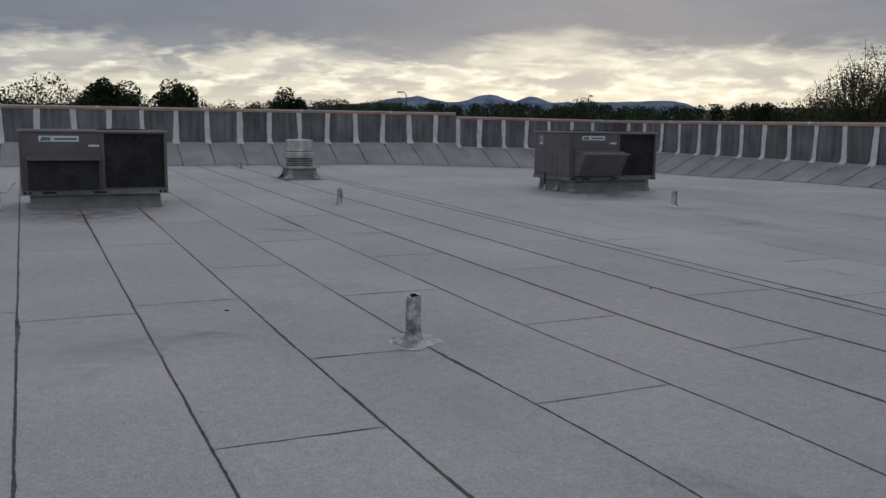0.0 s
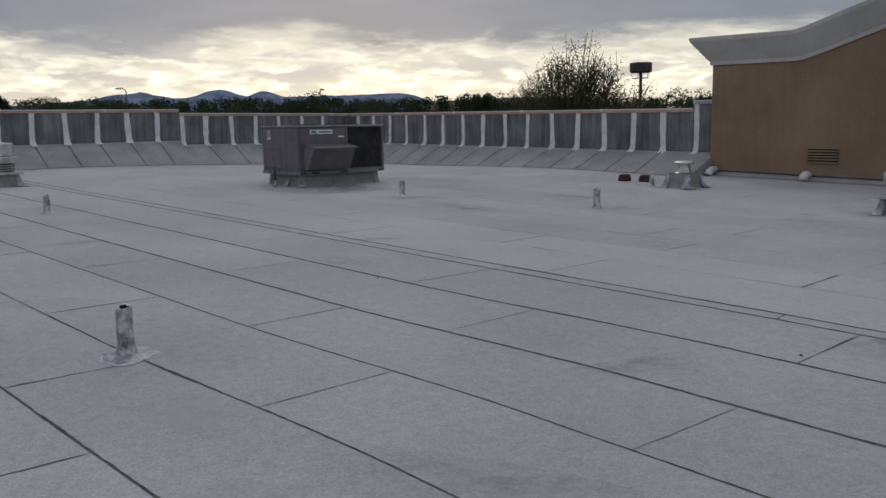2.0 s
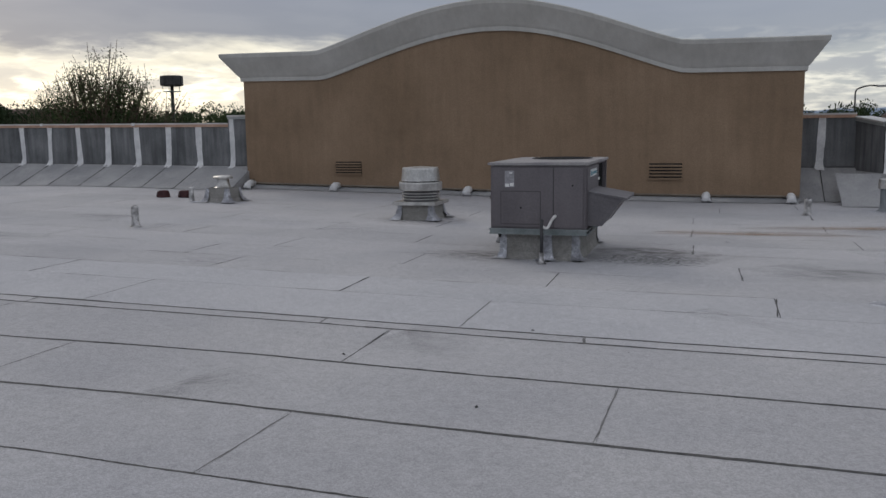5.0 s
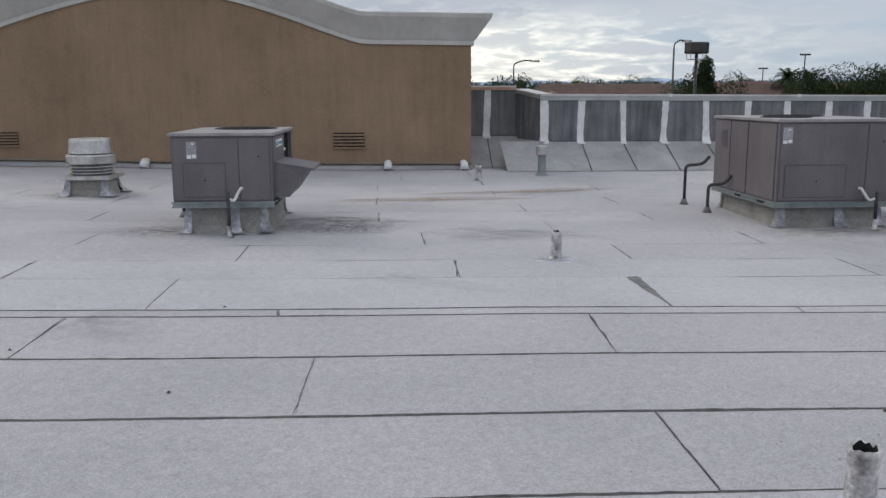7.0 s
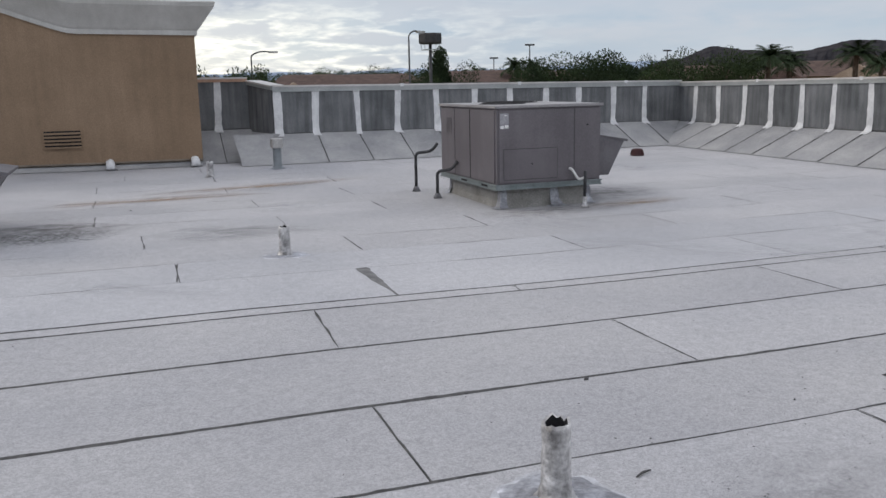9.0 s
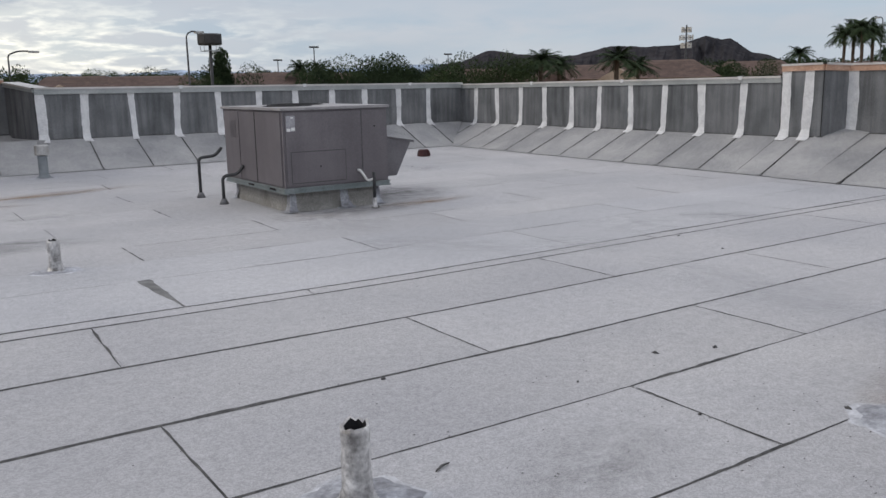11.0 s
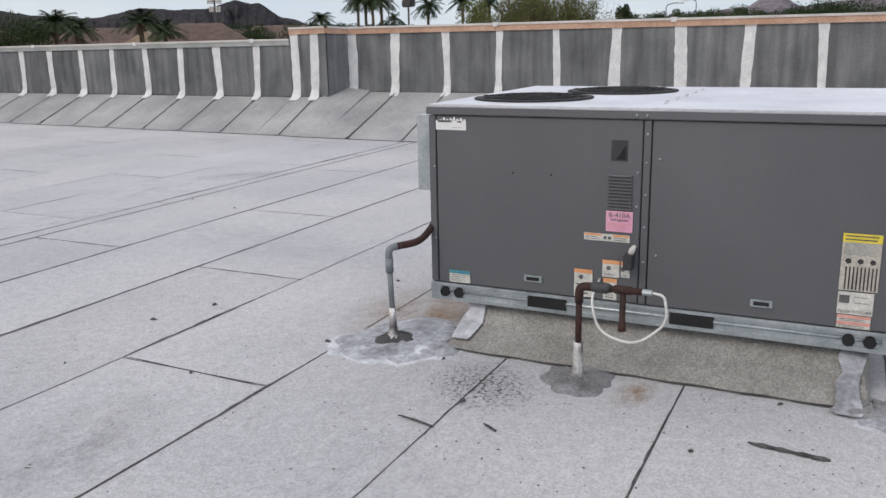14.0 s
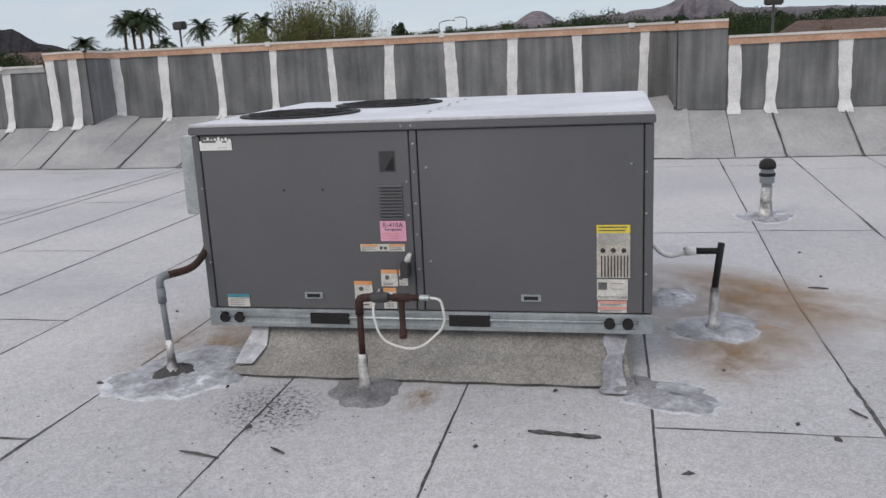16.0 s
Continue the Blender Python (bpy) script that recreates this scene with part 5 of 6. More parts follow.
def near_gas():
    x, y = 4.43, 1.02
    c = thing("gas_pipe", (x, y, 0), "rusty black gas pipe with a tee and white flexible hose", "gas pipe")
    top = 0.43
    part("sleeve", Geo().tube([(0, 0, 0), (0, 0, 0.05), (0, 0, 0.19)], [0.045, 0.027, 0.024], 12), LEADCOAT, c, "silver sleeve", smooth=True)
    part("riser", Geo().tube([(0, 0, 0.18), (0, 0, top)], 0.016, 12), RUSTPIPE, c, smooth=True)
    part("elbow", Geo().tube(bend([(0, 0, top - 0.04), (0, 0, top + 0.04), (0, -0.07, top + 0.045)], 0.05), 0.021, 12), RUSTPIPE, c, smooth=True)
    part("valve", Geo().tube([(0, -0.06, top + 0.045), (0, -0.08, top + 0.045), (0, -0.13, top + 0.045), (0, -0.15, top + 0.045)], [0.021, 0.027, 0.027, 0.021], 12), STEELDARK, c, "dark gas cock", smooth=True)
    part("cross_pipe", Geo().tube([(0, -0.14, top + 0.045), (0, -0.30, top + 0.045)], 0.016, 12), RUSTPIPE, c, smooth=True)
    part("tee", Geo().tube([(0, -0.17, top + 0.045), (0, -0.25, top + 0.045)], 0.021, 12), RUSTPIPE, c, smooth=True)
    part("drip_leg", Geo().tube([(0, -0.21, top + 0.03), (0, -0.21, top - 0.12), (0, -0.21, top - 0.121), (0, -0.21, top - 0.155)], [0.015, 0.015, 0.020, 0.020], 12), RUSTPIPE, c, smooth=True)
    part("hose_nut", Geo().tube([(0, -0.29, top + 0.045), (0, -0.345, top + 0.045)], 0.015, 8), GALV, c, "grey hose nut")
    part("gas_hose", Geo().tube(bend([(0, -0.34, top + 0.045), (0, -0.40, top + 0.04), (0.01, -0.42, top - 0.09), (0.03, -0.27, top - 0.235), (0.06, -0.08, top - 0.20), (0.16, -0.01, top - 0.07), (0.36, 0.0, top - 0.02)], 0.16, 8), 0.0065, 8), WHITEPIPE, c, "pale flexible gas hose", smooth=True)
    puddle(c, 0, -0.01, 0.20, 0.19, 0.006, DARKCOAT, "dark grey coating round the pipe", 45, h=0.012)


DARKCOAT = mat("dark_coating", (0.12, 0.12, 0.125), (0.27, 0.27, 0.275), 0.6, big=7, fine=60, fine_amt=0.3, bump=0.6)
near_gas()


def near_drain():
    x, y = 5.46, -0.72
    c = thing("condensate_drain", (x, y, 0), "condensate drain with white tube and black riser on a silver patch", "drain pipe")
    part("sleeve", Geo().tube([(0, 0, 0), (0, 0, 0.05), (0.0, -0.0, 0.25)], [0.055, 0.028, 0.023], 12), LEADCOAT, c, smooth=True)
    part("riser", Geo().tube([(0, 0, 0.24), (0.0, -0.03, 0.50)], 0.019, 12), BLACKP, c, smooth=True)
    part("arm", Geo().tube([(0, -0.02, 0.455), (-0.02, 0.12, 0.46)], 0.018, 10), BLACKP, c, smooth=True)
    part("collar", Geo().tube([(-0.02, 0.11, 0.46), (-0.03, 0.17, 0.46)], 0.024, 10), WHITEPIPE, c, smooth=True)
    part("drain_tube", Geo().tube(bend([(-0.03, 0.16, 0.46), (-0.04, 0.23, 0.435), (-0.05, 0.29, 0.45), (-0.06, 0.36, 0.53), (-0.06, 0.42, 0.535)], 0.05), 0.014, 10), WHITEPIPE, c, "white condensate tube", smooth=True)
    puddle(c, 0.02, -0.02, 0.24, 0.27, 0.006, ALUCOAT, "silver coating round the drain", 47, h=0.012)
    puddle(c, 0.62, 0.18, 0.24, 0.14, 0.006, ALUCOAT, "", 48, h=0.010)


near_drain()
corner = thing("coating_patch", (4.47, -0.43, 0), "silver coating spread at the curb corner", "coating patch")
puddle(corner, 0, 0, 0.17, 0.22, 0.006, ALUCOAT, "", 49, h=0.012, name="coating")
puddle(corner, 0.10, 0.16, 0.12, 0.12, 0.012, DARKCOAT, "", 50, h=0.02, name="coating")


def small_riser(x, y, h, label, bent=(0.18, 0.05), white=True):
    z = roof_z(x, y)
    c = thing("drain_riser", (x, y, z), label, "drain pipe", "unit drain risers")
    part("riser", Geo().tube([(0, 0, 0.12), (0, 0, h)], 0.022, 8), STEELDARK, c, smooth=True)
    part("sleeve", Geo().tube([(0, 0, 0), (0, 0, 0.04), (0, 0, 0.14)], [0.06, 0.032, 0.03], 10), LEADCOAT, c, smooth=True)
    if white:
        part("drain_tube", Geo().tube(bend([(0, 0, h - 0.08), (bent[0] * 0.4, bent[1] * 0.4, h - 0.12), (bent[0] * 0.7, bent[1] * 0.7, h - 0.02), (bent[0] * 0.9, bent[1] * 0.8, h + 0.03), (bent[0], bent[1], h + 0.03)], 0.04), 0.017, 8), WHITEPIPE, c, "white drain tube", smooth=True)


small_riser(-1.86, 10.06, 0.54, "dark drain riser with a white trap at the unit's end", (0.15, 0.12))
small_riser(6.05, 10.17, 0.48, "dark drain riser with a white trap at the unit's end", (-0.16, 0.15))
small_riser(-16.05, 9.64, 0.42, "dark drain riser at the unit's end", (0.1, 0.1), False)
small_riser(-14.7, -0.98, 0.40, "dark drain riser with a white trap at the unit's end", (-0.1, 0.24))


def side_conduit(x, y, reach, h=0.6):
    z = roof_z(x, y)
    c = thing("conduit", (x, y, z), "dark conduit bent into the unit's side", "conduit")
    part("riser", Geo().tube(bend([(0, 0, 0), (0, 0, h - 0.04), (0.03, -0.02, h), (reach * 0.7, -0.08, h + 0.02), (reach, -0.1, h + 0.14)], 0.08), 0.024, 8), STEELDARK, c, smooth=True)
    part("foot", Geo().tube([(0, 0, 0), (0, 0, 0.08)], [0.07, 0.035], 10), DARKCOAT, c, smooth=True)


side_conduit(4.52, 12.75, 0.33)
side_conduit(4.55, 11.85, 0.28, 0.40)
side_conduit(-2.78, 11.7, 0.22, 0.35)

# ---------------------------------------------------------------- stains and litter
def stain(x, y, rx, ry, material, turn=0.0):
    n = 24
    g = Geo().add([(math.cos(2 * math.pi * k / n), math.sin(2 * math.pi * k / n), 0) for k in range(n)], [tuple(range(n))])
    ob = new("stain", g.mesh("stain", material))
    ob.parent = roof
    STAINS[0] += 1
    slope = (roof_z(x + 0.5, y) - roof_z(x - 0.5, y))
    ob.matrix_basis = pose(x, y, roof_z(x, y) + 0.0035 + 0.0006 * (STAINS[0] % 4), 0, -math.degrees(math.atan(slope)), turn) @ Matrix.Diagonal((rx, ry, 1, 1))
    return ob


STAINS = [0]
RUST = stain_mat("rust_stain", (0.33, 0.205, 0.10), 0.95, 1.5)
DIRT = stain_mat("dirt_stain", (0.17, 0.15, 0.132), 0.8, 5.0)
SOOT = stain_mat("soot_stain", (0.07, 0.067, 0.063), 1.3, 14.0, 0.50, 0.60)
GREYS = stain_mat("grey_stain", (0.27, 0.27, 0.27), 0.4, 2.0)
PALE = stain_mat("pale_stain", (0.56, 0.56, 0.575), 0.6, 1.6)
stain(6.0, -0.85, 1.0, 0.75, RUST, 20)
stain(5.5, -0.95, 0.8, 0.55, RUST, -15)
stain(6.2, -1.1, 1.1, 0.5, RUST, 50)
stain(5.05, -0.75, 0.5, 0.35, RUST, 10)
stain(4.95, 2.15, 0.75, 0.5, RUST, 10)
stain(4.35, 0.72, 0.10, 0.2, RUST, 80)
stain(4.15, 1.4, 0.35, 0.3, SOOT, 40)
stain(-0.7, 11.4, 1.3, 1.2, DIRT, 0)
stain(-0.6, 10.7, 0.8, 0.6, SOOT, 0)
stain(0.6, 13.6, 2.6, 0.35, RUST, 4)
stain(2.3, 14.6, 2.2, 0.35, RUST, 12)
stain(-2.7, 10.5, 0.9, 0.6, DIRT, 0)
stain(6.9, 11.3, 1.2, 1.0, DIRT, 0)
stain(6.9, 10.2, 0.9, 0.3, RUST, 5)
stain(5.6, 10.1, 1.4, 0.5, DIRT, 0)
stain(-13.9, 0.3, 1.3, 1.6, DIRT, 0)
stain(-14.6, 10.5, 1.2, 1.6, DIRT, 0)
stain(-4.7, 13.9, 0.9, 0.9, DIRT, 0)
rs = random.Random(5)
for k in range(46):
    x, y = rs.uniform(-15, 11), rs.uniform(-3, 15)
    stain(x, y, rs.uniform(0.3, 1.5), rs.uniform(0.2, 0.7), rs.choice((GREYS, PALE)), rs.uniform(0, 180))

# litter: twigs and crumbs of bitumen
crumbs = Geo()
rl = random.Random(8)
for k in range(1500):
    if k < 1150:
        x, y = rl.gauss(3.9, 1.5), rl.gauss(1.0, 1.7)
    else:
        x, y = rl.uniform(-10, 10), rl.uniform(-2, 14)
    if 4.5 < x < 6.6 and -0.6 < y < 2.3 or (x - 0.4) ** 2 + y * y < 1.0:
        continue
    z = roof_z(x, y) + 0.003
    s = rl.uniform(0.002, 0.008) if rl.random() < 0.97 else rl.uniform(0.018, 0.03)
    t = rl.uniform(0, 3.14)
    c, d = math.cos(t), math.sin(t)
    e = rl.uniform(0.3, 0.8)
    crumbs.add([(x + s * c, y + s * d, z), (x - s * e * d, y + s * e * c, z), (x - s * c, y - s * d, z), (x + s * e * d, y - s * e * c, z), (x, y, z + s * 0.5)],
               [(0, 1, 4), (1, 2, 4), (2, 3, 4), (3, 0, 4)])
solo("roof_litter", crumbs, BITUMEN, "dark crumbs of bitumen and grit scattered on the roof", "litter", "stuff")
for x, y, ln, t in ((3.68, 1.52, 0.2, 78), (3.75, 1.2, 0.09, 60), (4.35, -1.2, 0.1, 30), (2.35, 3.1, 0.1, 20), (6.3, -1.45, 0.12, 80)):
    a = radians(t)
    g = Geo().tube([(-ln / 2 * math.cos(a), -ln / 2 * math.sin(a), 0.009), (0.004, 0.01, 0.011), (ln / 2 * math.cos(a), ln / 2 * math.sin(a), 0.009)], [0.004, 0.006, 0.003], 6)
    tw = solo("twig", g, LAPDARK, "thin dark dry twig lying on the roof", "twig", group="twigs on the roof")
    tw.matrix_basis = pose(x, y, roof_z(x, y))


flake = Geo()
top_pts = [(0.31 * (k / 12 - 0.5), 0.004 * math.sin(k * 2.1)) for k in range(13)]
wid = [0.002, 0.016, 0.020, 0.014, 0.017, 0.010, 0.012, 0.018, 0.013, 0.015, 0.019, 0.011, 0.002]
flake.loft([[(-w, p, 0.003) for (p, _), w in zip(top_pts, wid)], [(-w * 0.8 + q, p, 0.012) for (p, q), w in zip(top_pts, wid)], [(w * 0.7 + q, p, 0.010) for (p, q), w in zip(top_pts, wid)], [(w, p, 0.003) for (p, _), w in zip(top_pts, wid)]])
bark_flake = solo("bark_flake", flake, LAPDARK, "long dark dry bark flake lying on the roof", "bark")
bark_flake.matrix_basis = pose(4.03, 0.03, roof_z(4.03, 0.03), 0, 0, -6)

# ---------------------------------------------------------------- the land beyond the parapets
# Base colour pale and blue to carry the haze of distance.
MTN_N = mat("haze_tinted_far_mountain", (0.30, 0.37, 0.47), (0.36, 0.43, 0.53), 1.0, big=0.004, fine=0.02, bump=0, spec=0)
EYE = (0.3, 0.0, 1.62)


def at_bearing(b, d):
    """A place d metres off at b degrees to the left of north."""
    return EYE[0] - d * math.sin(radians(b)), EYE[1] + d * math.cos(radians(b))


def height_at(e, d):
    return EYE[2] + d * math.tan(radians(e))


def ridge(name, bearings, d, depth, material, label, seed=0, rough=0.06):
    """A mountain range: a crest that runs through bearings and elevations, with spurs down to the plain."""
    rng = random.Random(seed)
    lo, hi = bearings[0][0], bearings[-1][0]
    n = 140
    rows = [[], [], [], [], [], []]
    for k in range(n + 1):
        b = lo + (hi - lo) * k / n
        for (b0, e0), (b1, e1) in zip(bearings, bearings[1:]):
            if min(b0, b1) <= b <= max(b0, b1):
                e = e0 + (e1 - e0) * smooth01((b - b0) / (b1 - b0))
        top = height_at(e, d) - EXT
        top *= 1 + rough * (noise.noise((b * 1.3, seed, 0)) + 0.6 * noise.noise((b * 4.1, seed, 3)) + 0.3 * noise.noise((b * 9.7, seed, 7)))
        for j, (q, back) in enumerate(((0.0, -1.0), (0.3, -0.62), (0.62, -0.34), (0.85, -0.15), (1.0, 0.0), (0.0, 0.8))):
            w = back + 0.28 * (1 - abs(2 * q - 1)) * noise.noise((b * 2.2, j * 0.8, seed)) if 0 < q < 1 else back
            x, y = at_bearing(b, d + depth * w)
            rows[j].append((x, y, EXT - 0.5 + max(0.0, top) * q * (1 + (0.12 * noise.noise((b * 3.3, j * 1.7, seed + 2)) if 0 < q < 1 else 0))))
    return solo(name, Geo().loft(rows), material, label, "mountain", "structure", smooth=False)


ridge("mountain_range_west", [(84, 0.6), (78, 1.1), (74, 1.45), (71.8, 1.65), (67.5, 2.2), (65.1, 1.85), (62.4, 2.4), (60.9, 1.95), (59.8, 2.3), (58.3, 1.9), (55.4, 1.95), (50.7, 2.05), (48.5, 1.5), (44, 0.8)], 3600, 500, MTN_W, "mountain range on the western horizon, blue haze in its colour", 1, 0.035)
ridge("desert_hill", [(-31, 0.3), (-35, 1.3), (-37.5, 2.05), (-39.5, 1.75), (-42.5, 1.6), (-45.5, 2.15), (-47.5, 2.05), (-49.3, 2.1), (-50.9, 2.55), (-52.4, 2.4), (-54, 1.5), (-57, 0.6)], 900, 240, MTN_E, "dark brown desert hill behind the houses", 2, 0.03)
ridge("mountain_range_north", [(6, 0.7), (-4, 0.9), (-9, 1.0), (-13, 0.85), (-17, 1.1), (-22, 0.9), (-27, 1.05), (-33, 1.2), (-40, 1.4), (-46, 1.4), (-56, 0.9)], 4200, 400, MTN_N, "mountains far to the north, pale blue haze in their colour", 3, 0.08)
ridge("mountain_range_east", [(-74, 0.8), (-80, 1.2), (-83, 1.5), (-84.9, 2.25), (-86.5, 1.5), (-89, 1.75), (-92.4, 2.0), (-94.8, 2.95), (-96.3, 2.3), (-98, 1.7), (-101, 1.6), (-106, 1.4), (-114, 1.0), (-125, 0.6)], 2200, 500, MTN_R, "purple-grey desert mountains on the eastern horizon, tinted for haze", 4, 0.05)
ridge("low_ridge_west", [(50, 1.0), (48.5, 1.55), (46, 1.7), (43, 1.75), (40, 1.7), (38.5, 1.2)], 260, 60, TILE, "low red-brown rooftop ridge beyond the trees", 6, 0.01)


def leaf_cloud(rng, clumps, leaves, size, squash=1.0):
    """Crown geometry: small leaf blades round many clump centres (cx, cy, cz, r)."""
    g = Geo()
    for cx, cy, cz, r in clumps:
        for _ in range(leaves):
            while True:
                p = Vector((rng.uniform(-1, 1), rng.uniform(-1, 1), rng.uniform(-1, 1)))
                if 0.15 < p.length < 1:
                    break
            c = Vector((cx, cy, cz)) + Vector((p.x * r, p.y * r, p.z * r * squash))
            a = Vector((rng.uniform(-1, 1), rng.uniform(-1, 1), rng.uniform(-0.6, 1))).normalized()
            b = a.cross(Vector((rng.uniform(-1, 1), rng.uniform(-1, 1), rng.uniform(-1, 1)))).normalized()
            s = size * rng.uniform(0.6, 1.4)
            g.add([c - a * s, c + b * s * 0.5, c + a * s, c - b * s * 0.5], [(0, 1, 2, 3)])
    return g


def tree_meshes(kind, seed):
    """Trunk and crown for a tree 1 unit high, of a kind."""
    rng = random.Random(seed)
    trunk = Geo()
    if kind == "broad":
        trunk.tube([(0, 0, 0), (0.01, 0.01, 0.2), (0, 0, 0.45)], [0.035, 0.026, 0.018], 7)
        clumps = []
        for k in range(16):
            t = rng.uniform(0, 6.28)
            q = rng.uniform(0.05, 0.44)
            z = rng.uniform(0.46, 0.86) - 0.22 * q
            clumps.append((q * math.cos(t), q * math.sin(t), z, rng.uniform(0.11, 0.19)))
            trunk.tube([(0, 0, 0.3), (q * 0.5 * math.cos(t), q * 0.5 * math.sin(t), (z + 0.3) / 2), (q * math.cos(t), q * math.sin(t), z)], [0.014, 0.009, 0.004], 5)
        return trunk, leaf_cloud(rng, clumps, 1100, 0.0085)
    if kind == "conifer":
        trunk.tube([(0, 0, 0), (0, 0, 0.9)], [0.03, 0.006], 7)
        clumps = []
        for k in range(34):
            z = 0.15 + 0.82 * (k / 33)
            w = 0.20 * (1 - ((z - 0.15) / 0.85) ** 1.6) + 0.03
            t = k * 2.4
            clumps.append((w * rng.uniform(0.5, 1.2) * math.cos(t), w * rng.uniform(0.5, 1.2) * math.sin(t), z, rng.uniform(0.05, 0.09)))
        return trunk, leaf_cloud(rng, clumps, 520, 0.0105, 1.3)
    if kind == "airy":
        # many stems fan out from a dense low skirt; fine twigs with few tiny leaves
        clumps = []
        trunk.tube([(0, 0, 0), (0.01, 0, 0.16)], [0.03, 0.024], 7)
        for k in range(230):
            t, lean = rng.uniform(0, 6.28), rng.uniform(0.05, 1.15)
            ln = (0.86 - 0.30 * (lean / 1.15) ** 2) * rng.uniform(0.72, 1.0)
            q1, z1 = ln * math.sin(lean) * 0.62, 0.12 + ln * math.cos(lean)
            x1, y1 = q1 * math.cos(t), q1 * math.sin(t)
            mid = Vector((x1 * 0.42, y1 * 0.42, 0.12 + (z1 - 0.12) * 0.52))
            tip = Vector((x1, y1, z1))
            trunk.tube([(0, 0, 0.12), mid, tip], [0.006, 0.003, 0.0008], 4)
            for m in range(10):
                u = rng.uniform(0.35, 1.0)
                o = mid.lerp(tip, u) if u > 0.5 else Vector((0, 0, 0.12)).lerp(mid, 0.5 + u)
                e = o + (tip - mid).normalized() * rng.uniform(0.05, 0.13) + Vector((rng.uniform(-0.05, 0.05), rng.uniform(-0.05, 0.05), rng.uniform(-0.01, 0.05)))
                trunk.tube([o, e], [0.0016, 0.0007], 3)
                clumps.append((*(o.lerp(e, 0.6)), rng.uniform(0.03, 0.06)))
        crown = leaf_cloud(rng, clumps, 30, 0.0042)
        skirt = [(rng.uniform(-0.36, 0.36), rng.uniform(-0.3, 0.3), rng.uniform(0.10, 0.50), rng.uniform(0.06, 0.12)) for _ in range(64)]
        low = leaf_cloud(rng, skirt, 230, 0.0062)
        crown.add(low.v, low.f)
        return trunk, crown
    if kind == "palm":
        trunk.tube([(0, 0, 0), (0.012, 0, 0.4), (0, 0.01, 0.86)], [0.020, 0.014, 0.015], 8)
        g = Geo()
        for k in range(42):
            t = k * 2.399 + rng.uniform(-0.2, 0.2)
            up = rng.uniform(-0.35, 1.6)
            ln = rng.uniform(0.13, 0.19)
            pts = []
            for m in range(6):
                u = m / 5
                q = ln * u * math.cos(up * 0.7)
                pts.append(Vector((q * math.cos(t), q * math.sin(t), 0.86 + ln * u * math.sin(up * 0.7) - 0.07 * u * u)))
            for p, q in zip(pts, pts[1:]):
                for m in range(3):
                    o = p.lerp(q, m / 3)
                    side = Vector((-math.sin(t), math.cos(t), 0))
                    for sg in (-1, 1):
                        tip = o + side * sg * 0.034 + (q - p) * 0.7 + Vector((0, 0, -0.012))
                        g.add([o, o + (q - p) * 0.30, tip], [(0, 1, 2)])
        return trunk, g
    raise ValueError(kind)


TREES = {}


def tree(kind, b, d, e_top, width, label, seed=0, leaf=None):
    """A tree at a bearing and distance whose top shows at elevation e_top; width stretches its crown."""
    key = (kind, seed % 3)
    if key not in TREES:
        tg, cg = tree_meshes(kind, 100 + seed % 3)
        tall = max(p[2] for p in cg.v)
        for q in (tg, cg):
            q.v = [(p[0], p[1], p[2] / tall) for p in q.v]
        TREES[key] = (tg.mesh("trunk", BARK), cg)
    tm, cg = TREES[key]
    leaf = leaf or LEAF
    ck = (key, leaf.name)
    if ck not in TREES:
        TREES[ck] = cg.mesh("crown", leaf)
    x, y = at_bearing(b, d)
    h = height_at(e_top, d) - EXT
    t = thing("palm_tree" if kind == "palm" else "tree", (x, y, EXT - 0.05), label, "tree", "trees beyond the roof", turn=seed * 47)
    for nm, me in (("trunk", tm), ("crown", TREES[ck])):
        o = new(nm, me)
        o.parent = t
        o.matrix_basis = Matrix.Diagonal((h * width, h * width, h, 1))
    return t


def tree_belt(b0, b1, d, e, label, seed):
    """A far belt of mixed trees, too many to count."""
    rng = random.Random(seed)
    clumps = []
    b = b0
    while b > b1:
        dd = d * rng.uniform(0.92, 1.1)
        x, y = at_bearing(b, dd)
        top = height_at(e * (1 + 0.30 * noise.noise((b * 0.55, seed, 0)) + 0.22 * noise.noise((b * 2.3, seed, 1))), dd)
        r = rng.uniform(0.7, 1.5)
        z = top - r
        while z > EXT:
            clumps.append((x + rng.uniform(-1, 1), y + rng.uniform(-1, 1), z, r))
            z -= r * 1.5
            r = min(2.2, r * 1.25)
        b -= 0.42 * 60 / d
    solo("tree_belt", leaf_cloud(rng, clumps, 170, 0.15), LEAFDARK, label, "trees", "stuff")


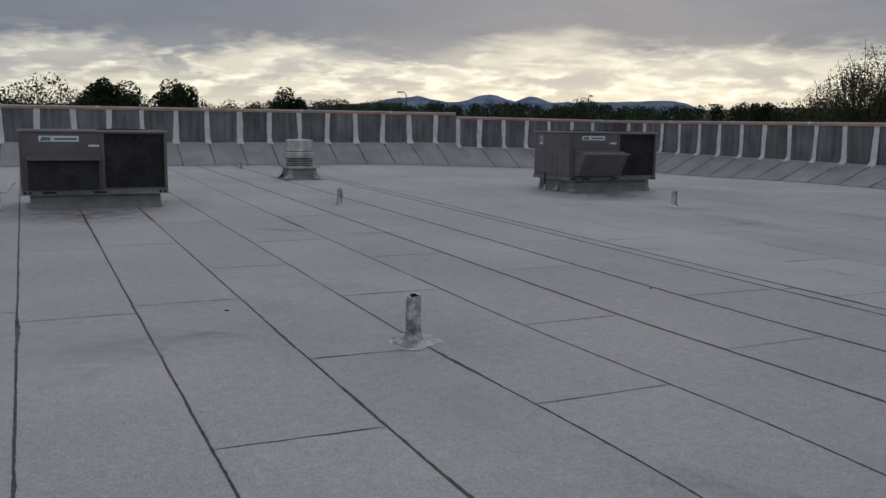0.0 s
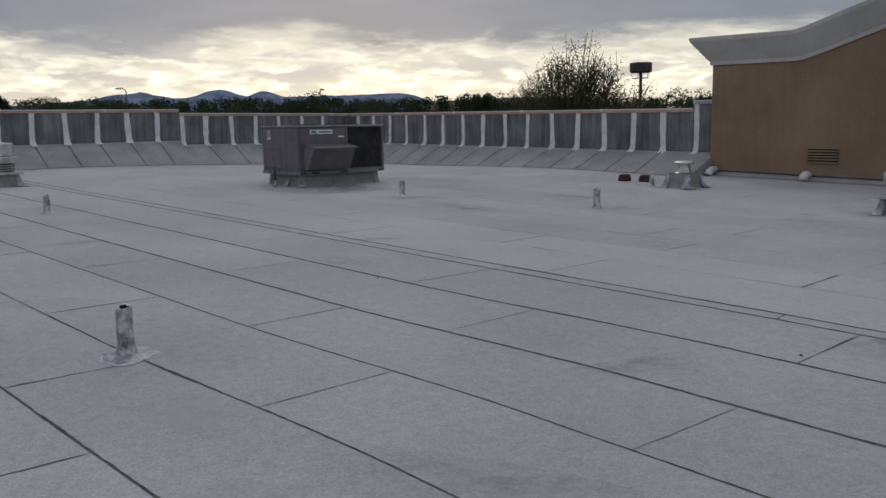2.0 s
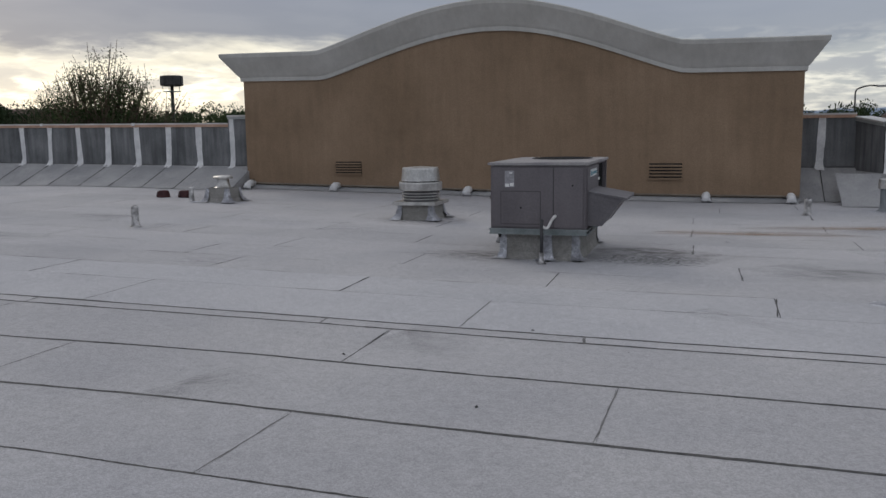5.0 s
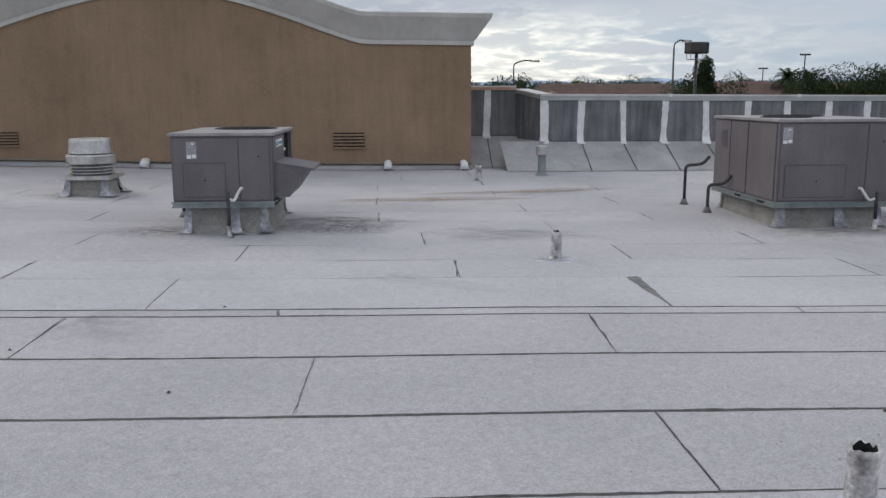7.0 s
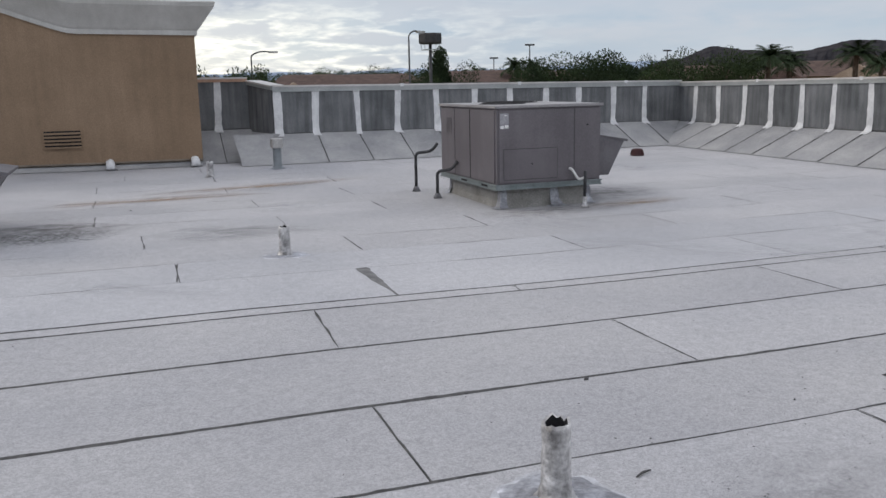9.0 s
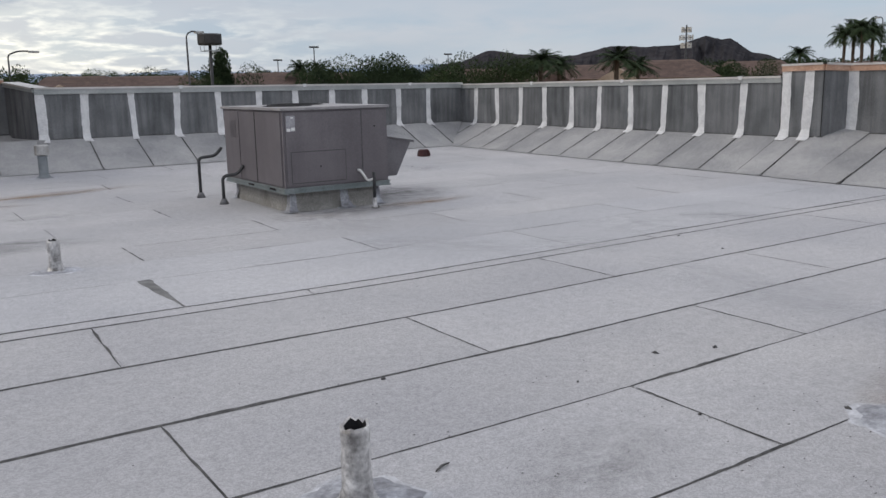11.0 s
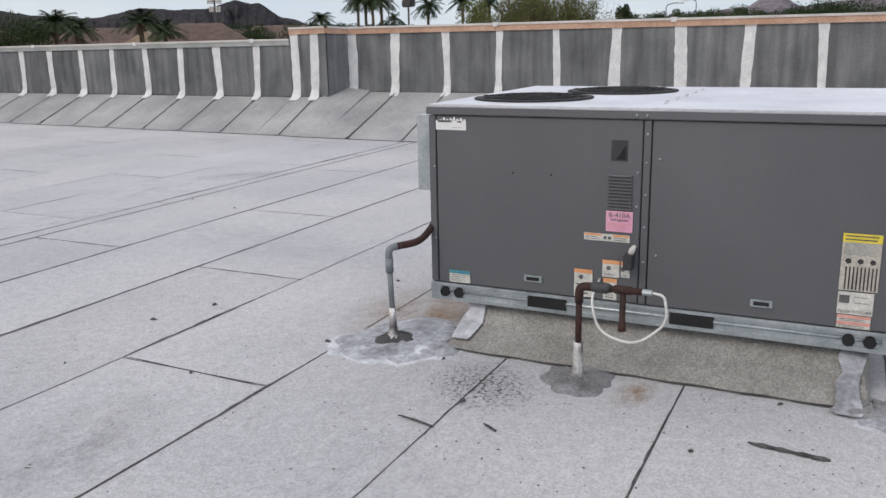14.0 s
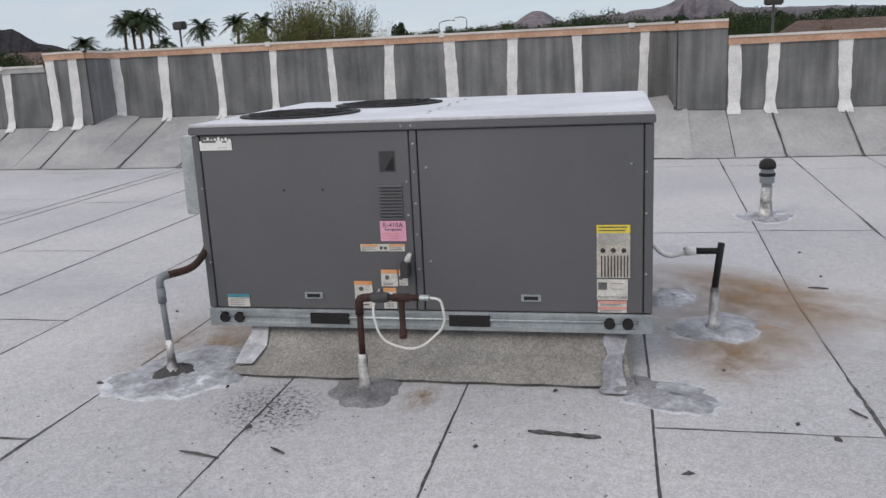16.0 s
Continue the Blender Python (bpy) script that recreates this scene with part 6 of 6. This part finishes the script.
tree_belt(97, 78, 100, 1.45, "dark belt of trees far to the west", 1)
tree_belt(78, 45, 115, 1.75, "dark belt of trees below the western mountains", 2)
tree_belt(46, 29, 90, 1.5, "dark belt of trees beyond the parapet", 3)
tree_belt(-4, -40, 130, 0.95, "dark belt of trees behind the houses", 4)
tree_belt(-48, -62, 120, 1.05, "dark belt of trees below the hill", 5)
tree_belt(-76, -108, 150, 1.35, "green belt of trees to the east", 6)
BROAD = "leafy green tree beyond the parapet"
DARKT = "dense dark tree against the sky"
for k, (kind, b, d, e, w, leaf) in enumerate((
        ("broad", 92.6, 48, 3.2, 0.9, LEAF), ("broad", 90.6, 50, 2.7, 0.8, LEAF), ("broad", 96, 52, 2.8, 0.9, LEAF),
        ("conifer", 87.3, 60, 3.1, 1.0, LEAFDARK), ("conifer", 86.2, 60, 2.9, 0.95, LEAFDARK), ("conifer", 88.3, 62, 2.2, 0.7, LEAFDARK), ("broad", 84.9, 60, 2.3, 0.8, LEAFDARK),
        ("conifer", 83.2, 60, 3.1, 0.95, LEAFDARK), ("conifer", 82.6, 60, 2.8, 0.8, LEAFDARK), ("broad", 80.9, 62, 2.0, 0.7, LEAFDARK),
        ("conifer", 76.2, 62, 2.75, 0.85, LEAFDARK), ("conifer", 75.4, 62, 2.1, 0.8, LEAFDARK),
        ("broad", 71.2, 90, 2.1, 0.9, LEAF), ("broad", 69.6, 90, 2.2, 0.8, LEAF), ("broad", 68.2, 92, 1.95, 0.8, LEAF), ("broad", 66.0, 95, 1.8, 0.7, LEAF),
        ("broad", 63.6, 90, 1.85, 0.9, LEAFDARK), ("broad", 61.0, 90, 1.75, 0.9, LEAF), ("broad", 58.6, 90, 1.9, 0.9, LEAFDARK), ("broad", 57.2, 88, 2.3, 0.8, LEAF),
        ("broad", 55.0, 90, 1.75, 0.9, LEAFDARK), ("broad", 52.8, 90, 1.8, 0.8, LEAF), ("broad", 50.5, 95, 1.7, 0.8, LEAFDARK), ("conifer", 45.6, 70, 2.0, 0.8, LEAFDARK), ("conifer", 44.9, 70, 2.1, 0.8, LEAFDARK), ("broad", 43.6, 60, 2.2, 0.9, LEAFDARK),
        ("broad", 33.4, 70, 2.1, 0.6, LEAFDARK), ("broad", 31.2, 60, 2.2, 0.9, LEAF), ("broad", 34.9, 72, 1.6, 0.6, LEAF),
        ("broad", -5.6, 42, 2.4, 0.6, LEAF), ("broad", -7.7, 70, 1.3, 0.6, LEAFDARK), ("broad", -12.6, 120, 1.35, 0.9, LEAF), ("broad", -14.3, 120, 1.45, 0.8, LEAFDARK), ("broad", -11.2, 125, 1.2, 0.8, LEAF), ("broad", -15.9, 120, 1.3, 0.8, LEAF),
        ("conifer", -19.9, 66, 2.6, 0.7, LEAFDARK), ("broad", -20.6, 66, 1.7, 0.7, LEAFDARK), ("broad", -18.6, 64, 1.1, 0.6, LEAF), ("broad", -22.8, 120, 1.3, 0.8, LEAF), ("broad", -24.4, 120, 1.2, 0.8, LEAFDARK),
        ("broad", -27.3, 60, 2.1, 0.75, LEAF), ("broad", -28.4, 60, 2.3, 0.8, LEAFDARK), ("broad", -29.8, 60, 2.0, 0.8, LEAFDARK), ("broad", -31.2, 62, 2.15, 0.8, LEAFDARK), ("broad", -32.6, 62, 1.9, 0.7, LEAF), ("broad", -33.8, 64, 1.8, 0.7, LEAFDARK), ("broad", -34.9, 66, 1.5, 0.7, LEAFDARK), ("broad", -26.3, 64, 1.5, 0.7, LEAF),
        ("broad", -37.2, 66, 2.2, 0.75, LEAF), ("broad", -38.2, 70, 1.7, 0.8, LEAFDARK), ("broad", -52.2, 90, 1.4, 0.8, LEAFDARK), ("broad", -53.6, 90, 1.2, 0.8, LEAF), ("broad", -55.4, 90, 1.25, 0.8, LEAFDARK), ("broad", -50.2, 92, 1.25, 0.7, LEAF),
        ("conifer", -76.0, 90, 2.0, 0.7, LEAFDARK), ("broad", -82.3, 110, 1.75, 0.9, LEAF), ("broad", -83.6, 115, 1.6, 0.8, LEAF), ("broad", -88.8, 100, 2.2, 0.9, LEAFDARK), ("broad", -90.4, 105, 2.0, 0.9, LEAF), ("broad", -92.6, 110, 1.6, 0.8, LEAFDARK),
        ("broad", -96.8, 110, 1.75, 0.9, LEAF), ("broad", -98.2, 90, 1.8, 0.7, LEAFDARK), ("broad", -101.4, 120, 1.3, 0.9, LEAF), ("broad", -80.2, 120, 1.5, 0.8, LEAF), ("broad", -86.4, 120, 1.6, 0.8, LEAFDARK))):
    tree(kind, b, d, e, w, DARKT if leaf is LEAFDARK else BROAD, k, leaf)
tree("airy", 39.3, 44, 5.5, 1.1, "wide feathery desert tree with thin bare twigs", 0, LEAF)
tree("airy", 42.2, 50, 3.4, 0.8, "small feathery desert tree", 1, LEAF)
tree("airy", -69.6, 46, 4.3, 0.85, "airy yellow-green desert tree behind the parapet", 2, LEAFPALE)
tree("airy", -73.0, 48, 4.1, 0.8, "airy yellow-green desert tree behind the parapet", 1, LEAFPALE)
tree("airy", -71.0, 52, 3.6, 0.8, "airy yellow-green desert tree behind the parapet", 0, LEAFPALE)
tree("broad", -70.4, 50, 3.7, 0.7, "yellow-green desert tree behind the parapet", 1, LEAFPALE)
tree("broad", -68.6, 54, 3.2, 0.6, "yellow-green desert tree behind the parapet", 2, LEAFPALE)
for k, (b, d, e, w) in enumerate(((-40.7, 66, 2.15, 0.85), (-41.9, 70, 1.7, 0.8), (-45.6, 66, 2.15, 0.9), (-46.9, 70, 1.55, 0.8), (-56.5, 110, 1.85, 0.8), (-58.9, 88, 3.1, 0.6), (-59.4, 90, 3.35, 0.6), (-59.9, 86, 3.4, 0.6), (-60.5, 90, 3.2, 0.6), (-61.2, 130, 1.75, 0.6), (-63.5, 92, 2.7, 0.62), (-65.7, 92, 2.95, 0.65), (-67.4, 96, 2.9, 0.65), (-66.9, 110, 1.9, 0.6), (-24.9, 80, 1.75, 0.7), (-26.0, 84, 1.6, 0.7))):
    tree("palm", b, d, e, w * 1.3, "tall fan palm against the sky", k, LEAFDARK)


def house(b, d, w, e_ridge, turn, label, chimney=False):
    x, y = at_bearing(b, d)
    hz = height_at(e_ridge, d) - EXT
    eave = hz - 1.7
    h = thing("house", (x, y, EXT - 0.02), label, "house", "houses beyond the roof", turn=turn)
    dp = 9.0
    part("wall", Geo().box(-w / 2, -dp / 2, 0, w / 2, dp / 2, eave), HOUSEW, h)
    g = Geo()
    o = 0.5
    a = [(-w / 2 - o, -dp / 2 - o, eave), (w / 2 + o, -dp / 2 - o, eave), (w / 2 + o, dp / 2 + o, eave), (-w / 2 - o, dp / 2 + o, eave), (-w / 2 + 2.2, 0, hz), (w / 2 - 2.2, 0, hz)]
    g.add(a, [(0, 1, 5, 4), (2, 3, 4, 5), (1, 2, 5), (3, 0, 4), (3, 2, 1, 0)])
    roof_part = part("roof", g, TILE, h, "red-brown clay tile roof")
    rows = Geo()
    for k in range(1, 9):
        t = k / 9
        for sg in (-1, 1):
            yy, zz = sg * (dp / 2 + o) * (1 - t), eave + (hz - eave) * t + 0.03
            half = (w / 2 + o) * (1 - t) + (w / 2 - 2.2) * t
            rows.add([(-half, yy - 0.06, zz), (half, yy - 0.06, zz), (half, yy + 0.06, zz + 0.02), (-half, yy + 0.06, zz + 0.02)], [(0, 1, 2, 3)])
    part("tile_course", rows, TILE, roof_part)
    gb = Geo()
    gx = -w * 0.18
    gb.add([(gx - 2.2, -dp / 2 - 1.0, eave - 0.3), (gx + 2.2, -dp / 2 - 1.0, eave - 0.3), (gx, -dp / 2 - 1.0, eave + 1.0), (gx - 2.2, 0, eave - 0.3), (gx + 2.2, 0, eave - 0.3), (gx, 0, eave + 1.0)], [(0, 1, 2), (1, 4, 5, 2), (0, 2, 5, 3)])
    part("gable", gb, HOUSEW if chimney else TILE, h)
    for k in (-1, 0, 1):
        wd = part("window", Geo().box(k * w * 0.28 - 0.6, -dp / 2 - 0.04, eave - 2.0, k * w * 0.28 + 0.6, -dp / 2 + 0.02, eave - 0.8), HOUSEW, h)
        part("pane", Geo().box(k * w * 0.28 - 0.52, -dp / 2 - 0.06, eave - 1.92, k * w * 0.28 + 0.52, -dp / 2 - 0.03, eave - 0.88), GLASSD, wd)


TILED = "tan stucco house with a red-brown tile roof"
for k, (b, d, w, e, t, c) in enumerate(((-11.4, 78, 9, 0.85, 8, True), (-15.0, 84, 13, 0.8, 20, False), (-22.4, 82, 13, 0.9, 30, False), (-25.6, 86, 12, 0.8, 20, True), (-36.1, 90, 10, 0.9, 40, False), (-43.0, 92, 10, 1.0, 45, False), (-47.5, 88, 13, 1.2, 52, True), (-50.9, 96, 10, 0.8, 50, False), (-53.9, 100, 10, 1.0, 60, False), (-59, 104, 12, 0.8, 60, True), (-2.5, 80, 13, 0.8, 0, False), (-103.5, 120, 16, 0.75, 100, False))):
    house(b, d, w, e, -t, TILED, c)


def street_lamp(b, d, e, arm, turn):
    x, y = at_bearing(b, d)
    h = height_at(e, d) - EXT
    s = thing("street_lamp", (x, y, EXT - 0.02), "tall grey street lamp with a curved arm", "street lamp", "street lamps", turn=turn)
    part("pole", Geo().tube([(0, 0, 0), (0, 0, h * 0.97)], [0.09, 0.055], 8), STEELDARK, s, smooth=True)
    part("arm", Geo().tube(bend([(0, 0, h * 0.95), (0, 0, h), (arm * 0.5, 0, h + 0.25), (arm, 0, h + 0.22)], 0.5), 0.05, 6), STEELDARK, s, smooth=True)
    part("lamp_head", Geo().box(arm - 0.15, -0.14, h + 0.12, arm + 0.5, 0.14, h + 0.26), DULLMETAL, s, bevel=0.03)


for b, d, e, arm, t in ((-7.75, 62, 2.15, 1.4, 8), (-17.95, 58, 3.3, 0.8, 18), (68.25, 95, 2.35, 0.8, -68), (56.2, 95, 2.25, -0.8, -56), (61.9, 95, 1.75, 0.9, -60), (-78.6, 110, 1.75, -2.0, 80), (-80.4, 115, 1.95, 1.2, 80), (-60.9, 100, 3.2, 0.8, 60)):
    street_lamp(b, d, e, arm, t)


def tank_tower(b, d, e0, e1, w_deg, label, box=False):
    x, y = at_bearing(b, d)
    z0, z1 = height_at(e0, d) - EXT, height_at(e1, d) - EXT
    r = d * math.tan(radians(w_deg / 2))
    s = thing("pole_sign", (x, y, EXT - 0.02), label, "pole sign", "pole-mounted signs", turn=-b if box else 0)
    part("pole", Geo().tube([(0, 0, 0), (0, 0, z0 + 0.1)], 0.11, 10), STEELDARK, s, smooth=True)
    hgt = z1 - z0
    if box:
        part("cabinet", Geo().box(-r, -0.3, z0, r, 0.3, z1), STEELDARK, s, "dark sign box", bevel=0.12)
        part("face", Geo().box(-r * 0.93, -0.312, z0 + hgt * 0.1, r * 0.93, -0.30, z1 - hgt * 0.1), BLACKP, s)
    else:
        part("drum", Geo().lathe([(0.02, z0), (r * 0.9, z0 + 0.02), (r, z0 + hgt * 0.15), (r, z1 - hgt * 0.15), (r * 0.9, z1 - 0.04), (0.02, z1)], 28), STEELDARK, s, "dark drum", smooth=False)
        for k in range(8):
            t = 2 * math.pi * k / 8
            part("rib", Geo().box(r * math.cos(t) - 0.03, r * math.sin(t) - 0.03, z0 + 0.05, r * math.cos(t) + 0.03, r * math.sin(t) + 0.03, z1 - 0.05), STEELDARK, s)
        part("bracket_ring", Geo().tube([(r * 0.8 * math.cos(t * 0.3307), r * 0.8 * math.sin(t * 0.3307), z0 - hgt * 0.45) for t in range(20)], 0.025, 5), GALV, s)
        for k in range(5):
            t = 2 * math.pi * k / 5
            part("bracket", Geo().tube([(r * 0.8 * math.cos(t), r * 0.8 * math.sin(t), z0 - hgt * 0.45), (r * 0.85 * math.cos(t), r * 0.85 * math.sin(t), z0)], 0.02, 5), GALV, s)


tank_tower(35.25, 60, 3.05, 3.75, 1.35, "dark drum-shaped sign on a tall pole")
tank_tower(-19.35, 60, 2.65, 3.4, 1.5, "dark drum-shaped sign on a tall pole")
tank_tower(-62.2, 95, 2.0, 2.5, 1.1, "dark box sign on a pole", True)
tank_tower(-99.4, 80, 1.75, 2.4, 1.1, "dark box sign on a pole", True)


def mast(b, d, e):
    x, y = at_bearing(b, d)
    h = height_at(e, d) - EXT
    m = thing("antenna_mast", (x, y, EXT - 0.02), "slender grey antenna mast with panels near the top", "antenna mast")
    part("pole", Geo().tube([(0, 0, 0), (0, 0, h)], [0.35, 0.16], 8), STEELDARK, m, smooth=True)
    for z, w in ((h - 1.0, 0.9), (h - 2.6, 1.3), (h - 4.2, 1.0)):
        for k in range(6):
            t = k * math.pi / 3
            part("panel", Geo().box(w * math.cos(t) - 0.12, w * math.sin(t) - 0.12, z - 0.55, w * math.cos(t) + 0.12, w * math.sin(t) + 0.12, z + 0.55), DULLMETAL, m)
            part("strut", Geo().tube([(0, 0, z), (w * math.cos(t), w * math.sin(t), z)], 0.05, 5), STEELDARK, m)


mast(-49.85, 190, 3.3)


def light_mast(b, d, e):
    x, y = at_bearing(b, d)
    h = height_at(e, d) - EXT
    m = thing("floodlight_mast", (x, y, EXT - 0.02), "tall thin floodlight mast", "floodlight mast", "floodlight masts")
    part("pole", Geo().tube([(0, 0, 0), (0, 0, h)], [0.2, 0.1], 6), STEELDARK, m, smooth=True)
    part("lamp_bar", Geo().box(-0.9, -0.15, h - 0.3, 0.9, 0.15, h), STEELDARK, m)


for b, d, e in ((-25.85, 160, 2.5), (-23.5, 180, 1.7), (-34.6, 180, 1.9)):
    light_mast(b, d, e)

# ---------------------------------------------------------------- the roof's membrane sheets, one by one
EDGES = [-0.34 - 0.92 * k for k in range(15, 0, -1)] + [-0.34, 0.53, 1.45, 2.40, 3.39, 4.35, 5.40, 6.45, 6.66, 7.80, 8.64] + [9.52 + 0.88 * k for k in range(13)]
JOINTS = {-2.18: (4.33,), -1.26: (8.0,), -0.34: (-10.6, -7.1), 0.53: (-14.1, -10.75, -7.38, -4.03), 1.45: (-8.9, -5.37), 2.40: (-10.57, -7.2, -4.05, -0.32, 3.75),
          3.39: (-9.1, -5.72, -2.24, 1.48, 5.38), 4.35: (-11.6, -7.9, -4.58, -0.45, 3.51, 7.3), 5.40: (-9.6, -6.15, -2.4, 1.57, 5.62, 9.78),
          6.45: (-9.6, -6.1, -3.08, -0.83, 3.3), 6.66: (-9.4, -5.65, -1.9, 2.31, 6.32, 10.05), 7.80: (-11.0, -7.3, -3.5, 0.69, 4.65),
          8.64: (-9.5, -5.55, -1.54, 2.54, 6.35), 9.52: (-10.15, -6.45, -3.45, 0.42, 4.3)}
ROLL = 3.85     # length of one sheet


def veer(x, y):
    """How far the runs of sheets stray from a straight line."""
    west = 0.031 * min(0.0, x + 3) - 0.11 * smooth01((-x - 3) / 3) * smooth01((y - 1) / 1.5) * (1 - smooth01((y - 5.4) / 1.5))
    east = -0.03 * min(6.0, max(0.0, y - 1)) * smooth01((x - 0.5) / 4) - (0.04 * max(0.0, x - 6) if y < 0 else 0)
    return west + east


def sheet_rows(x0, x1, ya, yb, rng):
    n = max(2, int((x1 - x0) / 0.34))
    j = lambda: rng.uniform(-0.004, 0.004)
    gap, lapgap = (0.005 if ya < 6.7 else 0.0012), 0.003
    lo, hi = [], []
    for k in range(n + 1):
        x = x0 + (x1 - x0) * k / n + (lapgap if k == 0 else -lapgap if k == n else 0)
        dx = j() if k in (0, n) else 0
        wob = j() if ya < 6.7 else 0
        lo.append((x + dx, ya + veer(x, ya) + gap + wob))
        hi.append((x + dx, yb + veer(x, yb) - gap + wob))
    top = lambda p: (*p, roof_z(*p) + 0.0012)
    low = lambda p: (*p, roof_z(*p) - 0.0012)
    return [[low(p) for p in lo], [top(p) for p in lo], [top(p) for p in hi], [low(p) for p in hi]]


def ribbon(path, widths, lift):
    """A thin ragged strip laid along a path on the roof."""
    rows = []
    for m, (px, py) in enumerate(path):
        q, r = path[min(m + 1, len(path) - 1)], path[max(m - 1, 0)]
        dx, dy = q[0] - r[0], q[1] - r[1]
        l = math.hypot(dx, dy) or 1.0
        a, b = widths[m]
        rows.append([(px - dy / l * a, py + dx / l * a, roof_z(px, py) + lift), (px + dy / l * b, py - dx / l * b, roof_z(px, py) + lift)])
    return Geo().loft(rows)


rest = Geo()
rq = random.Random(21)
laid_joints = []
for i, (ya, yb) in enumerate(zip(EDGES, EDGES[1:])):
    known = JOINTS.get(round(ya, 2)) or ((i % 2) * 1.9 + rq.uniform(-0.3, 0.3),)
    xs_joint = list(known)
    while xs_joint[0] > W_X + ROLL:
        xs_joint.insert(0, xs_joint[0] - ROLL + rq.uniform(-0.15, 0.15))
    while xs_joint[-1] < 11.5:
        xs_joint.append(xs_joint[-1] + ROLL + rq.uniform(-0.15, 0.15))
    xs_joint = [x for x in xs_joint if x > W_X + 0.5 and not (2.5 < x < 6.6 and -1.0 < ya < 2.0)]
    laid_joints += [(x, ya, yb) for x in xs_joint]
    cuts = [W_X] + xs_joint + [14.7]
    for x0, x1 in zip(cuts, cuts[1:]):
        rows = sheet_rows(x0, x1, ya, yb, rq)
        near = -14 < (x0 + x1) / 2 < 12 and -3 < (ya + yb) / 2 < 17
        if near:
            part("sheet", Geo().loft(rows), GRANULE2 if 6.5 < ya < 8.0 else GRANULE, roof)
        else:
            rest.loft(rows)
far = part("membrane_field", rest, GRANULE, roof, "grey granule sheets in the far parts of the roof")
far["kind"] = "stuff"

# bitumen that bled out along the side laps: unbroken on the near runs, in short traces where the roof was coated over
rk = random.Random(3)
for e in EDGES:
    if e < -4 or e > 18.2:
        continue
    if e < 6.7:
        stretches = [(W_X + 1.2, 13.0)]
    else:
        stretches, x = [], W_X + 2
        while x < 12:
            ln = rk.uniform(0.3, 2.2)
            stretches.append((x, min(12.4, x + ln)))
            x += ln + rk.uniform(0.5, 3.2) * (0.4 if e > 14.5 else 1.0)
    for xa, xb in stretches:
        near = e < 4
        n = max(4, int((xb - xa) / (0.05 if near else 0.10)))
        path, widths = [], []
        for k in range(n + 1):
            x = xa + (xb - xa) * k / n
            path.append((x, e + veer(x, e) + 0.006 * noise.noise((x * 1.7, e, 0.0)) + rk.uniform(-0.002, 0.002)))
            swell = max(0.0, noise.noise((x * 0.8, e * 3.1, 4.0)) - 0.22) * 0.045
            grain = abs(noise.noise((x * 9.0, e, 9.0)))
            base = (0.0028 + 0.0045 * smooth01((3.5 - x) / 3.0) + (0.0085 if e > 4 else 0)) if e < 6.7 else 0.006
            taper = 1.0 if e < 6.7 else min(1.0, 4.0 * min(k, n - k) / n)
            widths.append(((base * rk.uniform(0.6, 1.2) + 0.006 * grain + swell * rk.uniform(0.3, 1.0)) * taper, (base + 0.007 * grain * rk.random() + 0.4 * swell) * taper))
        part("lap_sealant", ribbon(path, widths, 0.0024), LAPDARK if e < 6.7 else SEALANT, roof)

# sealant over the end joints
for x, ya, yb in laid_joints:
    if ya < -4 or ya > 16 or not -17 < x < 12.5:
        continue
    old = ya > 6.5
    n = 14
    lean = rk.uniform(-0.05, 0.05)
    fat = rk.choice((0.2, 0.4, 0.8, 1.5)) if old else rk.choice((0.25, 0.4, 0.6, 1.3))
    path, widths = [], []
    for k in range(n + 1):
        t = k / n
        yy = ya + (yb - ya) * t
        path.append((x + lean * (t - 0.5) + 0.007 * noise.noise((t * 6, x, ya)), yy + veer(x, yy)))
        ends = min(1.0, 5 * min(t, 1 - t) + 0.25)
        w = (0.0045 + 0.009 * fat * abs(noise.noise((t * 3.1, x * 2.0, ya))) * 2) * ends
        if x == 2.31 and ya == 6.66:
            w = 0.012 + 0.05 * smooth01(1.6 * t - 0.15) * (0.85 + 0.3 * noise.noise((t * 5, 1, 2)))
        widths.append((w, w * rk.uniform(0.5, 1.2)))
    part("joint_sealant", ribbon(path, widths, 0.0028), SEALANT if fat < 0.3 or fat > 1.2 or ya == 6.66 else LAPDARK, roof)
